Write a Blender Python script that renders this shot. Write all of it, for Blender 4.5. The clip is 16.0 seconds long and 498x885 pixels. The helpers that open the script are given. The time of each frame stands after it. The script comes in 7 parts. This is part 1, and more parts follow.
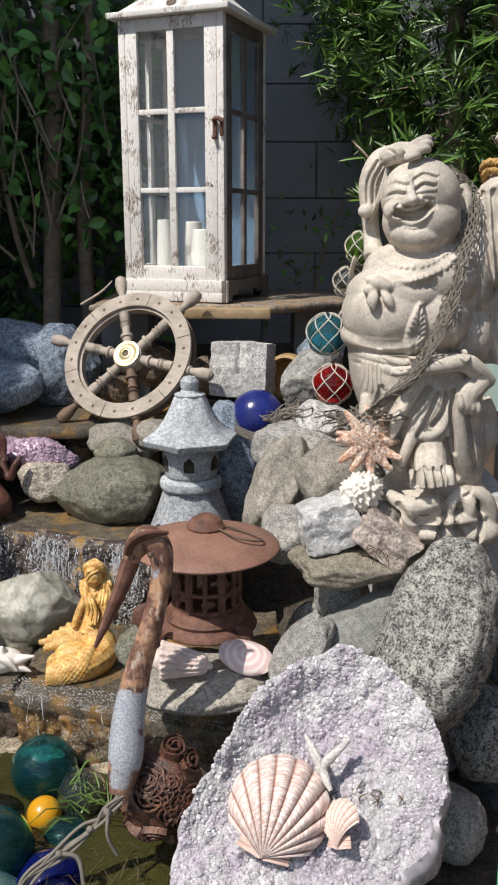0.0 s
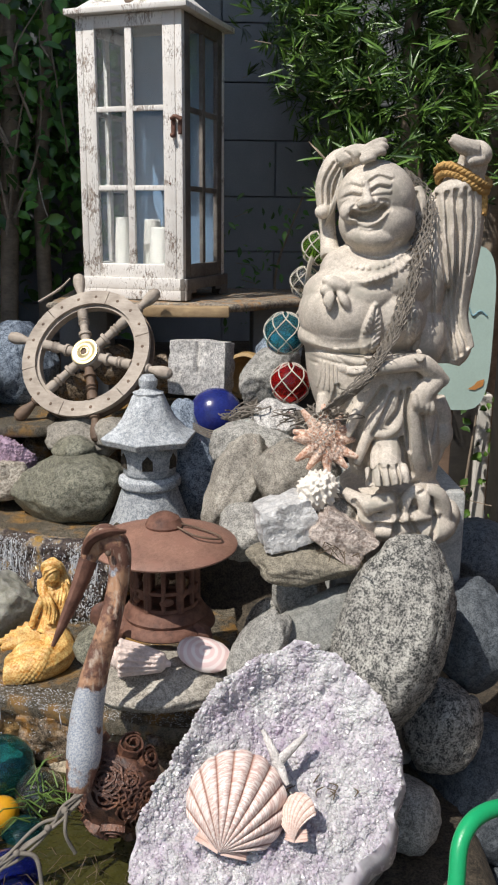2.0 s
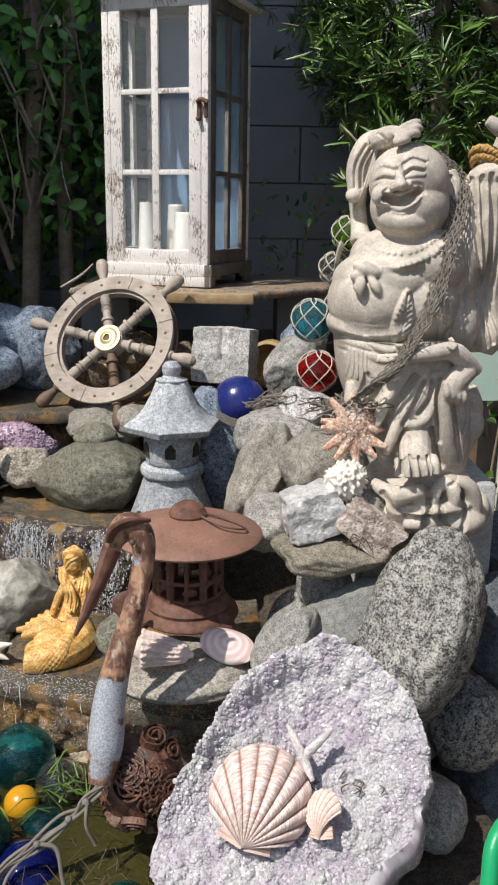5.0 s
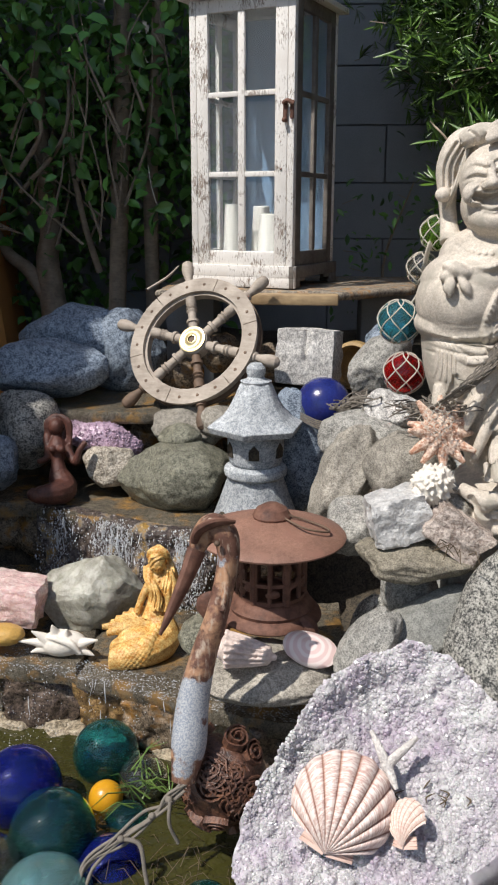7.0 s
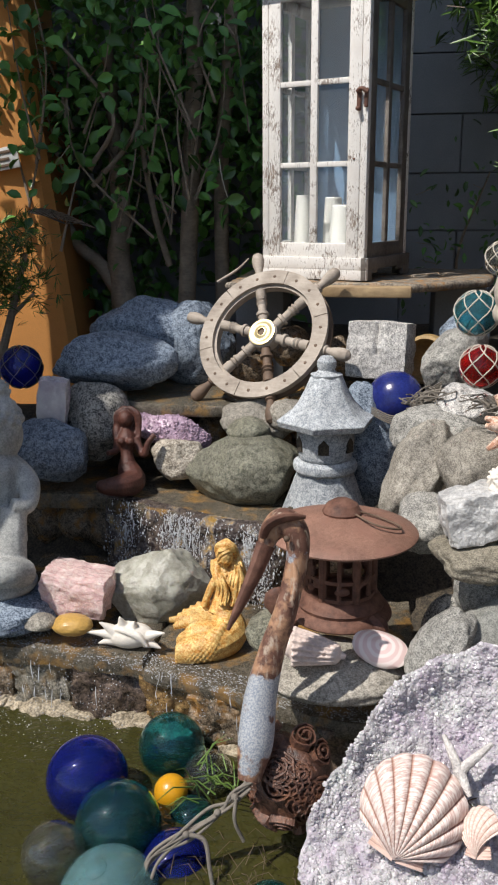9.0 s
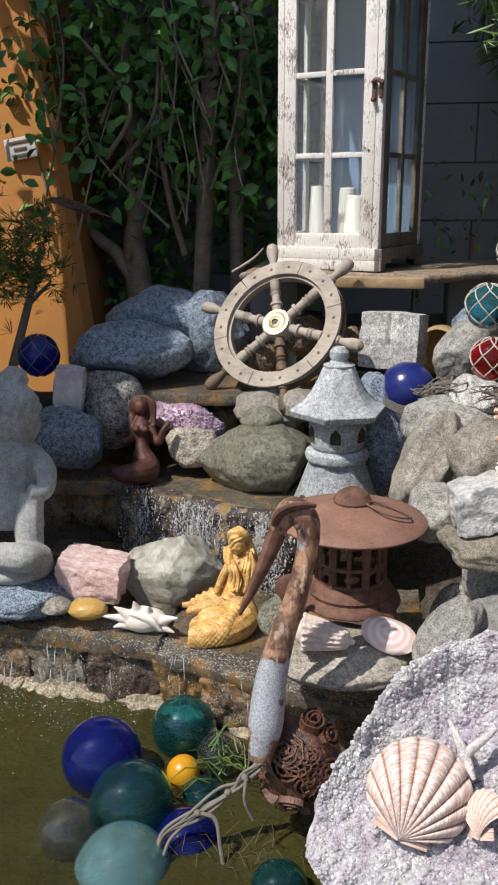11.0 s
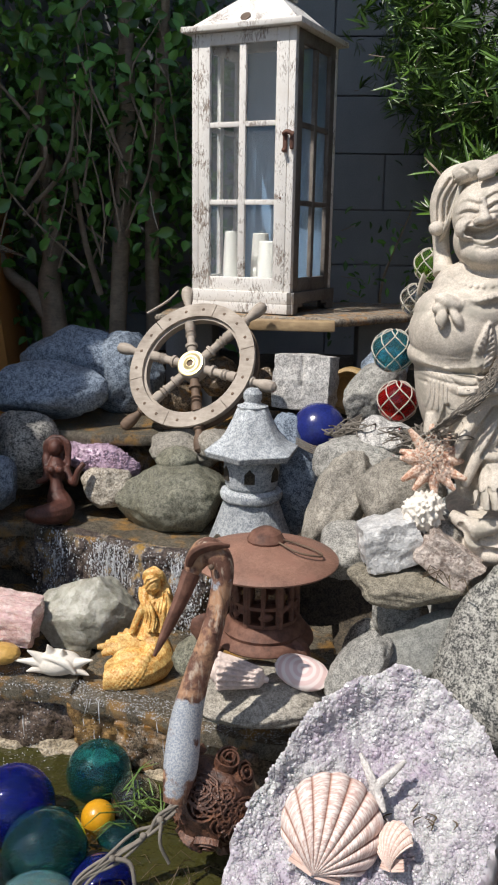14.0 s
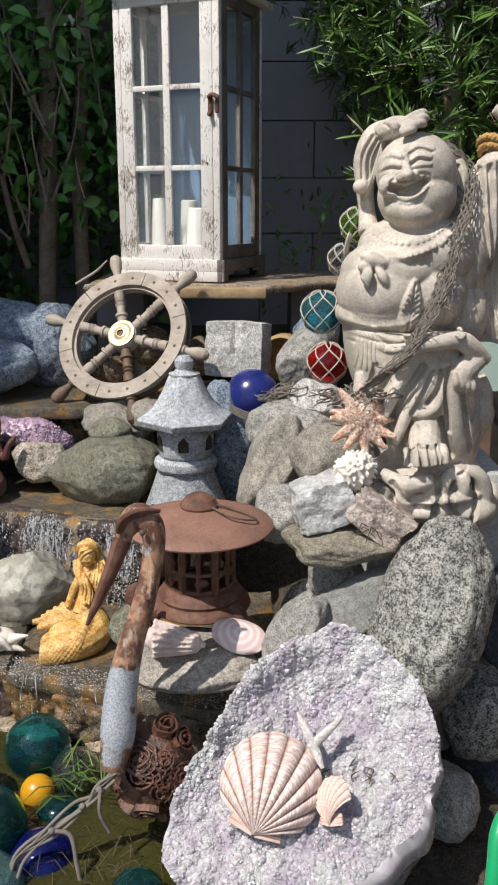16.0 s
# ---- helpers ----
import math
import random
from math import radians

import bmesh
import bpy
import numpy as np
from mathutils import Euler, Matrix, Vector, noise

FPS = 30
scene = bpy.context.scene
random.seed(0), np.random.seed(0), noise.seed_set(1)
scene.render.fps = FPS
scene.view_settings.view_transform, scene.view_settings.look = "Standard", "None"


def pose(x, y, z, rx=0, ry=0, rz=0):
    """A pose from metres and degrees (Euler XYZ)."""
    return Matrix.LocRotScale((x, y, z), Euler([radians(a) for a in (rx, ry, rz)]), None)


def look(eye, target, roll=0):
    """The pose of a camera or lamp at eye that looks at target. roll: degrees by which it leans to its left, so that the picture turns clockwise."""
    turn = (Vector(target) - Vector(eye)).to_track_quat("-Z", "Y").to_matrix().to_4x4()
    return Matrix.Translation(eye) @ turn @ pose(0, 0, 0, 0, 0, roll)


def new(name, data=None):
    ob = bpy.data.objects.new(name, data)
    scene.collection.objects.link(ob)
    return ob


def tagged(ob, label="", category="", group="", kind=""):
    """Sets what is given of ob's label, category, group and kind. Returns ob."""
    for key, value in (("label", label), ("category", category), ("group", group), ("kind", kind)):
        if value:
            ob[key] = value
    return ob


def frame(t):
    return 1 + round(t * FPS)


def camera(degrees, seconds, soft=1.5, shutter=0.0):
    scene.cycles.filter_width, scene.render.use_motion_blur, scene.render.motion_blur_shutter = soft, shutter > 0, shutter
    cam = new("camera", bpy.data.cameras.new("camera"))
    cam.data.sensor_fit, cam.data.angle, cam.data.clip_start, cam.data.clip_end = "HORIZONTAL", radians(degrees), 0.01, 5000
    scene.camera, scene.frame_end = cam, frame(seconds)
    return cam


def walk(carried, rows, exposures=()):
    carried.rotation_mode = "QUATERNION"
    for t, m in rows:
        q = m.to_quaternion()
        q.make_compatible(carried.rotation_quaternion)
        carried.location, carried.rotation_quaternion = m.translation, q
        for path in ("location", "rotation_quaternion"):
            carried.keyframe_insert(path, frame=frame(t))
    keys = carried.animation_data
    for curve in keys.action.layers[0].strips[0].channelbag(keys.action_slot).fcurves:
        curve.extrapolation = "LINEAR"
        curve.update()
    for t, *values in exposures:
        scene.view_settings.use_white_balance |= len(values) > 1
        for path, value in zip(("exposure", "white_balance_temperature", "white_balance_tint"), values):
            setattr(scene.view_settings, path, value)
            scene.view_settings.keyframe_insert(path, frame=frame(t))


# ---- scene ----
cam = camera(32.0, 16.0, 2.1)
PATH = [
    (0.0, 0.0000, -0.0000, 1.4000, 76.000, -0.000, 0.000),
    (0.5, 0.0027, -0.0032, 1.4032, 75.914, -0.204, -0.814),
    (1.0, 0.0033, -0.0084, 1.4048, 75.777, -0.507, -2.139),
    (1.5, 0.0040, -0.0097, 1.4053, 75.796, -0.550, -2.422),
    (2.0, 0.0043, -0.0091, 1.4046, 75.823, -0.565, -2.537),
    (2.5, 0.0040, -0.0079, 1.4043, 75.815, -0.636, -2.631),
    (3.0, 0.0014, 0.0006, 1.3992, 75.614, -0.633, -2.618),
    (5.5, -0.0106, 0.0194, 1.3946, 75.115, -0.879, -0.421),
    (6.0, -0.0115, 0.0212, 1.3936, 75.094, -0.757, 0.540),
    (6.5, -0.0141, 0.0228, 1.3933, 75.108, -0.579, 1.562),
    (7.0, -0.0177, 0.0222, 1.3969, 75.124, -0.106, 3.940),
    (7.5, -0.0186, 0.0251, 1.3953, 75.007, 0.043, 5.088),
    (8.0, -0.0215, 0.0317, 1.3918, 75.043, 0.189, 6.155),
    (8.5, -0.0256, 0.0392, 1.3901, 75.014, 0.342, 7.452),
    (9.0, -0.0262, 0.0433, 1.3883, 74.817, 0.392, 8.322),
    (9.2, -0.0262, 0.0433, 1.3883, 74.767, 0.392, 8.602),
    (10.3, -0.0229, 0.0306, 1.3941, 74.371, 0.275, 9.622),
    (11.3, -0.0195, 0.0180, 1.3999, 73.876, 0.157, 8.784),
    (11.5, -0.0195, 0.0180, 1.3999, 73.926, 0.157, 7.634),
    (12.0, -0.0167, 0.0150, 1.4023, 73.914, 0.014, 7.000),
    (12.5, -0.0167, 0.0099, 1.4037, 74.563, -0.375, 5.754),
    (13.0, -0.0133, 0.0009, 1.4074, 76.133, -0.465, 5.202),
    (13.5, -0.0132, -0.0026, 1.4106, 76.389, -0.655, 4.813),
    (14.0, -0.0115, -0.0028, 1.4131, 76.410, -0.860, 4.014),
    (14.5, -0.0034, -0.0068, 1.4087, 76.424, -1.038, 3.051),
    (15.0, 0.0009, -0.0021, 1.4002, 76.475, -1.019, 2.061),
    (15.5, 0.0065, 0.0062, 1.3927, 76.187, -0.793, 1.385),
    (16.0, 0.0104, 0.0067, 1.3883, 74.965, -0.035, -0.005),
]

walk(cam, [(t, pose(x, y, z, rx, ry, rz)) for t, x, y, z, rx, ry, rz in PATH])

# ---- light ----
SUN_DIR = Vector((-0.42, -0.37, 0.83)).normalized()
world = bpy.data.worlds.new("sky")
scene.world = world
world.use_nodes = True
wn = world.node_tree.nodes
sky = wn.new("ShaderNodeTexSky")
sky.sky_type, sky.sun_disc = "NISHITA", False
sky.sun_elevation = math.asin(SUN_DIR.z)
sky.sun_rotation = math.atan2(SUN_DIR.x, SUN_DIR.y)
wn["Background"].inputs[1].default_value = 0.115
world.node_tree.links.new(sky.outputs[0], wn["Background"].inputs[0])
sun_data = bpy.data.lights.new("sun", "SUN")
sun_data.energy, sun_data.angle, sun_data.color = 4.75, radians(0.5), (1.0, 0.95, 0.89)
sun = new("sun", sun_data)
sun.matrix_world = look(SUN_DIR * 20, (0, 0, 0))
scene.view_settings.exposure = 0.0


# ---- materials ----
def base_mat(name):
    m = bpy.data.materials.new(name)
    m.use_nodes = True
    nt = m.node_tree
    return m, nt, nt.nodes["Principled BSDF"]


def add(nt, kind, **sockets):
    n = nt.nodes.new(kind)
    for k, v in sockets.items():
        n.inputs[k.replace("_", " ")].default_value = v
    return n


def coords(nt):
    return nt.nodes.new("ShaderNodeTexCoord").outputs["Object"]


def ramp(nt, fac, stops):
    r = nt.nodes.new("ShaderNodeValToRGB")
    el = r.color_ramp.elements
    while len(el) < len(stops):
        el.new(0.5)
    for e, (p, c) in zip(el, stops):
        e.position, e.color = p, (*c, 1)
    nt.links.new(fac, r.inputs[0])
    return r.outputs[0]


def noise_tex(nt, vec, scale, detail=4.0, rough=0.6):
    n = add(nt, "ShaderNodeTexNoise", Scale=scale, Detail=detail, Roughness=rough)
    nt.links.new(vec, n.inputs["Vector"])
    return n.outputs["Fac"]


def mix(nt, fac, a, b, blend="MIX"):
    n = nt.nodes.new("ShaderNodeMix")
    n.data_type, n.blend_type = "RGBA", blend
    for sock, val in ((n.inputs[0], fac), (n.inputs[6], a), (n.inputs[7], b)):
        if isinstance(val, bpy.types.NodeSocket):
            nt.links.new(val, sock)
        else:
            sock.default_value = val if isinstance(val, (int, float)) else (*val, 1)
    return n.outputs[2]


def bump(nt, bsdf, height, strength=0.4, dist=0.002):
    b = add(nt, "ShaderNodeBump", Strength=strength, Distance=dist)
    nt.links.new(height, b.inputs["Height"])
    nt.links.new(b.outputs[0], bsdf.inputs["Normal"])
    return b


def rough_from(nt, bsdf, fac, lo, hi):
    r = add(nt, "ShaderNodeMapRange", To_Min=lo, To_Max=hi)
    nt.links.new(fac, r.inputs["Value"])
    nt.links.new(r.outputs[0], bsdf.inputs["Roughness"])


def random_tint(nt, col, amount=0.25):
    info = nt.nodes.new("ShaderNodeObjectInfo")
    v = add(nt, "ShaderNodeMapRange", To_Min=1 - amount, To_Max=1 + amount)
    nt.links.new(info.outputs["Random"], v.inputs["Value"])
    comb = nt.nodes.new("ShaderNodeCombineColor")
    for i in range(3):
        nt.links.new(v.outputs[0], comb.inputs[i])
    return mix(nt, 1.0, col, comb.outputs[0], "MULTIPLY")


def stone(name, dark, light, grain=220, patch=9, rough=(0.6, 0.9), relief=0.75, stain=None, contrast=0.085):
    """Speckled rock: fine crystals over broad patches, with optional stain colour."""
    m, nt, b = base_mat(name)
    v = coords(nt)
    fine = noise_tex(nt, v, grain * 1.9, 2, 0.8)
    mid = noise_tex(nt, v, grain * 0.5, 5, 0.7)
    broad = noise_tex(nt, v, patch, 4, 0.55)
    blend = mix(nt, 0.45, fine, mid)
    col = ramp(nt, blend, [(0.5 - contrast, dark), (0.5 + contrast, light)])
    tone = ramp(nt, broad, [(0.3, (0.7, 0.69, 0.68)), (0.7, (1.15, 1.14, 1.12))])
    col = mix(nt, 1.0, col, tone, "MULTIPLY")
    if stain:
        mask = ramp(nt, noise_tex(nt, v, patch * 1.7, 6, 0.6), [(0.5, (0, 0, 0)), (0.66, (1, 1, 1))])
        col = mix(nt, mask, col, stain)
    col = random_tint(nt, col, 0.12)
    nt.links.new(col, b.inputs["Base Color"])
    rough_from(nt, b, mid, *rough)
    bump(nt, b, mix(nt, 0.35, mix(nt, 0.5, mid, noise_tex(nt, v, patch * 5, 6, 0.6)), fine), relief, 0.007)
    return m


GRANITE = stone("granite_grey", (0.13, 0.13, 0.12), (0.51, 0.495, 0.455), 230, 10)
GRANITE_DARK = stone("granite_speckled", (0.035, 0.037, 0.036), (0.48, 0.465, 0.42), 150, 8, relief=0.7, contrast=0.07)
GRANITE_WARM = stone("granite_warm", (0.16, 0.145, 0.12), (0.5, 0.465, 0.4), 240, 9)
# Blue tint puts skylit shade into the colour of grey boulders.
GRANITE_BLUE_SHADE = stone("granite_blue_shade", (0.045, 0.068, 0.105), (0.36, 0.43, 0.52), 170, 8, contrast=0.075)
GRANITE_WHITE = stone("granite_pale", (0.22, 0.215, 0.21), (0.74, 0.72, 0.69), 190, 12, contrast=0.08)
GREEN_STONE = stone("green_stone_wet", (0.06, 0.062, 0.042), (0.33, 0.32, 0.245), 200, 14, (0.15, 0.6), 1.0)
WET_STONE = stone("wet_brown_stone", (0.06, 0.047, 0.035), (0.3, 0.23, 0.16), 150, 18, (0.02, 0.3), 1.0, (0.27, 0.13, 0.03))
WET_OCHRE = stone("wet_ochre_stone", (0.12, 0.07, 0.03), (0.4, 0.25, 0.1), 110, 16, (0.02, 0.25), 0.8, (0.12, 0.08, 0.05))
WET_BROWN = stone("wet_dark_brown_stone", (0.045, 0.034, 0.028), (0.2, 0.145, 0.11), 120, 14, (0.02, 0.22), 0.8)
WET_GREY = stone("wet_grey_brown_stone", (0.09, 0.085, 0.07), (0.33, 0.3, 0.24), 130, 12, (0.02, 0.3), 0.9, (0.2, 0.13, 0.06))
# Orange stain, strengthened to stand for amber glitter on the wet edges too.
WET_SLAB = stone("wet_slab", (0.075, 0.066, 0.048), (0.225, 0.195, 0.15), 200, 9, (0.02, 0.22), 0.9, (0.36, 0.2, 0.06))
QUARTZ = stone("white_quartz", (0.5, 0.5, 0.5), (0.8, 0.79, 0.77), 120, 14, (0.15, 0.6), 1.0)
QUARTZ_BROWN = stone("smoky_quartz", (0.26, 0.2, 0.17), (0.62, 0.54, 0.48), 120, 14, (0.15, 0.6), 1.0)
OLIVE_STONE = stone("olive_brown_stone", (0.13, 0.115, 0.085), (0.4, 0.36, 0.28), 230, 14, relief=0.9)
SLATE = stone("layered_slate", (0.12, 0.1, 0.08), (0.42, 0.36, 0.28), 90, 18, relief=0.7, stain=(0.38, 0.2, 0.07))
SOIL = stone("dark_soil", (0.022, 0.018, 0.013), (0.1, 0.08, 0.055), 120, 6, (0.8, 1.0), 1.0)
CAST = stone("cast_stone", (0.57, 0.51, 0.43), (0.78, 0.705, 0.61), 170, 13, (0.7, 0.95), 0.25, (0.45, 0.41, 0.34))
# Darker copy of the cast stone, with shade put into its grey.
CAST_SHADED = stone("cast_stone_shaded", (0.3, 0.31, 0.3), (0.5, 0.5, 0.48), 150, 11, (0.75, 0.95), 0.4)
GREY_GREEN = stone("grey_green_stone", (0.15, 0.155, 0.14), (0.36, 0.36, 0.33), 260, 10, relief=0.35)
# Dark blue-grey puts shade into the colour of the right-hand rocks.
SHADE_STONE = stone("shade_blue_grey_stone", (0.035, 0.045, 0.055), (0.16, 0.18, 0.2), 200, 7, relief=0.5)
PAGODA = stone("lantern_granite", (0.23, 0.26, 0.295), (0.68, 0.71, 0.73), 230, 12, relief=0.7, contrast=0.07)


def plain(name, col, rough=0.5, metal=0.0, var=0.25, scale=30, relief=0.15, fine=200):
    m, nt, b = base_mat(name)
    v = coords(nt)
    n1 = noise_tex(nt, v, scale, 5)
    n2 = noise_tex(nt, v, fine, 3)
    c = ramp(nt, mix(nt, 0.4, n1, n2), [(0.3, tuple(x * (1 - var) for x in col)), (0.7, tuple(min(1, x * (1 + var)) for x in col))])
    nt.links.new(c, b.inputs["Base Color"])
    b.inputs["Metallic"].default_value = metal
    rough_from(nt, b, n1, rough * 0.8, min(1, rough * 1.2))
    bump(nt, b, n2, relief, 0.002)
    return m


def glass(name, col, rough=0.0, trans=0.9):
    """Hand-blown glass: clear, slightly wavy, with a faint film of dust."""
    m, nt, b = base_mat(name)
    v = coords(nt)
    n = noise_tex(nt, v, 30, 6, 0.65)
    c = ramp(nt, n, [(0.38, tuple(x * 0.75 for x in col)), (0.6, col)])
    nt.links.new(c, b.inputs["Base Color"])
    b.inputs["Transmission Weight"].default_value = trans
    rough_from(nt, b, noise_tex(nt, v, 40, 6), rough, rough + 0.05)
    b.inputs["IOR"].default_value = 1.45
    bump(nt, b, noise_tex(nt, v, 18, 3), 0.06, 0.003)
    return m


def painted_wood(name):
    """White paint, chipped along the grain down to grey-brown wood."""
    m, nt, b = base_mat(name)
    v = coords(nt)
    mp = nt.nodes.new("ShaderNodeMapping")
    mp.inputs["Scale"].default_value = (1, 1, 0.2)
    nt.links.new(v, mp.inputs["Vector"])
    chips = noise_tex(nt, mp.outputs[0], 420, 9, 0.78)
    area = noise_tex(nt, v, 14, 5)
    mask = ramp(nt, mix(nt, 0.4, chips, area), [(0.53, (0, 0, 0)), (0.56, (1, 1, 1))])
    wood = ramp(nt, noise_tex(nt, mp.outputs[0], 180, 4), [(0.3, (0.12, 0.085, 0.06)), (0.7, (0.38, 0.3, 0.24))])
    paint = ramp(nt, area, [(0.3, (0.7, 0.655, 0.6)), (0.65, (0.85, 0.83, 0.79))])
    nt.links.new(mix(nt, mask, paint, wood), b.inputs["Base Color"])
    b.inputs["Roughness"].default_value = 0.75
    bump(nt, b, mask, -0.5, 0.001)
    return m


def grain_wood(name, dark, light):
    m, nt, b = base_mat(name)
    v = coords(nt)
    mp = nt.nodes.new("ShaderNodeMapping")
    mp.inputs["Scale"].default_value = (0.25, 1, 1)
    nt.links.new(v, mp.inputs["Vector"])
    g = noise_tex(nt, mp.outputs[0], 130, 6, 0.7)
    c = mix(nt, 0.6, ramp(nt, g, [(0.3, dark), (0.7, light)]), ramp(nt, noise_tex(nt, v, 18, 4), [(0.3, dark), (0.7, light)]))
    nt.links.new(c, b.inputs["Base Color"])
    b.inputs["Roughness"].default_value = 0.7
    bump(nt, b, g, 0.4, 0.001)
    return m


def rust(name, paint=None):
    m, nt, b = base_mat(name)
    v = coords(nt)
    n = noise_tex(nt, v, 55, 7, 0.65)
    c = ramp(nt, n, [(0.28, (0.06, 0.027, 0.019)), (0.5, (0.15, 0.07, 0.047)), (0.72, (0.235, 0.12, 0.082))])
    if paint:
        mask = ramp(nt, noise_tex(nt, v, 14, 7, 0.62), [(0.5, (0, 0, 0)), (0.56, (1, 1, 1))])
        c = mix(nt, mask, c, paint)
    nt.links.new(c, b.inputs["Base Color"])
    b.inputs["Metallic"].default_value = 0.15
    rough_from(nt, b, n, 0.55, 0.85)
    bump(nt, b, noise_tex(nt, v, 160, 5), 0.5, 0.002)
    return m


def water(name, col, scale, rough=0.03, relief=0.3):
    m, nt, b = base_mat(name)
    v = coords(nt)
    c = ramp(nt, noise_tex(nt, v, 5, 4), [(0.35, tuple(x * 0.6 for x in col)), (0.7, col)])
    nt.links.new(c, b.inputs["Base Color"])
    b.inputs["Roughness"].default_value = rough
    bump(nt, b, noise_tex(nt, v, scale, 3), relief, 0.01)
    return m


def leaf_mat(name, a, c2, rough=0.35):
    m, nt, b = base_mat(name)
    g = nt.nodes.new("ShaderNodeNewGeometry")
    col = ramp(nt, g.outputs["Random Per Island"], [(0.0, a), (1.0, c2)])
    nt.links.new(col, b.inputs["Base Color"])
    b.inputs["Roughness"].default_value = rough
    return m


WHITE_WOOD = painted_wood("chipped_white_paint")
TEAK = grain_wood("weathered_teak", (0.2, 0.16, 0.125), (0.52, 0.45, 0.375))
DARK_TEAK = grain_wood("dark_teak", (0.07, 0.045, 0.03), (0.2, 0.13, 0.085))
# Near-black tone: the fence's shade is put into the wood colour.
SHADE_WOOD = grain_wood("shade_black_wood", (0.01, 0.009, 0.008), (0.045, 0.038, 0.03))
PLANK = grain_wood("old_plank", (0.16, 0.1, 0.05), (0.5, 0.36, 0.2))
BARK = grain_wood("bark", (0.12, 0.09, 0.065), (0.42, 0.33, 0.24))
# Weathered wood, darkened further so its colour also carries side shade.
WORN_SHADED = grain_wood("worn_wood_with_shade", (0.05, 0.042, 0.036), (0.21, 0.185, 0.16))
BRASS = plain("brass", (0.75, 0.62, 0.34), 0.35, 0.6, 0.15)
RUST = rust("rusted_iron")
RUST_WET = stone("wet_dark_rust", (0.035, 0.016, 0.011), (0.17, 0.082, 0.055), 160, 30, (0.25, 0.6), 0.6, (0.2, 0.09, 0.05))
RUST_HAT = stone("rusted_sheet_iron", (0.2, 0.1, 0.068), (0.3, 0.165, 0.12), 330, 16, (0.5, 0.75), 0.25, (0.24, 0.12, 0.085))
RUST_PAINT = rust("rusted_steel_with_paint")
nt = RUST_PAINT.node_tree
bs = nt.nodes["Principled BSDF"]
old = bs.inputs["Base Color"].links[0].from_socket
sp = nt.nodes.new("ShaderNodeSeparateXYZ")
nt.links.new(coords(nt), sp.inputs[0])
band = ramp(nt, sp.outputs["Z"], [(0.634, (0.32, 0.32, 0.32)), (0.659, (0.50, 0.50, 0.50)), (0.689, (0.66, 0.66, 0.66)), (0.755, (0.66, 0.66, 0.66)), (0.787, (0.22, 0.22, 0.22)), (0.90, (0.24, 0.24, 0.24)), (0.925, (0.52, 0.52, 0.52)), (0.955, (0.2, 0.2, 0.2))])
flake = noise_tex(nt, coords(nt), 26, 7, 0.62)
msk = ramp(nt, mix(nt, 0.5, flake, band), [(0.5, (0, 0, 0)), (0.53, (1, 1, 1))])
paint = ramp(nt, noise_tex(nt, coords(nt), 420, 3), [(0.4, (0.24, 0.27, 0.32)), (0.6, (0.46, 0.47, 0.48))])
warm = mix(nt, ramp(nt, noise_tex(nt, coords(nt), 35, 5), [(0.5, (0, 0, 0)), (0.62, (1, 1, 1))]), old, (0.42, 0.24, 0.14))
stretch = nt.nodes.new("ShaderNodeMapping")
stretch.inputs["Scale"].default_value = (1, 1, 0.22)
nt.links.new(coords(nt), stretch.inputs["Vector"])
bare = ramp(nt, noise_tex(nt, stretch.outputs[0], 120, 5, 0.65), [(0.53, (0, 0, 0)), (0.68, (1, 1, 1))])
warm = mix(nt, bare, warm, (0.44, 0.35, 0.27))
nt.links.new(mix(nt, msk, warm, paint), bs.inputs["Base Color"])
ROPE = plain("grey_net_twine", (0.2, 0.175, 0.145), 0.95, 0, 0.3, 60, 0.8, 500)
ROPE_WHITE = plain("pale_net_twine", (0.55, 0.5, 0.42), 0.95, 0, 0.3, 60, 0.8, 500)
ROPE_GOLD = plain("golden_rope", (0.5, 0.3, 0.1), 0.9, 0, 0.3, 60, 0.8, 400)
WINDOW = glass("window_glass", (0.93, 0.96, 0.97), 0.01, 0.97)
nt = WINDOW.node_tree
nt.links.remove(nt.nodes["Principled BSDF"].inputs["Base Color"].links[0])
nt.nodes["Principled BSDF"].inputs["Base Color"].default_value = (0.93, 0.96, 0.97, 1)
CANDLE = plain("wax", (0.6, 0.59, 0.55), 0.5, 0, 0.05)
BLUE_GLASS = glass("cobalt_glass", (0.05, 0.09, 0.78), 0.0, 0.93)
TEAL_GLASS = glass("teal_glass", (0.16, 0.62, 0.68), 0.0, 0.975)
AQUA_GLASS = glass("aqua_glass", (0.42, 0.76, 0.78), 0.0, 0.85)
GREEN_GLASS = glass("green_glass", (0.42, 0.72, 0.12), 0.0, 0.93)
RED_GLASS = glass("red_glass", (0.9, 0.05, 0.05), 0.0, 0.94)
AQUA_NET = glass("turquoise_glass", (0.2, 0.66, 0.76), 0.0, 0.92)
CLEAR_GLASS = glass("clear_glass", (0.95, 0.97, 0.94), 0.0, 0.985)
YELLOW = plain("yellow_plastic", (0.6, 0.29, 0.012), 0.3, 0, 0.15)
BLUE_CERAMIC = plain("blue_float", (0.016, 0.024, 0.15), 0.22, 0, 0.45, 16, 0.2)
GOLD_STATUE = stone("ochre_painted_cast", (0.56, 0.21, 0.02), (0.88, 0.66, 0.26), 150, 60, (0.3, 0.55), 0.4, contrast=0.11)
RED_STATUE = plain("red_brown_cast", (0.085, 0.03, 0.02), 0.5, 0, 0.65, 45, 0.9, 260)
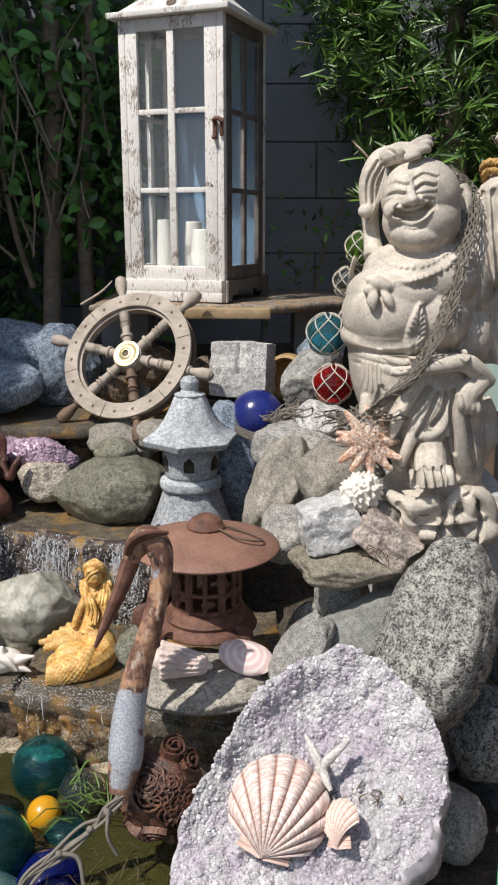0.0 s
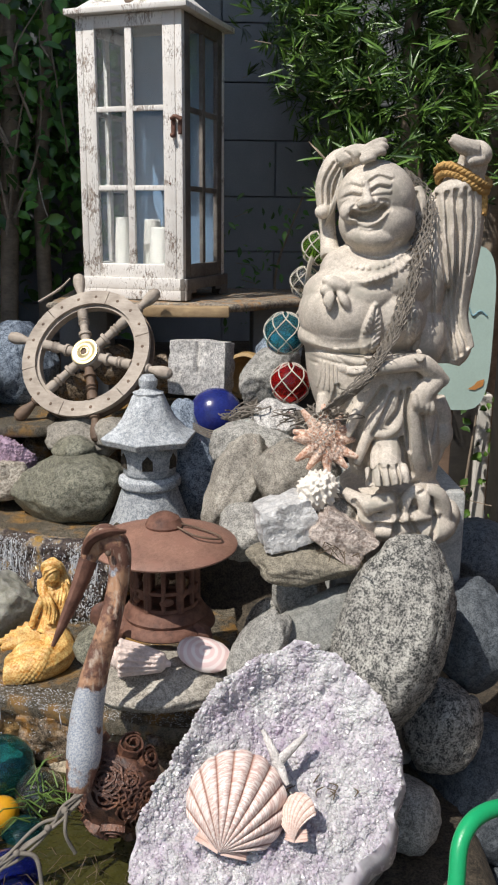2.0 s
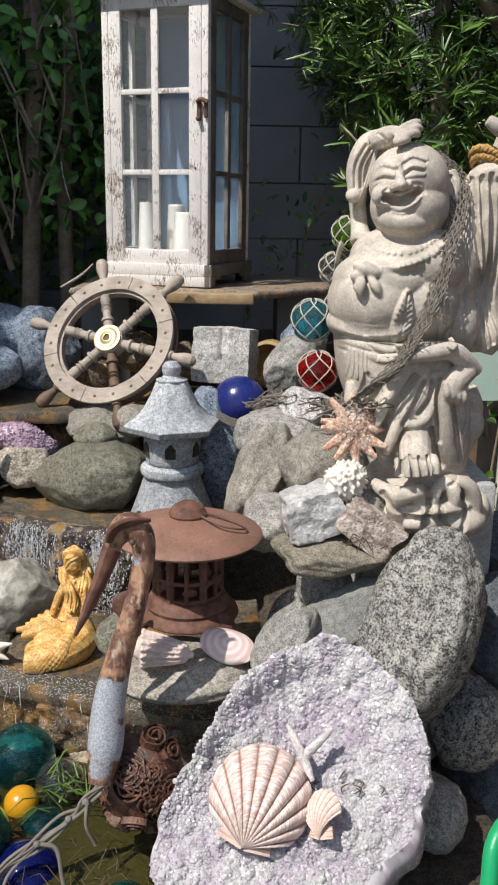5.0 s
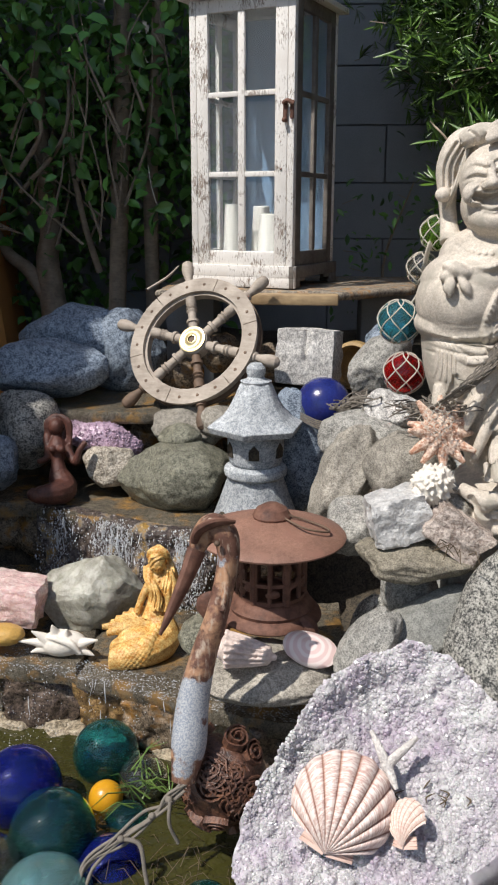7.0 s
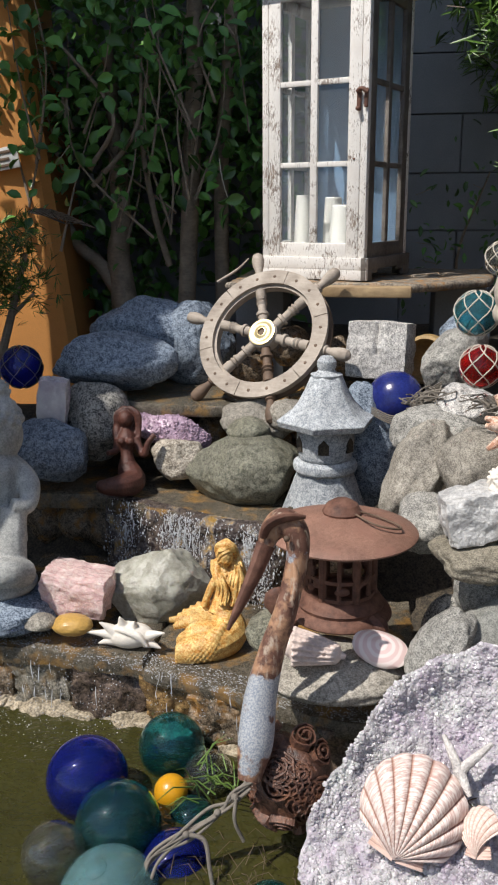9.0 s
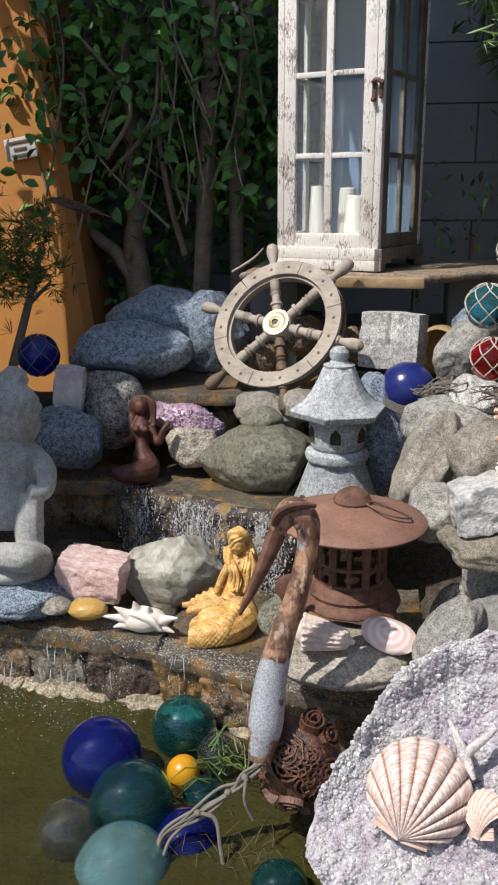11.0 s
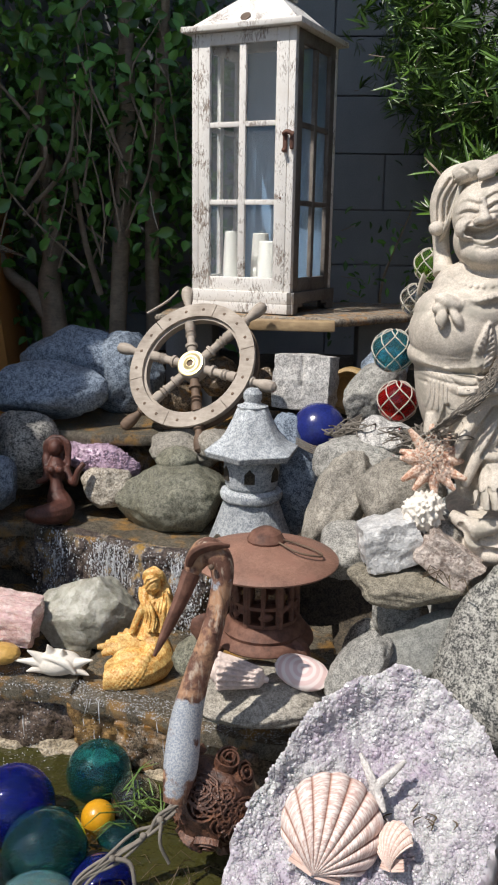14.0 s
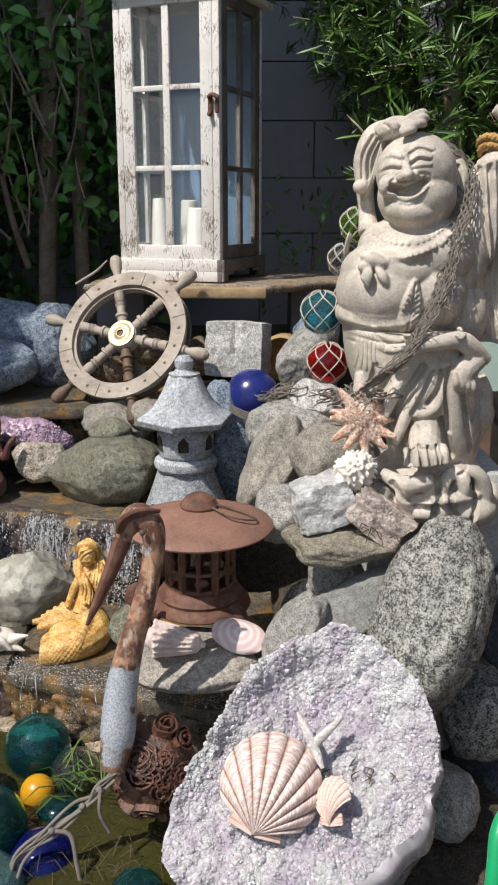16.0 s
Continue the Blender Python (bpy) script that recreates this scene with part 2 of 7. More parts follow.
SHELL_WHITE = plain("white_shell", (0.76, 0.7, 0.61), 0.45, 0, 0.15, 40, 0.4, 140)
STARFISH = stone("white_starfish", (0.6, 0.56, 0.54), (0.82, 0.78, 0.74), 190, 40, (0.6, 0.9), 1.0)
URCHIN = stone("orange_starfish", (0.42, 0.2, 0.12), (0.82, 0.66, 0.54), 130, 45, (0.6, 0.85), 0.9)
PINK_QUARTZ = stone("rose_quartz", (0.62, 0.4, 0.38), (0.82, 0.68, 0.64), 70, 14, (0.08, 0.4), 0.8, (0.74, 0.5, 0.48), 0.12)
MILK_QUARTZ = stone("milky_quartz", (0.26, 0.255, 0.205), (0.43, 0.42, 0.355), 60, 20, (0.22, 0.6), 0.6, (0.47, 0.46, 0.4), 0.14)
AMETHYST = plain("amethyst", (0.42, 0.30, 0.38), 0.22, 0, 0.6, 60, 0.6, 260)
CRYSTAL, nt, bs = base_mat("pale_lilac_crystal")
cv0 = coords(nt)
tone = ramp(nt, noise_tex(nt, cv0, 15, 5, 0.6), [(0.3, (0.44, 0.37, 0.445)), (0.48, (0.54, 0.505, 0.53)), (0.66, (0.66, 0.645, 0.635))])
isl = ramp(nt, nt.nodes.new("ShaderNodeNewGeometry").outputs["Random Per Island"], [(0.0, (0.82, 0.81, 0.83)), (1.0, (1.1, 1.1, 1.1))])
nt.links.new(mix(nt, 1.0, tone, isl, "MULTIPLY"), bs.inputs["Base Color"])
rough_from(nt, bs, noise_tex(nt, cv0, 90, 3), 0.1, 0.4)

for mm, rad in ((CRYSTAL, 0.006), (PINK_QUARTZ, 0.012), (MILK_QUARTZ, 0.006)):
    bs = mm.node_tree.nodes["Principled BSDF"]
    bs.inputs["Subsurface Weight"].default_value = 0.5
    bs.inputs["Subsurface Radius"].default_value = (1.0, 0.85, 1.0)
    bs.inputs["Subsurface Scale"].default_value = rad
YELLOW_STONE = plain("yellow_pebble", (0.5, 0.3, 0.08), 0.35, 0, 0.25)
HOSE = plain("green_hose", (0.01, 0.33, 0.12), 0.35, 0, 0.1)
AQUA_PAINT = plain("pale_aqua_paint", (0.40, 0.52, 0.46), 0.5, 0, 0.12, 8)
ORANGE_WALL = plain("orange_stucco", (0.58, 0.26, 0.07), 0.9, 0, 0.15, 7, 0.5, 220)
GREY_BLOCK = plain("grey_block", (0.23, 0.245, 0.26), 0.9, 0, 0.2, 6, 0.5, 200)
STUCCO = plain("pale_stucco", (0.66, 0.62, 0.55), 0.9, 0, 0.1, 5, 0.4, 200)
POND = water("pond_water", (0.046, 0.044, 0.012), 26, 0.02, 0.9)
CASCADE, nt, bs = base_mat("running_water_over_stone")
cv1 = coords(nt)
bed = ramp(nt, noise_tex(nt, cv1, 15, 6, 0.65), [(0.36, (0.035, 0.026, 0.024)), (0.46, (0.13, 0.10, 0.08)), (0.53, (0.06, 0.045, 0.045)), (0.59, (0.26, 0.22, 0.18)), (0.66, (0.4, 0.24, 0.06))])
nt.links.new(bed, bs.inputs["Base Color"])
bs.inputs["Specular IOR Level"].default_value = 1.0
rough_from(nt, bs, noise_tex(nt, cv1, 60, 3), 0.06, 0.22)
mp = nt.nodes.new("ShaderNodeMapping")
mp.inputs["Scale"].default_value = (1, 1, 0.45)
nt.links.new(cv1, mp.inputs["Vector"])
bump(nt, bs, noise_tex(nt, mp.outputs[0], 90, 4, 0.6), 1.0, 0.016)
FALL = glass("falling_water", (0.9, 0.92, 0.94), 0.02, 0.35)
FICUS = leaf_mat("ficus_leaf", (0.04, 0.095, 0.022), (0.13, 0.32, 0.055))
PODO = leaf_mat("yew_pine_leaf", (0.02, 0.05, 0.01), (0.12, 0.23, 0.035))


# ---- building helpers ----
def thing(name, loc=(0, 0, 0), label="", category="", group="", kind="", rot=(0, 0, 0)):
    ob = new(name)
    ob.matrix_world = pose(*loc, *rot)
    return tagged(ob, label, category, group, kind)


def mesh_of(name, bm, material, smooth=True):
    me = bpy.data.meshes.new(name)
    bmesh.ops.recalc_face_normals(bm, faces=bm.faces)
    bm.to_mesh(me)
    bm.free()
    me.materials.append(material)
    if smooth:
        me.polygons.foreach_set("use_smooth", [True] * len(me.polygons))
        me.set_sharp_from_angle(angle=radians(28 if len(me.polygons) < 200 else 62))
    return me


def part(name, bm, material, parent, label="", smooth=True):
    ob = new(name, mesh_of(name, bm, material, smooth))
    ob.parent = parent
    return tagged(ob, label)


def single(name, bm, material, loc, label, category, group="", kind="", rot=(0, 0, 0), smooth=True):
    ob = new(name, mesh_of(name, bm, material, smooth))
    ob.matrix_world = pose(*loc, *rot)
    return tagged(ob, label, category, group, kind)


def sharp(ob, degrees=35):
    ob.data.set_sharp_from_angle(angle=radians(degrees))
    return ob


def box(bm, c, s, bevel=0.0, m=None):
    got = bmesh.ops.create_cube(bm, size=1.0)
    vs = got["verts"]
    for v in vs:
        v.co = Vector((v.co.x * s[0] + c[0], v.co.y * s[1] + c[1], v.co.z * s[2] + c[2]))
    if bevel:
        es = list({e for v in vs for e in v.link_edges})
        out = bmesh.ops.bevel(bm, geom=es, offset=bevel, segments=2, affect="EDGES", profile=0.5)
        vs = list({v for f in out["faces"] for v in f.verts} | {v for v in vs if v.is_valid})
    if m is not None:
        bmesh.ops.transform(bm, matrix=m, verts=vs)
    return bm


def boxed(c, s, bevel=0.002):
    return box(bmesh.new(), c, s, bevel)


def tube(bm, pts, radii, n=10, cap=True, flat=1.0):
    """A tapered tube along points; flat squashes its section."""
    pts = [Vector(p) for p in pts]
    if isinstance(radii, (int, float)):
        radii = [radii] * len(pts)
    rings, side = [], None
    for i, p in enumerate(pts):
        d = (pts[min(i + 1, len(pts) - 1)] - pts[max(i - 1, 0)]).normalized()
        if side is None:
            side = d.orthogonal().normalized()
        side = (side - d * side.dot(d)).normalized()
        up = d.cross(side)
        rings.append([bm.verts.new(p + (side * math.cos(a) + up * math.sin(a) * flat) * radii[i]) for a in (2 * math.pi * k / n for k in range(n))])
    for r0, r1 in zip(rings, rings[1:]):
        for k in range(n):
            bm.faces.new((r0[k], r0[(k + 1) % n], r1[(k + 1) % n], r1[k]))
    if cap:
        bm.faces.new(rings[0][::-1])
        bm.faces.new(rings[-1])
    return bm


def curve_pts(pts, n=8):
    """Smooth (Catmull-Rom) points through the given ones."""
    p = [Vector(q) for q in pts]
    p = [2 * p[0] - p[1]] + p + [2 * p[-1] - p[-2]]
    out = []
    for i in range(1, len(p) - 2):
        for k in range(n):
            t = k / n
            a, b, c, d = p[i - 1:i + 3]
            out.append(0.5 * (2 * b + (c - a) * t + (2 * a - 5 * b + 4 * c - d) * t * t + (3 * b - a - 3 * c + d) * t ** 3))
    return out + [p[-2]]


def smooth_vals(vals, n=8):
    return [v.x for v in curve_pts([(v, 0, 0) for v in vals], n)]


def soft_tube(bm, pts, radii, n=10, steps=6, flat=1.0):
    r = smooth_vals(radii, steps) if not isinstance(radii, (int, float)) else radii
    return tube(bm, curve_pts(pts, steps), r, n, True, flat)


def lathe(bm, profile, n=24, centre=(0, 0, 0), squash=None):
    """Revolve (radius, height) pairs about z."""
    c = Vector(centre)
    rings = []
    for r, z in profile:
        if r < 1e-5:
            rings.append([bm.verts.new(c + Vector((0, 0, z)))])
        else:
            rings.append([bm.verts.new(c + Vector((r * math.cos(2 * math.pi * k / n), r * math.sin(2 * math.pi * k / n), z))) for k in range(n)])
    for a, b in zip(rings, rings[1:]):
        if len(a) == 1 and len(b) == 1:
            continue
        for k in range(n):
            q = [a[k % len(a)], a[(k + 1) % len(a)], b[(k + 1) % len(b)], b[k % len(b)]]
            q = [v for i, v in enumerate(q) if v not in q[:i]]
            if len(q) > 2:
                bm.faces.new(q)
    for ring, rev in ((rings[0], True), (rings[-1], False)):
        if len(ring) > 1:
            bm.faces.new(ring[::-1] if rev else ring)
    return bm


def ball(bm, c, r, sub=3, rot=(0, 0, 0)):
    """An ellipsoid."""
    rr = (r, r, r) if isinstance(r, (int, float)) else r
    got = bmesh.ops.create_icosphere(bm, subdivisions=sub, radius=1.0)
    m = pose(*c, *rot) @ Matrix.Diagonal((*rr, 1))
    bmesh.ops.transform(bm, matrix=m, verts=got["verts"])
    return bm


def rock_bm(size, seed, cuts=6, rough=0.085, sub=5, freq=2.0):
    """A boulder: a sphere with facets worn flat and uneven skin."""
    rnd = random.Random(seed)
    bm = bmesh.new()
    bmesh.ops.create_icosphere(bm, subdivisions=sub, radius=1.0)
    planes = []
    for _ in range(cuts):
        n = Vector((rnd.gauss(0, 1), rnd.gauss(0, 1), rnd.gauss(0, 1))).normalized()
        planes.append((n, rnd.uniform(0.70, 0.92)))
    off = Vector((rnd.uniform(-50, 50), rnd.uniform(-50, 50), rnd.uniform(-50, 50)))
    s = Vector(size)
    for v in bm.verts:
        p = v.co.copy()
        for n, d in planes:
            over = p.dot(n) - d
            if over > 0:
                p -= n * over * 0.8
        q = p * freq + off
        p *= 1 + rough * noise.fractal(q, 0.9, 2.1, 5) + rough * 0.12 * noise.noise(q * 7)
        v.co = Vector((p.x * s.x, p.y * s.y, p.z * s.z)) * 1.1
    return bm


def block_bm(size, seed, rough=0.07, crack=False):
    """A squared stone block, worn round at its corners."""
    bm = bmesh.new()
    bmesh.ops.create_cube(bm, size=2.0)
    bmesh.ops.subdivide_edges(bm, edges=bm.edges[:], cuts=24, use_grid_fill=True)
    off = Vector((seed * 7.3, seed * 1.7, seed * 3.1))
    for v in bm.verts:
        p = v.co.copy()
        q = p.normalized() * 1.2
        p = p * 0.8 + q * 0.2
        p *= 1 + rough * noise.fractal(p * 1.6 + off, 0.9, 2.1, 5)
        if crack:
            g = abs(p.x - 0.05 - 0.12 * noise.noise(Vector((0, 0, p.z * 3))))
            if g < 0.07 and p.y < 0 and p.z > -0.2:
                p.y += 0.18 * (1 - g / 0.07)
        v.co = Vector((p.x * size[0], p.y * size[1], p.z * size[2]))
    return bm


def boulder(name, loc, size, seed, material, label, rot=(0, 0, 0), group="garden rocks", category="rock", **kw):
    return single(name, rock_bm(size, seed, **kw), material, loc, label, category, group, rot=rot)


def slab_bm(outline, thick, seed, step=0.0):
    """A flagstone from its outline, with an uneven top and broken edge."""
    rnd = random.Random(seed)
    bm = bmesh.new()
    pts = []
    n = len(outline)
    for i in range(n):
        a, b = Vector(outline[i]), Vector(outline[(i + 1) % n])
        m = max(2, int((b - a).length / 0.02))
        for k in range(m):
            q = a.lerp(b, k / m)
            pts.append((q.x + rnd.uniform(-0.004, 0.004), q.y + rnd.uniform(-0.004, 0.004)))
    c = sum((Vector((x, y)) for x, y in pts), Vector((0, 0))) / len(pts)
    rings = []
    for sc, z in ((0.985, -thick), (1.0, -thick * 0.75), (1.005, -thick * 0.3), (0.99, 0.0), (0.8, 0.001), (0.55, 0.0015), (0.25, 0.001)):
        ring = []
        for x, y in pts:
            q = c + (Vector((x, y)) - c) * sc
            w = noise.noise(Vector((q.x * 14, q.y * 14, z * 60 + seed)))
            ring.append(bm.verts.new((q.x + w * 0.003, q.y + w * 0.003, z + w * 0.004)))
        rings.append(ring)
    for r0, r1 in zip(rings, rings[1:]):
        for k in range(len(pts)):
            bm.faces.new((r0[k], r0[(k + 1) % len(pts)], r1[(k + 1) % len(pts)], r1[k]))
    bm.faces.new(rings[0][::-1])
    bm.faces.new(rings[-1])
    return bm


def remeshed(ob, voxel=0.005, smooth=4):
    """Fuse a statue's overlapping forms into one skin."""
    r = ob.modifiers.new("fuse", "REMESH")
    r.mode, r.voxel_size, r.use_smooth_shade = "VOXEL", voxel, True
    if smooth:
        s = ob.modifiers.new("soften", "SMOOTH")
        s.iterations, s.factor = smooth, 0.5
    return ob


# ---- ground ----
def sstep(a, b, x):
    t = min(1.0, max(0.0, (x - a) / (b - a)))
    return t * t * (3 - 2 * t)


def terrain(x, y):
    edge = 0.12 * noise.noise(Vector((x * 2.1, y * 2.1, 3)))
    h = 0.50 * sstep(1.36, 1.5, y + edge * 0.3)
    h += 0.16 * sstep(1.86, 2.02, y + edge * 0.3) + 0.2 * sstep(2.06, 2.25, y) + 0.1 * sstep(2.4, 3.2, y)
    rise = max(0.42 * sstep(-0.10, 0.05, x) * sstep(0.72, 1.0, y), 0.0)
    right = sstep(0.42, 0.62, x)
    h = max(h, rise) * (1 - right) + right * (0.06 * sstep(0.55, 1.1, y) + 0.12 * sstep(1.5, 2.6, y))
    h -= 0.3 * sstep(-0.9, -1.08, x) * sstep(2.3, 2.5, y) * sstep(3.6, 3.2, y)
    far = sstep(3.6, 6.0, math.hypot(x, y - 1.5))
    h = h * (1 - far)
    basin = sstep(-0.02, -0.12, x) * sstep(1.42, 1.34, y) * sstep(0.5, 0.62, y) * sstep(-1.5, -1.4, x)
    return h * (1 - basin) + 0.22 * basin + 0.02 * noise.noise(Vector((x * 6, y * 6, 0))) * (1 - far)


def axis_steps(lo, hi, step, far):
    a = list(np.arange(lo, hi, step))
    out, d = [], step
    x = hi
    while x < far:
        out.append(x)
        d *= 1.35
        x += d
    neg, d, x = [], step, lo - step
    while x > -far:
        neg.append(x)
        d *= 1.35
        x -= d
    return neg[::-1] + [float(q) for q in a] + out


gx, gy = axis_steps(-1.7, 1.3, 0.035, 900), axis_steps(0.2, 3.6, 0.035, 900)
gv = [(x, y, terrain(x, y)) for y in gy for x in gx]
gf = [(j * len(gx) + i, j * len(gx) + i + 1, (j + 1) * len(gx) + i + 1, (j + 1) * len(gx) + i) for j in range(len(gy) - 1) for i in range(len(gx) - 1)]
me = bpy.data.meshes.new("ground")
me.from_pydata(gv, [], gf)
me.materials.append(SOIL)
me.polygons.foreach_set("use_smooth", [True] * len(me.polygons))
tagged(new("ground", me), "dark bare soil bank under the rocks", "ground", kind="structure")

# pond water
bm = bmesh.new()
bmesh.ops.create_grid(bm, x_segments=60, y_segments=40, size=0.5)
for v in bm.verts:
    v.co = Vector((-0.76 + v.co.x * 1.5, 0.98 + v.co.y * 0.95, 0.46 + 0.002 * noise.noise(v.co * 30)))
single("water", bm, POND, (0, 0, 0), "murky olive-green pond water with small ripples", "water", kind="structure")
for i, (x, y, sx, sy) in enumerate([(-0.95, 0.5, 0.2, 0.13), (-0.6, 0.47, 0.18, 0.12), (-0.25, 0.5, 0.17, 0.12), (-1.3, 0.52, 0.2, 0.13), (-1.5, 0.8, 0.13, 0.2), (-1.5, 1.15, 0.13, 0.22), (0.0, 0.62, 0.13, 0.14)]):
    boulder("rim_rock", (x, y, 0.36), (sx, sy, 0.15), 300 + i, GRANITE, "grey granite rock edging the pond", group="pond edge rocks")

# ---- stepped water course ----
single("ledge_stone", slab_bm([(-0.80, 1.46), (-0.55, 1.435), (-0.43, 1.42), (-0.43, 1.88), (-0.80, 1.9)], 0.035, 3), WET_SLAB, (0, 0, 0.588), "wet brown flagstone ledge with a film of running water", "stone slab", "ledge slabs")
single("ledge_stone", slab_bm([(-0.425, 1.42), (-0.30, 1.375), (-0.21, 1.335), (-0.05, 1.285), (0.06, 1.28), (0.06, 1.75), (-0.425, 1.86)], 0.032, 4), WET_SLAB, (0, 0, 0.582), "wet brown flagstone ledge with a film of running water", "stone slab", "ledge slabs")
single("ledge_stone", slab_bm([(-0.83, 1.88), (-0.66, 1.9), (-0.55, 1.83), (-0.46, 1.79), (-0.23, 1.74), (-0.08, 1.74), (-0.08, 2.1), (-0.83, 2.12)], 0.035, 5), WET_SLAB, (0, 0, 0.742), "wet brown flagstone ledge above the waterfall", "stone slab", "ledge slabs")
single("ledge_stone", slab_bm([(-0.72, 2.06), (-0.5, 2.03), (-0.2, 2.05), (-0.08, 2.06), (-0.08, 2.4), (-0.72, 2.42)], 0.03, 6), WET_SLAB, (0, 0, 0.93), "wet brown flagstone ledge under the ship's wheel", "stone slab", "ledge slabs")
rnd = random.Random(5)


def ledge_edge(x):
    """Front edge of the lower flagstones."""
    return float(np.interp(x, (-0.8, -0.55, -0.43, -0.3, -0.21, -0.05, 0.06), (1.46, 1.435, 1.42, 1.375, 1.335, 1.285, 1.28)))


x = -0.93
for i, w in enumerate((0.07, 0.046, 0.058, 0.074, 0.05, 0.062, 0.048, 0.066, 0.055)):
    single("riser_stone", block_bm((w * 0.95, 0.05, 0.056 + rnd.uniform(-0.008, 0.006)), 40 + i, 0.2), (WET_STONE, WET_OCHRE, WET_BROWN, WET_GREY)[(i * 3 + 1) % 4], (x + w, ledge_edge(x + w) + 0.066 + rnd.uniform(-0.008, 0.01), 0.508),
           "wet rust-brown squared stone under the ledge", "rock", "riser stones", rot=(rnd.uniform(-6, 6), rnd.uniform(-5, 5), rnd.uniform(-14, 8)))
    x += 2 * w
for i in range(9):
    f = i / 8
    x = -0.82 + 0.72 * f
    y = 1.99 - 0.16 * sstep(-0.75, -0.3, x)
    boulder("riser_stone", (x, y, 0.65), (0.06 + rnd.uniform(-0.012, 0.02), 0.06, 0.07 + rnd.uniform(-0.01, 0.01)), 60 + i, WET_STONE, "wet rust-brown stone under the waterfall", group="riser stones", sub=4)
for i in range(8):
    x = -0.7 + 0.62 * i / 7
    boulder("riser_stone", (x, 2.13, 0.83), (0.055 + rnd.uniform(-0.01, 0.02), 0.05, 0.06), 80 + i, WET_STONE, "wet brown stone under the top ledge", group="riser stones", sub=4)

# ---- boulders ----
boulder("boulder", (-0.315, 1.938, 0.806), (0.125, 0.10, 0.076), 11, GREEN_STONE, "rounded grey-green boulder beside the waterfall")
boulder("boulder", (-0.303, 2.045, 0.894), (0.085, 0.07, 0.05), 12, GRANITE_WARM, "pale brown boulder under the wheel")
for i, (p, sz, mt, tx) in enumerate((
        ((-0.310, 1.955, 0.891), (0.045, 0.04, 0.03), GREEN_STONE, "small wet green-grey rock below the wheel"),
        ((-0.222, 2.003, 0.920), (0.05, 0.04, 0.035), GRANITE_WARM, "small tan rock below the wheel"),
        ((-0.342, 2.246, 0.984), (0.05, 0.04, 0.045), WET_STONE, "wet ochre-stained rock behind the wheel"),
        ((-0.250, 2.300, 1.035), (0.05, 0.04, 0.05), WET_STONE, "wet ochre-stained rock in the wheel's shade"),
        ((-0.121, 2.275, 1.016), (0.045, 0.04, 0.05), WET_STONE, "wet ochre-stained rock beside the wheel"))):
    boulder("small_rock", p, sz, 350 + i, mt, tx, sub=4)
pot = thing("clay_pot", (0.092, 2.175, 1.029), "half-buried ochre clay pot with a dark mouth", "pot", rot=(78, 0, -20))
part("body", lathe(bmesh.new(), [(0.03, -0.09), (0.058, -0.06), (0.062, -0.02), (0.054, 0.0), (0.056, 0.008), (0.048, 0.01), (0.044, 0.0), (0.048, -0.04), (0, -0.07)], 32), plain("ochre_clay", (0.36, 0.24, 0.1), 0.6, 0, 0.4, 25, 0.5), pot)
boulder("boulder", (-0.678, 2.148, 1.013), (0.15, 0.09, 0.07), 13, GRANITE_BLUE_SHADE, "blue-grey speckled oblong boulder")
boulder("boulder", (-0.619, 2.359, 1.064), (0.17, 0.1, 0.085), 14, GRANITE_BLUE_SHADE, "blue-grey rounded boulder behind the wheel")
boulder("boulder", (-0.512, 2.335, 1.030), (0.1, 0.09, 0.11), 15, GRANITE_BLUE_SHADE, "blue-grey upright boulder behind the wheel")
boulder("boulder", (-0.697, 2.027, 0.887), (0.085, 0.07, 0.09), 16, GRANITE_DARK, "dark wet rock beside the small figure")
boulder("boulder", (-0.785, 1.926, 0.834), (0.1, 0.08, 0.075), 17, GRANITE_BLUE_SHADE, "shaded blue-grey rock beside the ledge")
boulder("boulder", (-0.483, 1.976, 0.814), (0.062, 0.05, 0.05), 18, stone("pale_wet_sandstone", (0.2, 0.17, 0.13), (0.6, 0.54, 0.45), 120, 22, (0.15, 0.7), 1.0), "pale wet sandstone block on the ledge", cuts=16)
boulder("boulder", (-0.042, 1.907, 0.864), (0.08, 0.07, 0.14), 19, GRANITE_BLUE_SHADE, "dark blue-grey upright boulder behind the stone lantern")
single("boulder", block_bm((0.072, 0.055, 0.066), 20, 0.06, True), GRANITE_WHITE, (-0.015, 2.100, 1.060), "pale square granite block with a crack", "rock", "garden rocks", rot=(-8, 0, -14))
boulder("boulder", (0.141, 1.960, 1.068), (0.05, 0.06, 0.085), 21, GRANITE, "grey granite boulder behind the net floats", rot=(0, 38, 0))
boulder("boulder", (0.170, 2.020, 1.111), (0.05, 0.06, 0.045), 221, GRANITE_BLUE_SHADE, "small shaded blue-grey boulder behind the net floats")
boulder("boulder", (0.097, 1.667, 0.977), (0.085, 0.07, 0.055), 22, GRANITE, "rounded grey granite boulder")
boulder("boulder", (0.053, 1.588, 0.908), (0.05, 0.06, 0.105), 23, GRANITE_WARM, "upright tan-grey granite boulder leaning on others", rot=(0, 20, 0))
boulder("boulder", (0.067, 1.512, 0.850), (0.05, 0.05, 0.05), 24, GRANITE, "small grey granite cobble on the rocky bank")
boulder("boulder", (0.165, 1.537, 0.951), (0.075, 0.07, 0.06), 25, GRANITE_WARM, "tan granite boulder beneath the statue")
boulder("boulder", (0.144, 1.679, 1.026), (0.05, 0.05, 0.04), 26, GRANITE_WHITE, "pale granite cobble under the net")
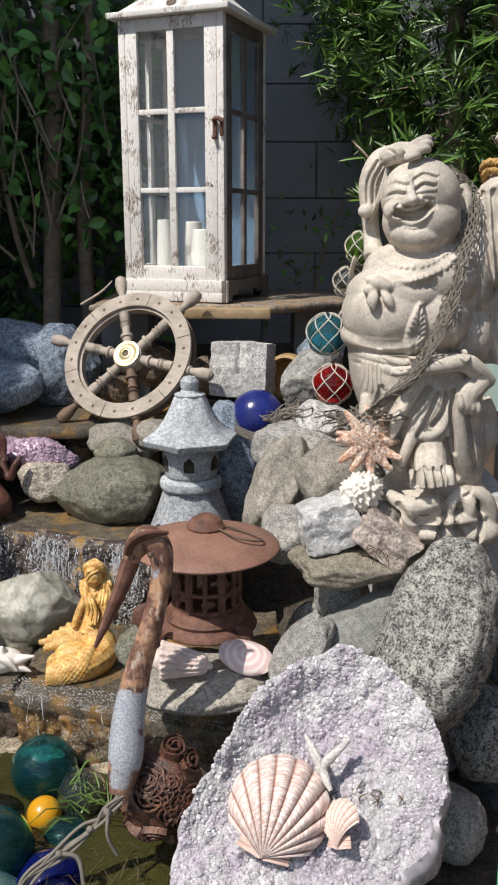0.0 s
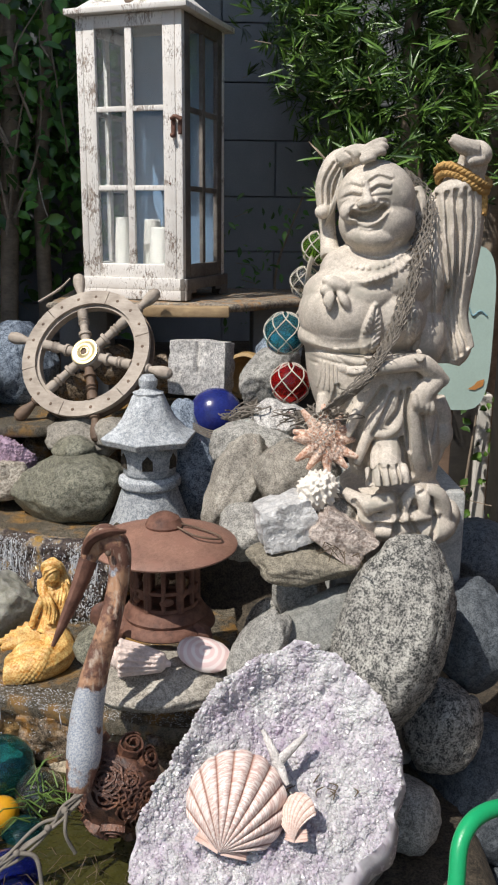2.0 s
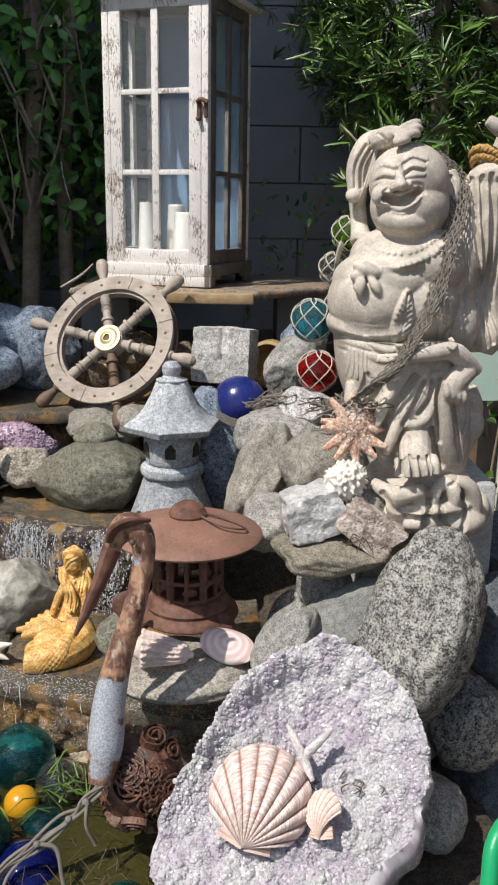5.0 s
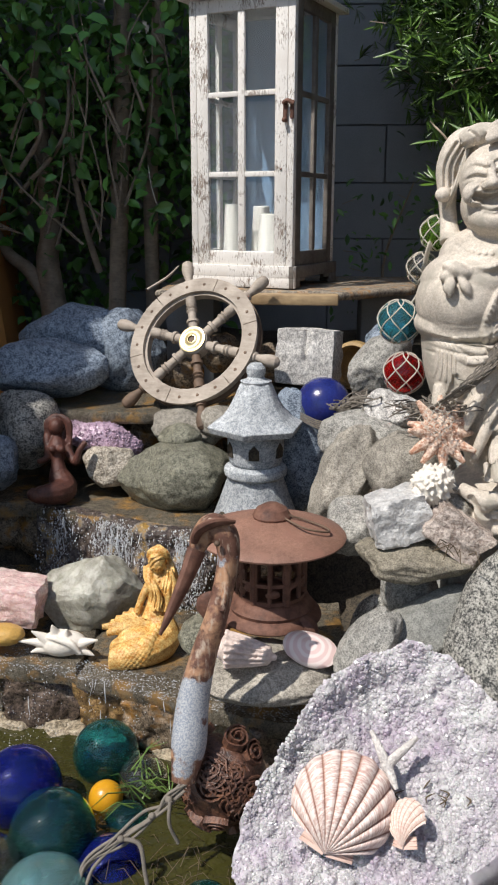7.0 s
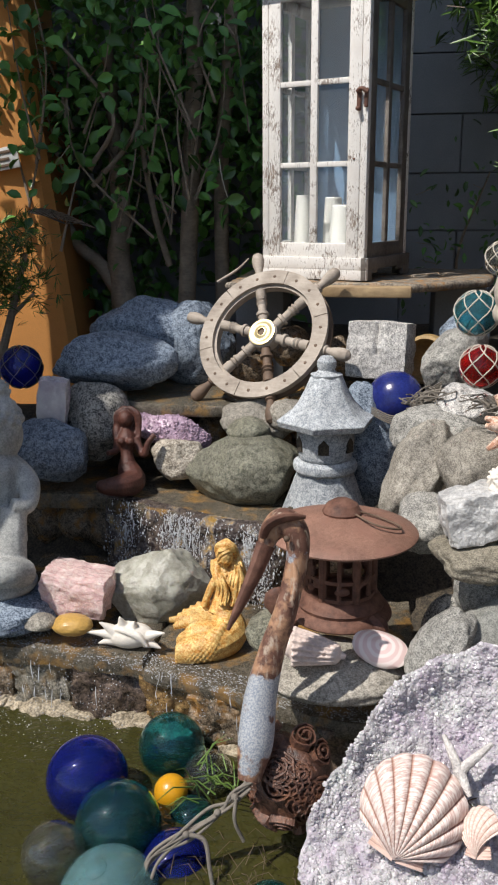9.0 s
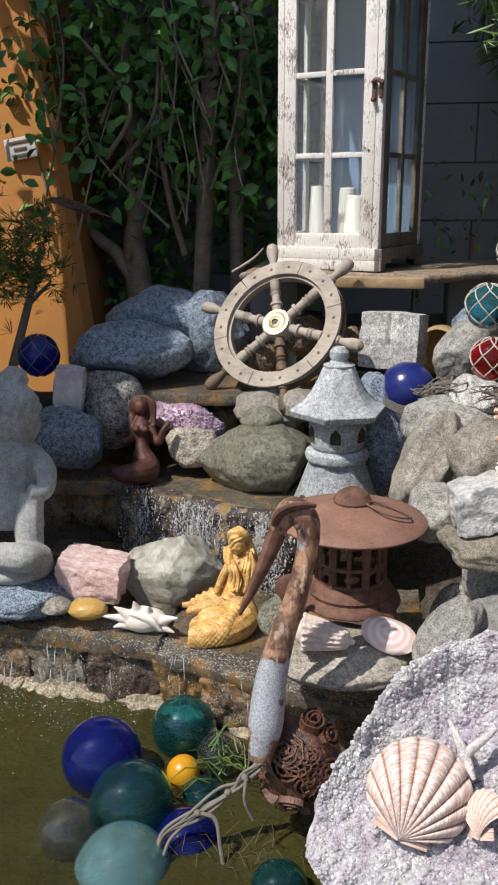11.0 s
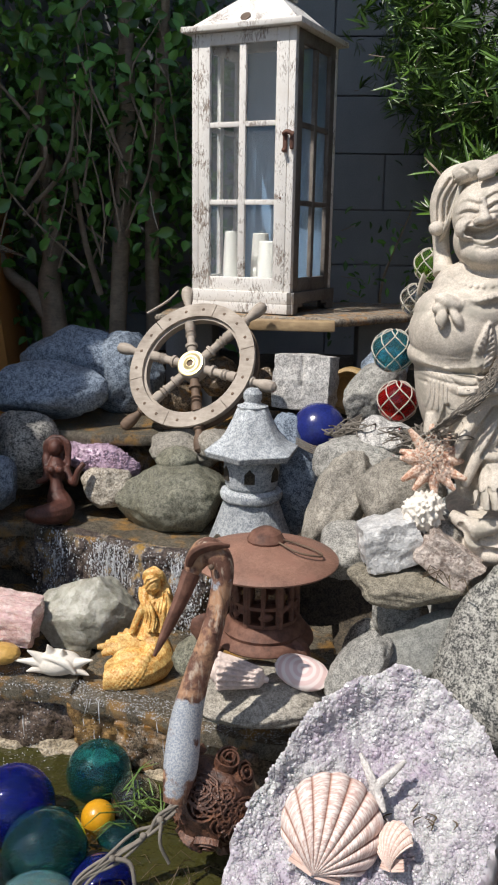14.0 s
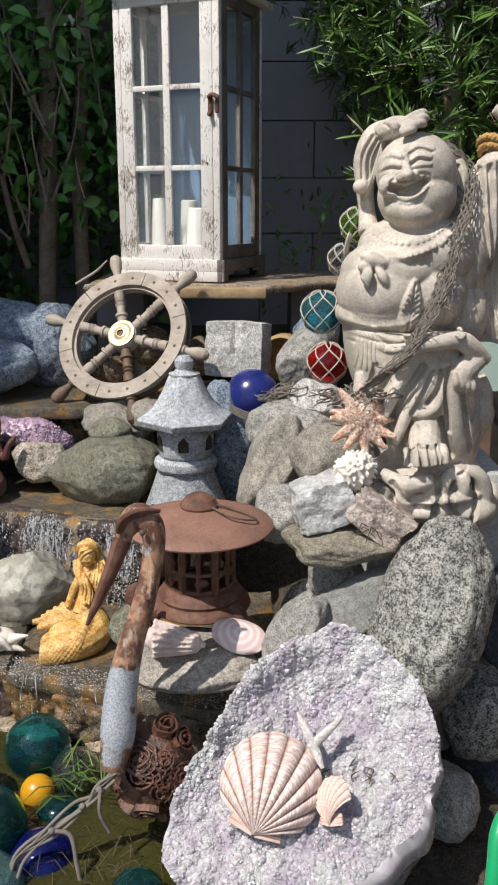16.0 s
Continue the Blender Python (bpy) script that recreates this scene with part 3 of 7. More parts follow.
boulder("boulder", (0.288, 1.225, 0.776), (0.079, 0.085, 0.158), 27, GRANITE_DARK, "tall black-and-white speckled granite boulder", rot=(0, 14, 0), sub=6, cuts=2, rough=0.06)
boulder("boulder", (0.152, 1.285, 0.754), (0.045, 0.06, 0.115), 28, GREY_GREEN, "smooth grey-green boulder leaning behind the crystal slab", rot=(0, 52, 0), cuts=4, rough=0.04)
boulder("boulder", (0.083, 1.250, 0.753), (0.03, 0.05, 0.065), 128, GRANITE, "pale grey cobble leaning behind the crystal slab", rot=(0, 38, 0))
boulder("boulder", (0.162, 1.406, 0.774), (0.045, 0.05, 0.045), 129, GRANITE, "dark grey stone under the flat layered stone")
boulder("boulder", (0.121, 1.430, 0.687), (0.05, 0.05, 0.055), 29, GRANITE_DARK, "shaded dark grey cobble behind the crystal slab")
boulder("boulder", (0.396, 1.285, 0.584), (0.062, 0.06, 0.080), 30, GRANITE_DARK, "black and white speckled granite cobble")
boulder("boulder", (0.325, 1.188, 0.485), (0.045, 0.05, 0.06), 31, GRANITE, "grey cobble beside the crystal slab")
boulder("boulder", (0.467, 1.370, 0.708), (0.062, 0.07, 0.095), 32, SHADE_STONE, "shaded blue-grey boulder beside the path")
boulder("boulder", (0.509, 1.381, 0.383), (0.13, 0.11, 0.13), 33, SHADE_STONE, "large shaded speckled rock beside the path")
boulder("flat_stone", (-0.079, 1.284, 0.679), (0.105, 0.085, 0.03), 34, GRANITE_WARM, "flat grey stone under the iron lantern", cuts=3)
boulder("flat_stone", (0.156, 1.311, 0.871), (0.094, 0.07, 0.030), 35, OLIVE_STONE, "flat brown layered stone", cuts=9)
single("quartz_rock", block_bm((0.045, 0.035, 0.036), 36, 0.12), QUARTZ, (0.125, 1.308, 0.943), "white crystalline quartz chunk on the flat stone", "rock", "garden rocks", rot=(0, -12, 10))
single("quartz_rock", block_bm((0.05, 0.035, 0.03), 37, 0.13), QUARTZ_BROWN, (0.214, 1.303, 0.923), "brownish quartz chunk on the flat stone", "rock", "garden rocks", rot=(0, 35, 0))

boulder("boulder", (0.12, 1.18, 0.46), (0.15, 0.13, 0.15), 38, GRANITE, "grey boulder carrying the crystal slab")

# ---- hedge, back wall and added light-blocking walls ----
single("wall_back", boxed((0.2, 3.45, 1.2), (5.4, 0.12, 2.6)), GREY_BLOCK, (0, 0, 0), "dark grey block garden wall in shade", "wall", kind="structure", smooth=False)
# Unseen walls added on the left, spaced to shape the sun's shade.
single("shade_wall_west", boxed((-2.15, 1.275, 3.5), (0.2, 0.61, 7.2)), STUCCO, (0, 0, 0), "unseen plain stucco wall added to shade the left and back", "wall", kind="structure", smooth=False)
single("shade_wall_west_middle", boxed((-2.15, 1.815, 3.5), (0.2, 0.23, 7.2)), STUCCO, (0, 0, 0), "unseen plain stucco wall added for shade beside a narrow gap", "wall", kind="structure", smooth=False)
single("shade_wall_north_west", boxed((-2.15, 3.85, 3.5), (0.2, 2.4, 7.2)), STUCCO, (0, 0, 0), "unseen plain stucco wall added for shade beyond the gap", "wall", kind="structure", smooth=False)
# Unseen east wall, added to darken the sky fill from the right.
single("sky_block_wall_east", boxed((1.75, 1.2, 1.3), (0.1, 5.0, 2.7)), DARK_TEAK, (0, 0, 0), "unseen dark wooden wall added to cut sky light", "wall", kind="structure", smooth=False)
single("shade_wall_middle", boxed((-1.42, 1.99, 1.25), (0.14, 1.22, 2.74)), STUCCO, (0, 0, 0), "unseen plain stucco wall added for shade, taller stretch", "wall", kind="structure", smooth=False)
single("shade_wall_low", boxed((-1.42, 1.17, 1.16), (0.14, 0.40, 2.32)), STUCCO, (0, 0, 0), "unseen plain low stucco wall added for shade", "wall", kind="structure", smooth=False)

# ---- lantern house on its shelf ----
single("shelf", slab_bm([(-0.41, 2.26), (-0.16, 2.245), (0.06, 2.235), (0.27, 2.42), (0.32, 2.8), (-0.41, 2.8)], 0.022, 21), SLATE, (0, 0, 1.202), "weathered grey slate shelf slab carrying the white lantern", "shelf")
single("plank", boxed((0, 0, 0), (0.22, 0.05, 0.026), 0.004), PLANK, (-0.055, 2.215, 1.186), "short weathered brown plank under the shelf edge", "plank", rot=(0, 0, -2))
for x, y in ((-0.36, 2.62), (0.2, 2.62)):
    box_bm = boxed((0, 0, 0), (0.14, 0.2, 0.38), 0.008)
    single("shelf_support", box_bm, GREY_BLOCK, (x, y, 0.99), "dark grey block under the slate shelf", "block", "shelf supports")

house = thing("garden_lantern", (-0.1436, 2.474, 1.205), "tall white candle lantern with chipped paint and glass panes", "lantern", rot=(0, 0, -22))
HW = 0.155
bm = bmesh.new()
box(bm, (0, 0, 0.05), (0.29, 0.29, 0.012), 0.001)
part("floor_panel", bm, WHITE_WOOD, house)
for ang in (0, 90, 180, 270):
    m = pose(0, 0, 0, 0, 0, ang)
    bm = bmesh.new()
    box(bm, (0, -HW + 0.008, 0.042), (0.31, 0.014, 0.03), 0.0015, m)
    if ang == 0:
        box(bm, (0, -HW + 0.008, 0.0145), (0.31, 0.013, 0.027), 0.002, m)
    for sx in (-1, 1) if ang else ():
        box(bm, (sx * 0.132, -HW + 0.008, 0.014), (0.046, 0.014, 0.028), 0.003, m)
        box(bm, (sx * 0.09, -HW + 0.008, 0.023), (0.04, 0.012, 0.012), 0.004, m)
    part("plinth_apron", bm, WORN_SHADED if ang in (90, 180) else WHITE_WOOD, house)
for sx in (-1, 1):
    for sy in (-1, 1):
        part("corner_post", boxed((sx * 0.137, sy * 0.137, 0.378), (0.018, 0.018, 0.645), 0.0015), WHITE_WOOD, house)
for ang in (0, 90, 180, 270):
    m = pose(0, 0, 0, 0, 0, ang)
    yy = -0.139
    fr = bmesh.new()
    for sx in (-1, 1):
        box(fr, (sx * 0.1105, yy, 0.378), (0.033, 0.014, 0.643), 0.0015, m)
    for z, h in ((0.0745, 0.036), (0.684, 0.03)):
        box(fr, (0, yy, z), (0.188, 0.014, h), 0.0015, m)
    # Right and back frames take wear and shade together in their colour.
    wm = WORN_SHADED if ang in (90, 180) else WHITE_WOOD
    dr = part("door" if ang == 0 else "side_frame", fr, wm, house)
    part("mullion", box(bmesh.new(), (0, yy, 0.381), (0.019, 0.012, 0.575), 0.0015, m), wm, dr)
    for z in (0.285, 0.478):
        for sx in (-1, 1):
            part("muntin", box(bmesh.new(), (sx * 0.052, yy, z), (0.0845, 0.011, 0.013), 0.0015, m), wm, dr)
    for r in range(3):
        for sx in (-1, 1):
            g = box(bmesh.new(), (sx * 0.0518, yy + 0.003, (0.1855, 0.3815, 0.577)[r]), (0.085, 0.002, 0.186), 0, m)
            pane = part("pane", g, WINDOW, dr, "clear glass pane")
            pane.visible_shadow = False
# Added board; its blue stands in for sky reflected in the glass.
part("reflection_panel", boxed((0, 0.128, 0.38), (0.252, 0.006, 0.64), 0.001), plain("sky_reflection_blue", (0.2, 0.32, 0.48), 0.4, 0, 0.15), house, "added blue-grey board standing in for sky reflected in the panes")
bm = bmesh.new()
box(bm, (0.124, -0.151, 0.430), (0.012, 0.006, 0.050), 0.003)
box(bm, (0.1425, -0.151, 0.434), (0.011, 0.006, 0.044), 0.003)
tube(bm, curve_pts([(0.121, -0.157, 0.448), (0.134, -0.160, 0.454), (0.149, -0.157, 0.446)], 4), 0.0055, 8)
ball(bm, (0.124, -0.158, 0.410), 0.006, 2)
part("latch", bm, RUST, house, "rusted hook latch")
bm = bmesh.new()
ball(bm, (0.112, -0.1465, 0.295), 0.003, 2)
part("door_nail", bm, RUST, house)
bm = bmesh.new()
box(bm, (0, 0, 0.708), (0.336, 0.336, 0.014), 0.002)
rf = part("eave_board", bm, WHITE_WOOD, house)
bm = bmesh.new()
low = [bm.verts.new((sx * 0.15, sy * 0.15, 0.715)) for sx, sy in ((-1, -1), (1, -1), (1, 1), (-1, 1))]
top = [bm.verts.new((sx * 0.05, sy * 0.05, 0.80)) for sx, sy in ((-1, -1), (1, -1), (1, 1), (-1, 1))]
for i in range(4):
    bm.faces.new((low[i], low[(i + 1) % 4], top[(i + 1) % 4], top[i]))
bm.faces.new(top)
bm.faces.new(low[::-1])
box(bm, (0, 0, 0.805), (0.12, 0.12, 0.01), 0.002)
part("roof", bm, WHITE_WOOD, house, smooth=False)
# Solid dark disc; its colour stands in for the vent hole's shade.
bm = bmesh.new()
sl = pose(0, -0.1305, 0.733, 50, 0, 0)
lathe(bm, [(0.011, 0), (0.0135, 0.001), (0.0135, 0.003), (0.011, 0.003)], 16)
bmesh.ops.transform(bm, matrix=sl, verts=bm.verts)
part("vent_dark_disc", bm, DARK_TEAK, house, "dark disc on the roof standing in for a shaded vent hole")
hm = house.matrix_world.copy()
for x, y, h, r, tag in ((-0.055, -0.085, 0.155, 0.026, "tall tapered white candle inside the lantern"), (0.0, -0.02, 0.15, 0.028, "cream candle inside the lantern"), (0.056, -0.08, 0.13, 0.037, "thick white candle inside the lantern")):
    bm = lathe(bmesh.new(), [(r, 0), (r * 0.93, h * 0.5), (r * 0.78, h - 0.003), (r * 0.7, h), (r * 0.6, h - 0.004), (0, h - 0.008)], 20)
    tube(bm, [(0, 0, h - 0.009), (0.001, 0, h + 0.006)], 0.001, 6)
    single("candle", bm, CANDLE, hm @ Vector((x, y, 0.057)), tag, "candle", "candles in the lantern")

# ---- ship's wheel ----
wheel = thing("ship_wheel", (-0.294, 2.121, 1.088), "weathered wooden ship's wheel with a brass hub, leaning back", "ship wheel", rot=(57, 0, -21))
wheel.scale = (1.03, 1.03, 1.03)


def ring_sector(bm, r0, r1, z0, z1, a0, a1, n=8):
    vs = [[bm.verts.new((r * math.cos(a), r * math.sin(a), z)) for r, z in ((r0, z0), (r1, z0), (r1, z1), (r0, z1))] for a in (a0 + (a1 - a0) * k / n for k in range(n + 1))]
    for p, q in zip(vs, vs[1:]):
        for k in range(4):
            bm.faces.new((p[k], p[(k + 1) % 4], q[(k + 1) % 4], q[k]))
    bm.faces.new(vs[0])
    bm.faces.new(vs[-1][::-1])
    return bm


for k in range(6):
    a = radians(111 + 30 + 60 * k)
    bm = ring_sector(bmesh.new(), 0.129, 0.163, 0.008, 0.017, a + 0.006, a + radians(60) - 0.006, 10)
    bmesh.ops.bevel(bm, geom=[e for e in bm.edges if e.calc_face_angle(0) > 0.8], offset=0.0015, segments=1, affect="EDGES")
    rim = sharp(part("rim_segment", bm, TEAK, wheel))
    for q in (12, 30, 48):
        bb = ball(bmesh.new(), (0.146 * math.cos(a + radians(q)), 0.146 * math.sin(a + radians(q)), 0.017), (0.004, 0.004, 0.0015), 2)
        part("plug", bb, DARK_TEAK, rim)
sharp(part("rim_core", ring_sector(bmesh.new(), 0.122, 0.155, -0.012, 0.0075, 0, 2 * math.pi, 64), TEAK, wheel))
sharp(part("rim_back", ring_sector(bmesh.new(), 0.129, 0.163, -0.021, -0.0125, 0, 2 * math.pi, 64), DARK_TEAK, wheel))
spoke_prof = [(0.009, 0.03), (0.0095, 0.052), (0.0125, 0.053), (0.0125, 0.06), (0.008, 0.062), (0.0085, 0.08), (0.0115, 0.086), (0.008, 0.09), (0.0115, 0.095), (0.008, 0.099), (0.0105, 0.105), (0.0105, 0.122)]
hand_prof = [(0.0105, 0.155), (0.0105, 0.168), (0.007, 0.171), (0.0075, 0.178), (0.0115, 0.195), (0.0125, 0.209), (0.0105, 0.222), (0.005, 0.228), (0, 0.229)]
for k in range(6):
    rotm = pose(0, 0, 0, 0, 0, 111 + 60 * k) @ pose(0, 0, 0, 0, 90, 0)
    for nm, prof in (("spoke", spoke_prof), ("handle", hand_prof)):
        bm = lathe(bmesh.new(), [(r * 1.22, z) for r, z in prof], 14)
        bmesh.ops.transform(bm, matrix=rotm, verts=bm.verts)
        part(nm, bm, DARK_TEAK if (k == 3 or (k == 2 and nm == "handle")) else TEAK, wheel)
hub = part("hub", lathe(bmesh.new(), [(0.036, -0.016), (0.036, 0.012), (0.03, 0.016), (0.012, 0.016), (0.012, -0.016)], 32), TEAK, wheel)
part("brass_plate", lathe(bmesh.new(), [(0.033, 0.0165), (0.033, 0.019), (0.026, 0.0205), (0.024, 0.019), (0.014, 0.0195), (0.012, 0.0215), (0.009, 0.0215), (0.009, 0.0165)], 36), BRASS, hub, "polished brass hub plate")
# Dark plug closes the hub hole, its colour standing for shade inside.
part("bore_dark_plug", lathe(bmesh.new(), [(0.0088, 0.012), (0.0088, 0.0178), (0, 0.0178)], 20), DARK_TEAK, hub)

# ---- stone lantern ----
PGX, PGY = -0.125, 1.80
pag = thing("stone_lantern", (PGX, PGY, 0.742), "small grey granite pagoda lantern on the ledge", "stone lantern")
bm = bmesh.new()
lathe(bm, [(0.098, 0), (0.097, 0.01), (0.078, 0.06), (0.064, 0.1), (0.06, 0.112)], 6)
bmesh.ops.bevel(bm, geom=bm.edges[:], offset=0.004, segments=2, affect="EDGES")
leg = part("base", bm, PAGODA, pag, smooth=True)
for k in range(6):
    m = pose(0, 0, 0, 0, 0, 60 * k + 30)
    # Dark disc stands in for the shade inside a base cut-out.
    bm = lathe(bmesh.new(), [(0.02, 0), (0.02, 0.004)], 14)
    bmesh.ops.transform(bm, matrix=m @ pose(0.079, 0, 0.018, 0, 72, 0), verts=bm.verts)
    part("base_notch", bm, SOIL, leg)
part("collar", lathe(bmesh.new(), [(0.058, 0.108), (0.066, 0.114), (0.068, 0.122), (0.066, 0.13), (0.056, 0.136)], 24), PAGODA, pag)
body = part("light_box", lathe(bmesh.new(), [(0.05, 0.134), (0.056, 0.142), (0.06, 0.17), (0.06, 0.19), (0.055, 0.206), (0.05, 0.21)], 24), PAGODA, pag)
for k in range(6):
    m = pose(0, 0, 0, 0, 0, -90 + 60 * k)
    # Dark plate on the solid box stands in for a shaded window.
    bm = bmesh.new()
    vs = [bm.verts.new((0.0612, x, z)) for x, z in ((-0.011, 0.158), (0.011, 0.158), (0.011, 0.178), (0, 0.19), (-0.011, 0.178))]
    f = bm.faces.new(vs)
    ex = bmesh.ops.extrude_face_region(bm, geom=[f])
    for v in [g for g in ex["geom"] if isinstance(g, bmesh.types.BMVert)]:
        v.co.x -= 0.006
    bmesh.ops.transform(bm, matrix=m, verts=bm.verts)
    part("window_opening", bm, SOIL, body, "dark pointed plate standing in for the shade of an opening", smooth=False)
bm = bmesh.new()
lathe(bm, [(0.05, 0.208), (0.1, 0.208), (0.106, 0.222), (0.08, 0.236), (0.06, 0.26), (0.045, 0.287), (0.034, 0.312)], 6)
bmesh.ops.transform(bm, matrix=pose(0, 0, 0, 0, 0, 20), verts=bm.verts)
bmesh.ops.bevel(bm, geom=bm.edges[:], offset=0.0015, segments=1, affect="EDGES")
part("roof", bm, PAGODA, pag)
part("finial", lathe(bmesh.new(), [(0.031, 0.308), (0.033, 0.315), (0.022, 0.318), (0.017, 0.324), (0.02, 0.332), (0.02, 0.342), (0.012, 0.352), (0, 0.354)], 18), PAGODA, pag)

# ---- iron lantern ----
iron = thing("iron_lantern", (-0.073, 1.395, 0.703), "rusted cast-iron lantern with a wide round hat", "lantern")
bm = bmesh.new()
lathe(bm, [(0.045, 0.022), (0.083, 0.022), (0.087, 0.026), (0.084, 0.034), (0.072, 0.04), (0.074, 0.046), (0.068, 0.052), (0.066, 0.058), (0.06, 0.062), (0.045, 0.063)], 36)
basep = part("base", bm, RUST, iron)
for k in range(3):
    a = radians(-38 + 120 * k)
    bm = bmesh.new()
    soft_tube(bm, [(0.06 * math.cos(a), 0.06 * math.sin(a), 0.028), (0.08 * math.cos(a), 0.08 * math.sin(a), 0.024), (0.088 * math.cos(a), 0.088 * math.sin(a), 0.012), (0.09 * math.cos(a), 0.09 * math.sin(a), 0.0)], [0.018, 0.018, 0.014, 0.016], 10, 4)
    part("foot", bm, RUST, iron)
for k in range(12):
    a = 2 * math.pi * k / 12
    bm = tube(bmesh.new(), [(0.054 * math.cos(a), 0.054 * math.sin(a), 0.06), (0.054 * math.cos(a), 0.054 * math.sin(a), 0.166)], 0.0042 if k % 2 else 0.007, 8)
    part("cage_post", bm, RUST, iron)
rnd = random.Random(8)
for k in range(26):
    a = rnd.uniform(0, 2 * math.pi)
    z = rnd.uniform(0.062, 0.125)
    bm = rock_bm((0.012, 0.005, rnd.uniform(0.006, 0.014)), 900 + k, sub=2)
    bmesh.ops.transform(bm, matrix=pose(0, 0, 0, 0, 0, math.degrees(a) + 90) @ pose(0, -0.054, z, 0, rnd.uniform(-40, 40), 0), verts=bm.verts)
    part("openwork", bm, RUST, iron)
for z in (0.066, 0.098, 0.162):
    bm = ring_sector(bmesh.new(), 0.0505, 0.0575, z - 0.003, z + 0.003, 0, 2 * math.pi, 36)
    part("cage_ring", bm, RUST, iron)
bm = lathe(bmesh.new(), [(0.05, 0.164), (0.118, 0.163), (0.1245, 0.166), (0.1255, 0.169), (0.122, 0.173), (0.105, 0.179), (0.075, 0.189), (0.034, 0.2), (0, 0.203)], 64)
hat = sharp(part("hat", bm, RUST_HAT, iron, "wide rusted hat"), 30)
part("knob", lathe(bmesh.new(), [(0.031, 0.197), (0.033, 0.204), (0.026, 0.216), (0.012, 0.224), (0, 0.225)], 14), RUST, hat)
bm = soft_tube(bmesh.new(), [(0.02, -0.018, 0.206), (0.055, -0.045, 0.198), (0.092, -0.035, 0.189), (0.09, -0.015, 0.189), (0.055, -0.005, 0.198), (0.025, -0.008, 0.207)], 0.0018, 7)
part("wire_handle", bm, DARK_TEAK, hat, "dark bent wire handle")


# ---- crane sculpture ----
CR = [(-0.180, 1.060, 0.630), (-0.174, 1.081, 0.674), (-0.170, 1.106, 0.730), (-0.157, 1.126, 0.790), (-0.140, 1.144, 0.843), (-0.130, 1.161, 0.888), (-0.125, 1.170, 0.927), (-0.131, 1.177, 0.952), (-0.149, 1.179, 0.963), (-0.165, 1.175, 0.947), (-0.171, 1.170, 0.927)]
crane = thing("crane_sculpture", (0, 0, 0), "rusted steel crane sculpture with flaking grey-blue paint", "sculpture")
bm = bmesh.new()
soft_tube(bm, CR, [0.017, 0.0265, 0.0245, 0.020, 0.0175, 0.0165, 0.0175, 0.021, 0.022, 0.0175, 0.0125], 16, 8, 0.85)
soft_tube(bm, [(-0.131, 1.134, 0.856), (-0.126, 1.148, 0.894), (-0.134, 1.158, 0.928)], [0.005, 0.0055, 0.001], 8, 5)
part("neck", bm, RUST_PAINT, crane)
bm = bmesh.new()
soft_tube(bm, [(-0.170, 1.167, 0.933), (-0.182, 1.153, 0.900), (-0.202, 1.137, 0.855), (-0.218, 1.123, 0.821)], [0.0155, 0.0125, 0.0085, 0.0028], 12, 5, 0.75)
part("beak", bm, RUST, crane, "rusted pointed beak")
bm = bmesh.new()
soft_tube(bm, [(-0.172, 1.158, 0.947), (-0.165, 1.156, 0.966), (-0.143, 1.160, 0.977), (-0.115, 1.168, 0.976)], [0.006, 0.010, 0.010, 0.004], 10, 5, 0.55)
part("crest", bm, RUST, crane, "rusted plate over the head")
part("eye", ball(bmesh.new(), (-0.139, 1.150, 0.950), (0.0045, 0.004, 0.0045), 2), DARK_TEAK, crane)

# body of rusted scrolls behind the neck
scrolls = thing("scroll_sculpture", (-0.131, 1.128, 0.591), "rusted openwork ball of iron scrolls in the pond", "sculpture")
part("core", rock_bm((0.055, 0.05, 0.07), 71, sub=4), RUST_WET, scrolls)
rnd = random.Random(12)
for k in range(30):
    n = Vector((rnd.gauss(0.2, 0.8), rnd.gauss(-0.8, 0.6), rnd.gauss(0.1, 0.9))).normalized()
    q = n.to_track_quat("Z", "Y").to_matrix().to_4x4()
    r0 = rnd.uniform(0.02, 0.03)
    c = Vector((n.x * 0.058, n.y * 0.052, n.z * 0.076))
    bm = bmesh.new()
    lo, hi = [], []
    for i in range(26):
        a, r = i * 0.6, r0 * (1 - i / 30) * (1 + 0.06 * math.sin(i * 1.9))
        p = Vector((r * math.cos(a), r * math.sin(a) * 0.8, 0.006 * (i / 26)))
        ring = []
        for dr, dz in ((-0.0014, -0.006), (0.0014, -0.006), (0.0018, 0.006), (-0.0010, 0.006)):
            d = Vector((math.cos(a) * dr, math.sin(a) * dr, dz))
            ring.append(bm.verts.new(c + (q @ (p + d))))
        if lo:
            for j in range(4):
                bm.faces.new((lo[j], lo[(j + 1) % 4], ring[(j + 1) % 4], ring[j]))
        lo = ring
    part("scroll", bm, RUST_WET, scrolls)

# ---- glass floats ----
def zig_net(bm, r, rope_r, seed, n=8, rows=5):
    rnd = random.Random(seed)
    for k in range(n):
        for s in (-1, 1):
            pts = []
            for i in range(rows * 3 + 1):
                th = math.pi * (0.06 + 0.88 * i / (rows * 3))
                ph = 2 * math.pi * k / n + s * (2 * math.pi / n) * 0.5 * (1 - abs((i / 3) % 2 - 1)) + rnd.uniform(-0.03, 0.03)
                pts.append((r * math.sin(th) * math.cos(ph), r * math.sin(th) * math.sin(ph), r * math.cos(th)))
            tube(bm, pts, rope_r, 5)
    return bm


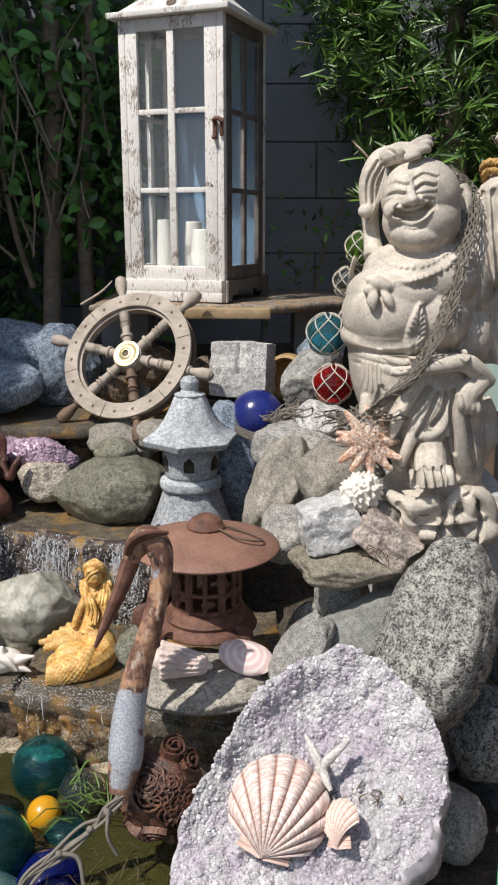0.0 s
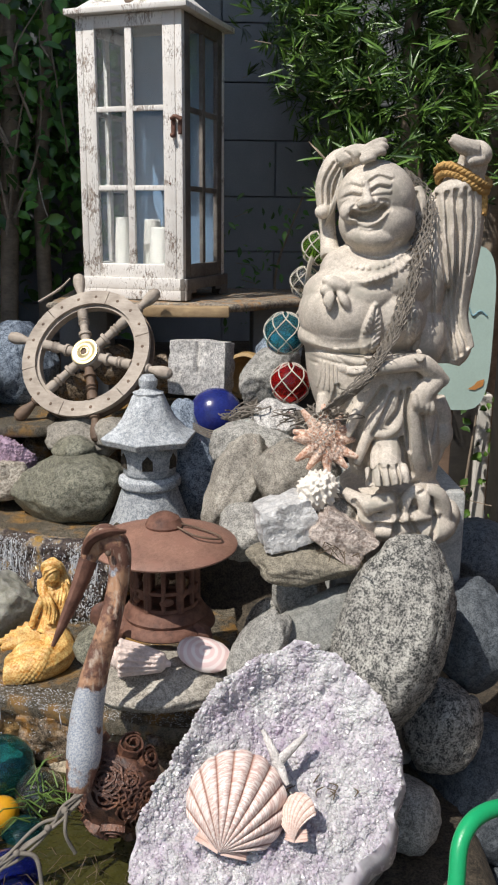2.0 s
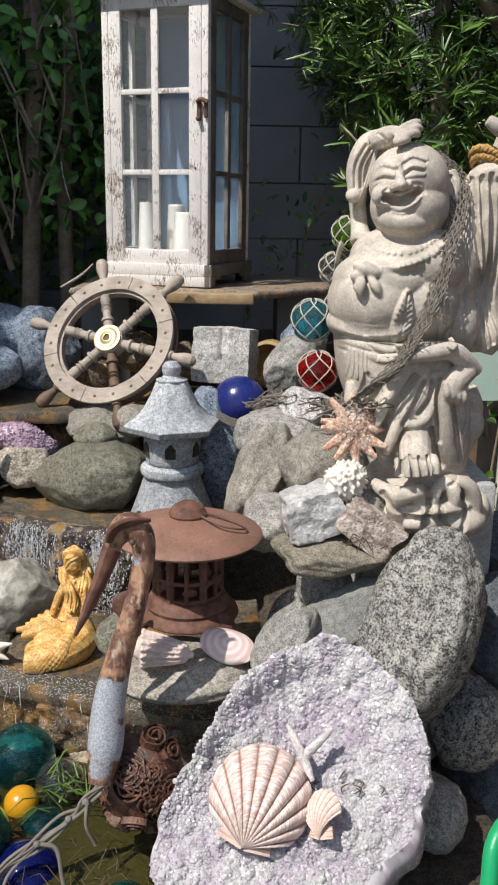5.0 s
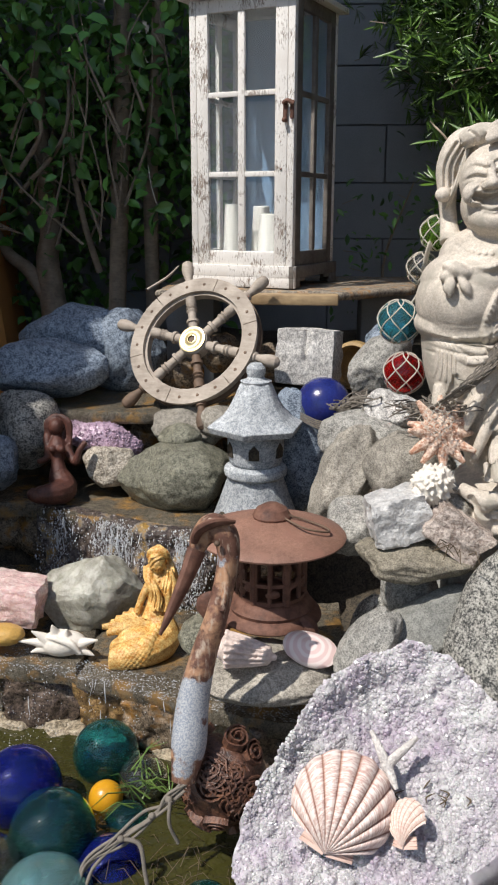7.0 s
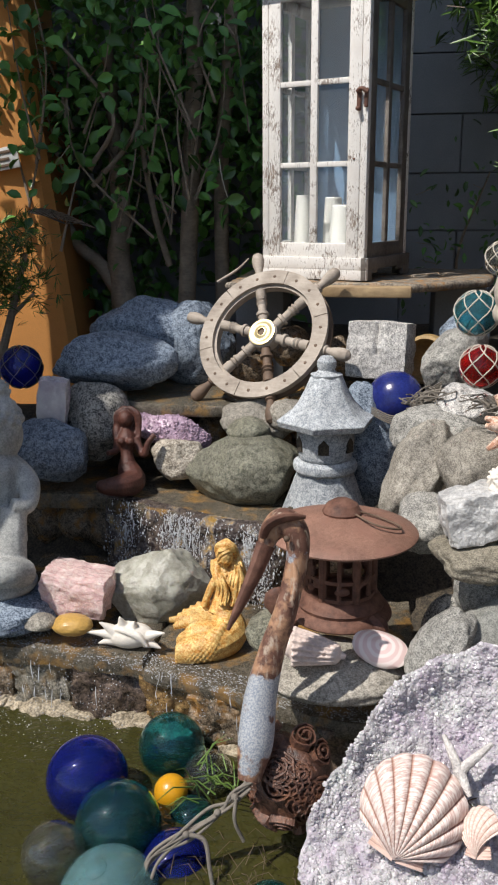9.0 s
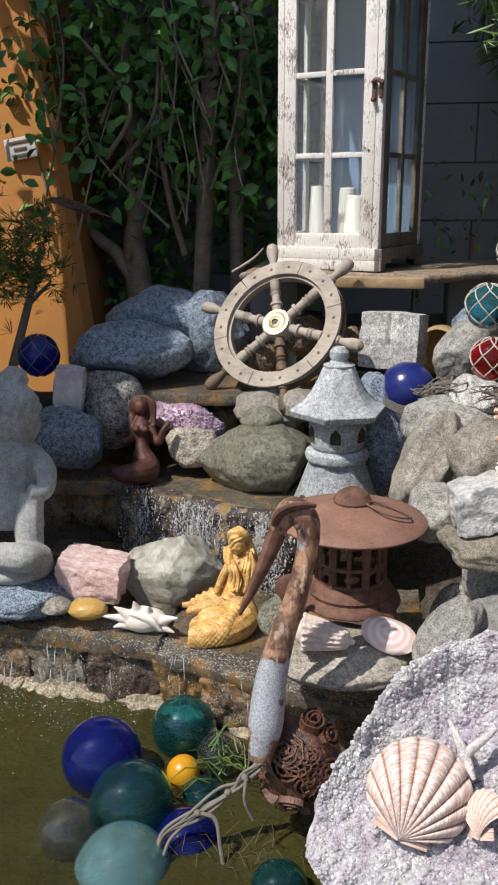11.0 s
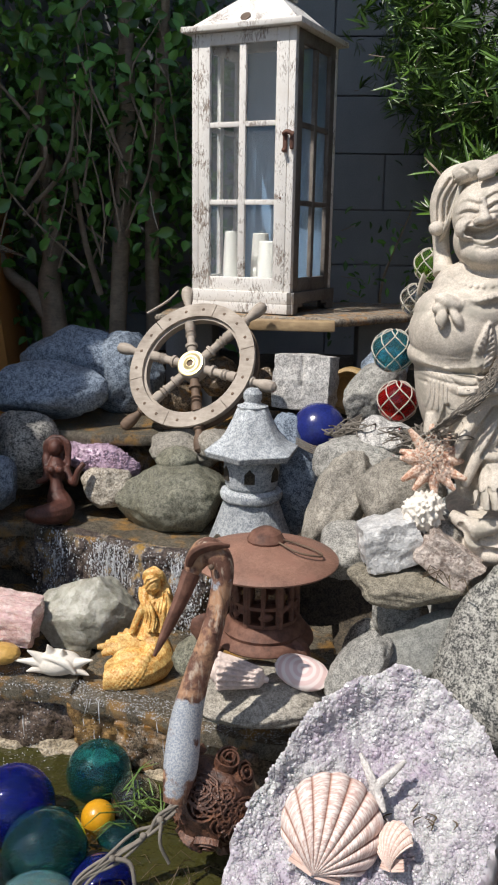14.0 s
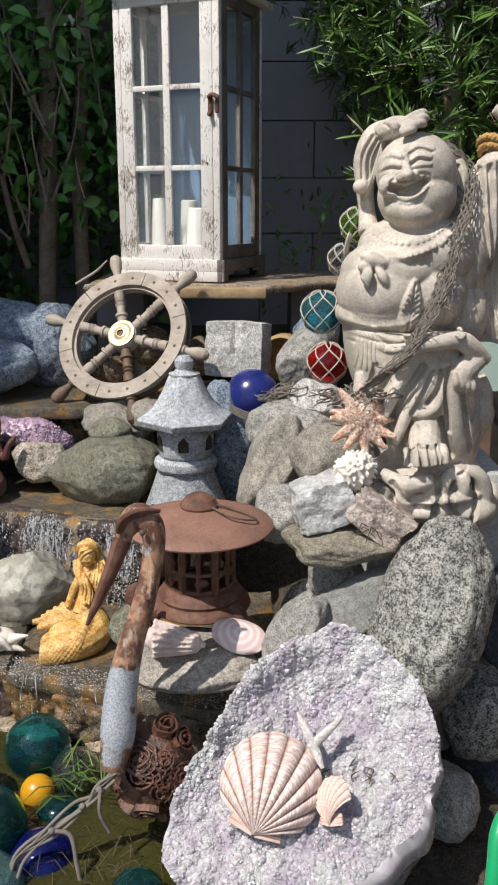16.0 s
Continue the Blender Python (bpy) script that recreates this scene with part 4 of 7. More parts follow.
def glass_float(loc, r, material, label, net=None, group="glass floats", seed=0, rot=(0, 0, 0)):
    ob = thing("glass_float", loc, label, "glass float", group, rot=rot)
    bm = ball(bmesh.new(), (0, 0, 0), r, 5)
    solid = material in (YELLOW, BLUE_CERAMIC)
    part("globe", bm, material, ob)
    if not solid:
        inner = mesh_of("inner_face", ball(bmesh.new(), (0, 0, 0), r * 0.955, 5), material)
        inner.flip_normals()
        io = new("inner_face", inner)
        io.parent = ob
    bm = lathe(bmesh.new(), [(0, -r * 0.02), (r * 0.2, 0), (r * 0.22, r * 0.02), (r * 0.12, r * 0.07), (0, r * 0.08)], 18, (0, 0, r * 0.965))
    if material is AQUA_GLASS and not net:
        part("seal_button", bm, material, ob)
    else:
        bm.free()
    if net:
        part("net", zig_net(bmesh.new(), r * 1.02, 0.0012, seed, 6), net, ob, "knotted twine net")
    return ob


glass_float((-0.465, 1.202, 0.502), 0.066, BLUE_GLASS, "cobalt blue glass float on the pond", rot=(30, 20, 0))
glass_float((-0.394, 1.132, 0.477), 0.066, TEAL_GLASS, "dark teal glass float on the pond", rot=(40, 50, 0))
glass_float((-0.354, 1.320, 0.490), 0.057, TEAL_GLASS, "teal glass float beside the ledge", rot=(60, 0, 0))
glass_float((-0.278, 1.265, 0.480), 0.041, CLEAR_GLASS, "clear greenish glass float with grass on it")
glass_float((-0.335, 1.232, 0.467), 0.028, YELLOW, "small yellow float among the glass ones")
glass_float((-0.294, 1.199, 0.440), 0.04, TEAL_GLASS, "small dark teal glass float", rot=(60, 40, 0))
glass_float((-0.469, 1.055, 0.478), 0.047, CLEAR_GLASS, "clear glass float on the pond", rot=(20, 60, 0))
glass_float((-0.377, 1.028, 0.434), 0.075, AQUA_GLASS, "large pale turquoise glass float", rot=(15, -10, 0))
glass_float((-0.298, 1.103, 0.433), 0.057, BLUE_GLASS, "violet-blue glass float tied with rope")
glass_float((-0.142, 0.992, 0.478), 0.04, TEAL_GLASS, "dark glass float half hidden below the rope")
glass_float((-0.934, 2.157, 0.992), 0.055, BLUE_GLASS, "dark blue netted glass float in shade", ROPE, seed=4)
glass_float((0.018, 1.906, 0.986), 0.060, BLUE_CERAMIC, "scuffed dark blue float resting on the rocks")
glass_float((0.195, 1.541, 1.363), 0.029, GREEN_GLASS, "green glass float in a pale net", ROPE_WHITE, "net string of floats", 1)
glass_float((0.176, 1.557, 1.303), 0.028, CLEAR_GLASS, "clear glass float in a pale net", ROPE_WHITE, "net string of floats", 2)
glass_float((0.141, 1.567, 1.211), 0.038, AQUA_NET, "turquoise glass float in a pale net", ROPE_WHITE, "net string of floats", 3)
glass_float((0.149, 1.524, 1.127), 0.036, RED_GLASS, "red glass float in a pale net", ROPE_WHITE, "net string of floats", 5)
bm = bmesh.new()
for dx, dz in ((0, 0), (0.004, 0.003)):
    pts = [(0.225, 1.479, 1.492), (0.206, 1.474, 1.429), (0.196, 1.516, 1.387), (0.177, 1.524, 1.335), (0.172, 1.559, 1.268), (0.162, 1.573, 1.242)]
    soft_tube(bm, [(x + dx, y, z + dz) for x, y, z in pts], 0.0026, 7)
single("float_rope", bm, ROPE_WHITE, (0, 0, 0), "pale knotted rope joining the netted floats", "rope")
# rope over the pond floats
bm = bmesh.new()
for k, (dx, dy, dz) in enumerate(((0, 0, 0), (0.008, 0, 0.007), (-0.006, 0.0, 0.01), (0.004, 0, -0.008), (-0.004, 0, 0.004))):
    pts = [(-0.331, 1.030, 0.472), (-0.317, 1.050, 0.499), (-0.272, 1.064, 0.528), (-0.230, 1.083, 0.553), (-0.206, 1.089, 0.580), (-0.163, 1.100, 0.618), (-0.149, 1.120, 0.646)]
    soft_tube(bm, [(x + dx * (1 + math.sin(i * 2 + k)), y, z + dz * math.cos(i * 1.7 + k)) for i, (x, y, z) in enumerate(pts)], 0.0026, 8)
soft_tube(bm, [(-0.201, 1.075, 0.586), (-0.202, 1.067, 0.555), (-0.190, 1.070, 0.521)], 0.003, 6)
soft_tube(bm, [(-0.271, 1.060, 0.531), (-0.245, 1.062, 0.522), (-0.236, 1.052, 0.483), (-0.228, 1.043, 0.444)], 0.0035, 6)
for kp in ((-0.271, 1.060, 0.531), (-0.229, 1.079, 0.557), (-0.204, 1.080, 0.585)):
    ball(bm, kp, (0.0055, 0.006, 0.005), 2)
single("net_rope", bm, ROPE, (0, 0, 0), "grey weathered rope tied round the crane and floats", "rope")

# ---- crystal slab with shells ----
GC = Vector((0.093, 1.048, 0.643))
GN = Vector((-0.10, -0.66, 0.74)).normalized()
gxa = (Vector((1, 0, 0)) - GN * GN.x).normalized()
gya = GN.cross(gxa)
GM = Matrix((gxa, gya, GN)).transposed().to_4x4()
GM.translation = GC
GR = [0.180, 0.189, 0.195, 0.202, 0.209, 0.209, 0.190, 0.172, 0.160, 0.149, 0.142, 0.151, 0.172, 0.199, 0.230, 0.227, 0.203, 0.187, 0.173, 0.161, 0.151, 0.150, 0.163, 0.164]


def geo_r(a):
    f = (a / (2 * math.pi) % 1.0) * len(GR)
    i, t = int(f), f - int(f)
    t = t * t * (3 - 2 * t)
    return GR[i % len(GR)] * (1 - t) + GR[(i + 1) % len(GR)] * t


def geo_z(x, y):
    """Height of the crystal bowl over its plane."""
    a, r = math.atan2(y, x), math.hypot(x, y)
    f = r / geo_r(a)
    return -0.022 * (1 - f * f) + 0.016 * noise.fractal(Vector((x * 12, y * 12, 5)), 1.0, 2.0, 3) + 0.015 * (0.38 - noise.voronoi(Vector((x * 34, y * 34, 3)))[0][0]) + 0.008 * (0.38 - noise.voronoi(Vector((x * 80, y * 80, 7)))[0][0]) + 0.014 * sstep(0.76, 0.93, f) * sstep(-0.3, 0.4, y / 0.2) + 0.004 * abs(noise.noise(Vector((x * 75, y * 75, 2)))) - 0.022 * max(0, 1 - math.hypot(x - 0.02, (y - 0.10) * 1.5) / 0.1)


geode = thing("geode", (0, 0, 0), "pale lilac amethyst geode slab propped on the rocks", "geode")
geode.matrix_world = GM
bm = bmesh.new()
N = 300
rings = []
for sc, z in ((0.6, -0.085), (0.86, -0.07), (0.97, -0.04), (1.0, -0.012), (0.985, 0.0)):
    rings.append([])
    for k in range(N):
        a = 2 * math.pi * k / N
        flare = max(0.0, math.cos(a - radians(-48))) ** 3 * sstep(0.0, -0.03, z) * 0.19
        r = geo_r(a) * (sc + flare) * (1 + (0.02 + 0.02 * noise.noise(Vector((a * 40, 0, 4)))) * noise.noise(Vector((math.cos(a) * 9, math.sin(a) * 9, z * 30))))
        x, y = r * math.cos(a), r * math.sin(a)
        rings[-1].append(bm.verts.new((x, y, z + (geo_z(x, y) if sc == 0.985 else 0))))
for sc in [0.97 - 0.012 * q for q in range(80)]:
    rings.append([])
    for k in range(N):
        a = 2 * math.pi * k / N
        x, y = geo_r(a) * sc * math.cos(a), geo_r(a) * sc * math.sin(a)
        rings[-1].append(bm.verts.new((x, y, geo_z(x, y))))
for p, q in zip(rings, rings[1:]):
    for k in range(N):
        bm.faces.new((p[k], p[(k + 1) % N], q[(k + 1) % N], q[k]))
bm.faces.new(rings[0][::-1])
bm.faces.new(rings[-1])
part("matrix", bm, CRYSTAL, geode)
rnd = random.Random(77)
cv, cf = [], []
for _ in range(14000):
    a, u = rnd.uniform(0, 2 * math.pi), math.sqrt(rnd.random())
    x, y = geo_r(a) * 0.985 * u * math.cos(a), geo_r(a) * 0.985 * u * math.sin(a)
    s = rnd.uniform(0.0014, 0.0031) * (1.7 if rnd.random() < 0.2 else 1)
    h = s * rnd.uniform(0.8, 1.6)
    tilt = Euler((rnd.gauss(0, 0.4), rnd.gauss(0, 0.4), rnd.uniform(0, 6.28))).to_matrix()
    c = Vector((x, y, geo_z(x, y) - s * 0.5))
    i0 = len(cv)
    for k in range(6):
        q = Vector((s * math.cos(k * 1.0472), s * math.sin(k * 1.0472), 0))
        cv.append(tuple(c + tilt @ q))
    for k in range(6):
        q = Vector((s * 0.92 * math.cos(k * 1.0472), s * 0.92 * math.sin(k * 1.0472), h * 0.55))
        cv.append(tuple(c + tilt @ q))
    cv.append(tuple(c + tilt @ Vector((s * rnd.uniform(-0.3, 0.3), s * rnd.uniform(-0.3, 0.3), h * 1.15))))
    for k in range(6):
        k2 = (k + 1) % 6
        cf.append((i0 + k, i0 + k2, i0 + 6 + k2, i0 + 6 + k))
        cf.append((i0 + 6 + k, i0 + 6 + k2, i0 + 12))
me = bpy.data.meshes.new("crystal_crust")
me.from_pydata(cv, [], cf)
me.materials.append(CRYSTAL)
cr = new("crystal_crust", me)
cr.parent = geode
tagged(cr, "crust of small pale lilac crystal points", kind="stuff")


def shell_mat(name, a, b, rib):
    """Fan shell: growth bands along v and ribs along u, from its own map."""
    m, nt, bs = base_mat(name)
    uv = nt.nodes.new("ShaderNodeUVMap").outputs[0]
    sep = nt.nodes.new("ShaderNodeSeparateXYZ")
    nt.links.new(uv, sep.inputs[0])
    w = add(nt, "ShaderNodeTexNoise", Scale=1.0, Detail=3.0)
    mp = nt.nodes.new("ShaderNodeMapping")
    mp.inputs["Scale"].default_value = (9, 30, 1)
    nt.links.new(uv, mp.inputs["Vector"])
    nt.links.new(mp.outputs[0], w.inputs["Vector"])
    band = ramp(nt, w.outputs["Fac"], [(0.44, a), (0.53, b), (0.60, a), (0.68, b)])
    sn = nt.nodes.new("ShaderNodeMath")
    sn.operation = "SINE"
    ml = nt.nodes.new("ShaderNodeMath")
    ml.operation, ml.inputs[1].default_value, ml.inputs[2].default_value = "MULTIPLY_ADD", rib * math.pi, math.pi / 2
    nt.links.new(sep.outputs[0], ml.inputs[0])
    nt.links.new(ml.outputs[0], sn.inputs[0])
    half = nt.nodes.new("ShaderNodeMath")
    half.operation = "ABSOLUTE"
    nt.links.new(sn.outputs[0], half.inputs[0])
    groove = ramp(nt, half.outputs[0], [(0.05, (0.55, 0.40, 0.34)), (0.35, (1, 1, 1))])
    nt.links.new(mix(nt, 1.0, band, groove, "MULTIPLY"), bs.inputs["Base Color"])
    bs.inputs["Roughness"].default_value = 0.55
    bump(nt, bs, noise_tex(nt, coords(nt), 260, 4), 0.4, 0.001)
    return m


SCALLOP = shell_mat("scallop_shell", (0.8, 0.7, 0.64), (0.52, 0.33, 0.28), 11)
SCALLOP_B = shell_mat("small_scallop_shell", (0.75, 0.64, 0.56), (0.62, 0.4, 0.33), 9)


def scallop(R, ribs, dome=0.3, spread=74):
    """A ribbed fan shell, hinge at the origin, opening along +y, convex along +z."""
    bm = bmesh.new()
    uvl = bm.loops.layers.uv.new("UVMap")
    NA, NR = ribs * 8, 18
    grid = []
    for side in (1, -1):
        rows = []
        for j in range(NR + 1):
            v = j / NR
            row = []
            for i in range(NA + 1):
                u = i / NA
                a = radians(spread) * (2 * u - 1)
                edge = R * (0.5 * math.cos(a) + math.sqrt(0.53 ** 2 - (0.5 * math.sin(a)) ** 2)) * (1 + 0.018 * abs(math.cos(math.pi * ribs * u)) * v)
                r = edge * v
                w = math.sin(math.pi * min(1, v * 0.97 + 0.03)) ** 0.7
                z = dome * R * w * (math.cos(a * 1.2) * 0.9 + 0.1)
                z += 0.055 * R * min(1, v * 1.6) * (abs(math.cos(math.pi * ribs * u)) ** 0.6 - 0.6) + 0.004 * R * math.sin(v * 40) * v
                z = z if side == 1 else z - 0.03 * R
                row.append(bm.verts.new((r * math.sin(a), r * math.cos(a), z)))
            rows.append(row)
        for j in range(NR):
            for i in range(NA):
                f = bm.faces.new((rows[j][i], rows[j][i + 1], rows[j + 1][i + 1], rows[j + 1][i]))
                for lp, (uu, vv) in zip(f.loops, ((i, j), (i + 1, j), (i + 1, j + 1), (i, j + 1))):
                    lp[uvl].uv = (uu / NA, vv / NR)
        grid.append(rows)
    bmesh.ops.remove_doubles(bm, verts=bm.verts, dist=R * 0.001)
    return bm


def shell_ears(R):
    """Two ribbed wings beside the hinge of a fan shell."""
    bm = bmesh.new()
    for s in (-1, 1):
        top, low = [], []
        for i in range(9):
            u = i / 8
            row, row2 = [], []
            for j in range(13):
                v = j / 12
                x = s * R * (0.02 + u * (0.34 - 0.06 * v))
                y = R * (-0.02 + 0.05 * u + v * (0.27 - 0.02 * u))
                z = R * (0.045 + 0.02 * math.sin(v * 30) * u - 0.04 * u * u)
                row.append(bm.verts.new((x, y, z)))
                row2.append(bm.verts.new((x, y, z - R * 0.025)))
            top.append(row)
            low.append(row2)
        for g in (top, low):
            for i in range(8):
                for j in range(12):
                    bm.faces.new((g[i][j], g[i + 1][j], g[i + 1][j + 1], g[i][j + 1]))
        edge = lambda g: g[0] + [r[12] for r in g[1:]] + g[8][11::-1] + [r[0] for r in g[7:0:-1]]
        a, b = edge(top), edge(low)
        for k in range(len(a)):
            bm.faces.new((a[k], a[(k + 1) % len(a)], b[(k + 1) % len(a)], b[k]))
    bmesh.ops.recalc_face_normals(bm, faces=bm.faces)
    return bm


sc = thing("scallop_shell", (0, 0, 0), "large ribbed scallop shell with brownish pink bands on the geode", "shell", "seashells")
sc.matrix_world = GM @ pose(0, 0, 0.012) @ pose(-0.077, -0.084, -0.010, 8, 12, -21.6)
part("valve", scallop(0.130, 11, 0.32, 66), SCALLOP, sc)
part("hinge", shell_ears(0.105), SCALLOP_B, sc)
sc = thing("scallop_shell", (0, 0, 0), "small pale scallop shell on the geode", "shell", "seashells")
sc.matrix_world = GM @ pose(0, 0, 0.020) @ pose(0.027, -0.076, -0.010, 10, -42, -14.7)
part("valve", scallop(0.060, 9, 0.26, 44), SCALLOP_B, sc)
part("hinge", shell_ears(0.060), SCALLOP_B, sc)


def star_bm(R, arms, tip, core, lift=0.25, seed=1, curl=0.0):
    rnd = random.Random(seed)
    bm = bmesh.new()
    ball(bm, (0, 0, core * 0.2), (core, core, core * 0.6), 3)
    for k in range(arms):
        a = 2 * math.pi * k / arms + rnd.uniform(-0.08, 0.08)
        rr = R * rnd.uniform(0.9, 1.05)
        d = Vector((math.cos(a), math.sin(a), 0))
        n = Vector((-d.y, d.x, 0)) * curl * rnd.uniform(-1, 1)
        soft_tube(bm, [d * core * 0.3, d * rr * 0.5 + n * 0.3 + Vector((0, 0, core * 0.12)), d * rr + n + Vector((0, 0, core * lift * rnd.uniform(-0.5, 1)))], [core * 0.62, core * 0.5, tip], 9, 5)
    return bm


bm = bmesh.new()
ball(bm, (0, 0, 0.003), (0.009, 0.009, 0.006), 3)
for dx, dy in ((-0.02, 0.044), (0.042, 0.037), (0.012, -0.03)):
    soft_tube(bm, [(0, 0, 0.002), (dx * 0.5, dy * 0.5, 0.004), (dx, dy, 0.003)], [0.0072, 0.0058, 0.003], 10, 6)
st = single("starfish", bm, STARFISH, (0, 0, 0), "small white dried starfish leaning on the scallop", "starfish")
st.matrix_world = GM @ pose(0.008, 0.026, 0.018, 8, 4, 0)
sun_star = single("sun_star", star_bm(0.060, 12, 0.0038, 0.0195, 0.9, 7, 0.007), URCHIN, (0.190, 1.350, 1.063), "dried orange many-armed starfish on the rocks", "starfish", rot=(68, 0, 12))
remeshed(sun_star, 0.0017, 1)
# ---- large cast-stone statue ----
BM = bmesh.new()


def blob(p, r, rot=(0, 0, 0), dy=0.0):
    ball(BM, (p[0], p[1] + dy, p[2]), r, 4 if not isinstance(r, (int, float)) and max(r) > 0.035 else 3, rot)


def limb(pts, radii, n=12, flat=1.0, dy=0.0):
    soft_tube(BM, [(x, y + dy, z) for x, y, z in pts], radii, n, 6, flat)


def relief(ob, strokes):
    """Fuse a statue, then cut (depth > 0) or raise (depth < 0) strokes on its front; a stroke is an x-z line, its width and depth."""
    bpy.context.view_layer.update()
    dg = bpy.context.evaluated_depsgraph_get()
    me = bpy.data.meshes.new_from_object(ob.evaluated_get(dg))
    ob.modifiers.clear()
    ob.data = me
    n = len(me.vertices)
    co, nor = np.empty(n * 3), np.empty(n * 3)
    me.vertices.foreach_get("co", co)
    me.vertices.foreach_get("normal", nor)
    co, nor = co.reshape(-1, 3), nor.reshape(-1, 3)
    face = np.clip(-nor[:, 1] * 1.6, 0, 1)
    cut, lift = np.zeros(n), np.zeros(n)
    for line, width, depth in strokes:
        pts = np.array([(p.x, p.z) for p in curve_pts([(x, 0, z) for x, z in line], 5)]) if len(line) > 1 else np.array([line[0], line[0]])
        lo, hi = pts.min(0) - width, pts.max(0) + width
        near = np.nonzero((co[:, 0] > lo[0]) & (co[:, 0] < hi[0]) & (co[:, 2] > lo[1]) & (co[:, 2] < hi[1]) & (face > 0))[0]
        xz = co[near][:, [0, 2]]
        best = np.full(len(near), 9.0)
        for a, b in zip(pts, pts[1:]):
            d = b - a
            t = np.clip(((xz - a) @ d) / max(d @ d, 1e-12), 0, 1)
            best = np.minimum(best, np.hypot(xz[:, 0] - a[0] - t * d[0], xz[:, 1] - a[1] - t * d[1]))
        amount = abs(depth) * np.clip(1 - (best / width) ** (6 if depth < -0.006 else 2), 0, 1)
        which = cut if depth > 0 else lift
        which[near] = np.maximum(which[near], amount)
    co[:, 1] += (cut - lift) * face
    me.vertices.foreach_set("co", co.ravel())
    me.polygons.foreach_set("use_smooth", [True] * len(me.polygons))
    me.update()


def beads(line, n, r, lift):
    """Round beads along a line, as strokes."""
    pts = curve_pts([(x, 0, z) for x, z in line], 8)
    return [([(pts[int(k * (len(pts) - 1) / (n - 1))].x, pts[int(k * (len(pts) - 1) / (n - 1))].z)], r, -lift) for k in range(n)]


# head: skull, jowls, cheeks, nose, chin, ear
blob((0.278, 1.462, 1.445), (0.064, 0.066, 0.062))
blob((0.280, 1.456, 1.408), (0.063, 0.064, 0.056))
blob((0.267, 1.428, 1.384), (0.042, 0.040, 0.026), (0, 8, 0))
blob((0.232, 1.416, 1.424), (0.021, 0.017, 0.019))
blob((0.294, 1.420, 1.431), (0.024, 0.017, 0.022))
blob((0.252, 1.392, 1.439), (0.0105, 0.011, 0.009))
blob((0.243, 1.397, 1.436), (0.007, 0.008, 0.006))
blob((0.265, 1.397, 1.440), (0.007, 0.008, 0.006))
limb([(0.248, 1.402, 1.471), (0.250, 1.398, 1.454), (0.251, 1.391, 1.442)], [0.006, 0.0068, 0.008], 10)
limb([(0.346, 1.475, 1.465), (0.352, 1.470, 1.440), (0.350, 1.462, 1.407), (0.343, 1.456, 1.388)], [0.010, 0.013, 0.010, 0.008])
# trunk and round belly
blob((0.291, 1.470, 1.341), (0.092, 0.068, 0.040))
blob((0.283, 1.462, 1.312), (0.098, 0.080, 0.060))
blob((0.229, 1.444, 1.260), (0.076, 0.094, 0.068))
blob((0.272, 1.455, 1.252), (0.098, 0.090, 0.072))
blob((0.242, 1.452, 1.289), (0.082, 0.092, 0.052))
blob((0.239, 1.452, 1.224), (0.086, 0.094, 0.040))
blob((0.217, 1.458, 1.321), (0.030, 0.040, 0.042))
blob((0.360, 1.478, 1.305), (0.046, 0.050, 0.080))
blob((0.361, 1.475, 1.216), (0.052, 0.060, 0.060))
# knotted scarf on the chest
blob((0.206, 1.378, 1.311), (0.026, 0.020, 0.013), (0, 24, 0))
blob((0.192, 1.376, 1.304), (0.014, 0.014, 0.011), (0, -20, 0))
limb([(0.194, 1.368, 1.299), (0.191, 1.356, 1.288), (0.193, 1.352, 1.273)], [0.007, 0.012, 0.003], 10, 0.7)
limb([(0.208, 1.366, 1.302), (0.216, 1.355, 1.288), (0.226, 1.352, 1.272)], [0.006, 0.0105, 0.002], 10, 0.7)
limb([(0.217, 1.376, 1.309), (0.248, 1.374, 1.314), (0.289, 1.388, 1.328), (0.329, 1.412, 1.352)], [0.009, 0.008, 0.007, 0.005])
# gathered sack beside the head, and the hand lying on the crown
limb([(0.210, 1.490, 1.350), (0.207, 1.510, 1.389), (0.203, 1.512, 1.429), (0.204, 1.512, 1.468), (0.220, 1.508, 1.500), (0.243, 1.500, 1.514)], [0.018, 0.014, 0.016, 0.021, 0.024, 0.018])
blob((0.193, 1.485, 1.424), (0.013, 0.013, 0.012))
limb([(0.217, 1.470, 1.505), (0.239, 1.455, 1.514), (0.258, 1.445, 1.516)], [0.015, 0.016, 0.013])
limb([(0.245, 1.440, 1.513), (0.263, 1.440, 1.526), (0.281, 1.448, 1.534), (0.288, 1.452, 1.531)], [0.0075, 0.0075, 0.0068, 0.005], 10)
limb([(0.247, 1.432, 1.509), (0.265, 1.430, 1.518), (0.281, 1.436, 1.526), (0.288, 1.440, 1.522)], [0.0075, 0.0075, 0.0065, 0.005], 10)
limb([(0.246, 1.425, 1.505), (0.262, 1.422, 1.512), (0.277, 1.428, 1.517), (0.283, 1.432, 1.513)], [0.0072, 0.007, 0.0062, 0.005], 10)
limb([(0.243, 1.422, 1.501), (0.255, 1.418, 1.505), (0.267, 1.422, 1.507)], [0.007, 0.0066, 0.005], 10)
# raised arm with fist, long hanging sleeve
limb([(0.371, 1.482, 1.311), (0.395, 1.500, 1.391), (0.422, 1.500, 1.448), (0.437, 1.500, 1.480)], [0.046, 0.046, 0.040, 0.030])
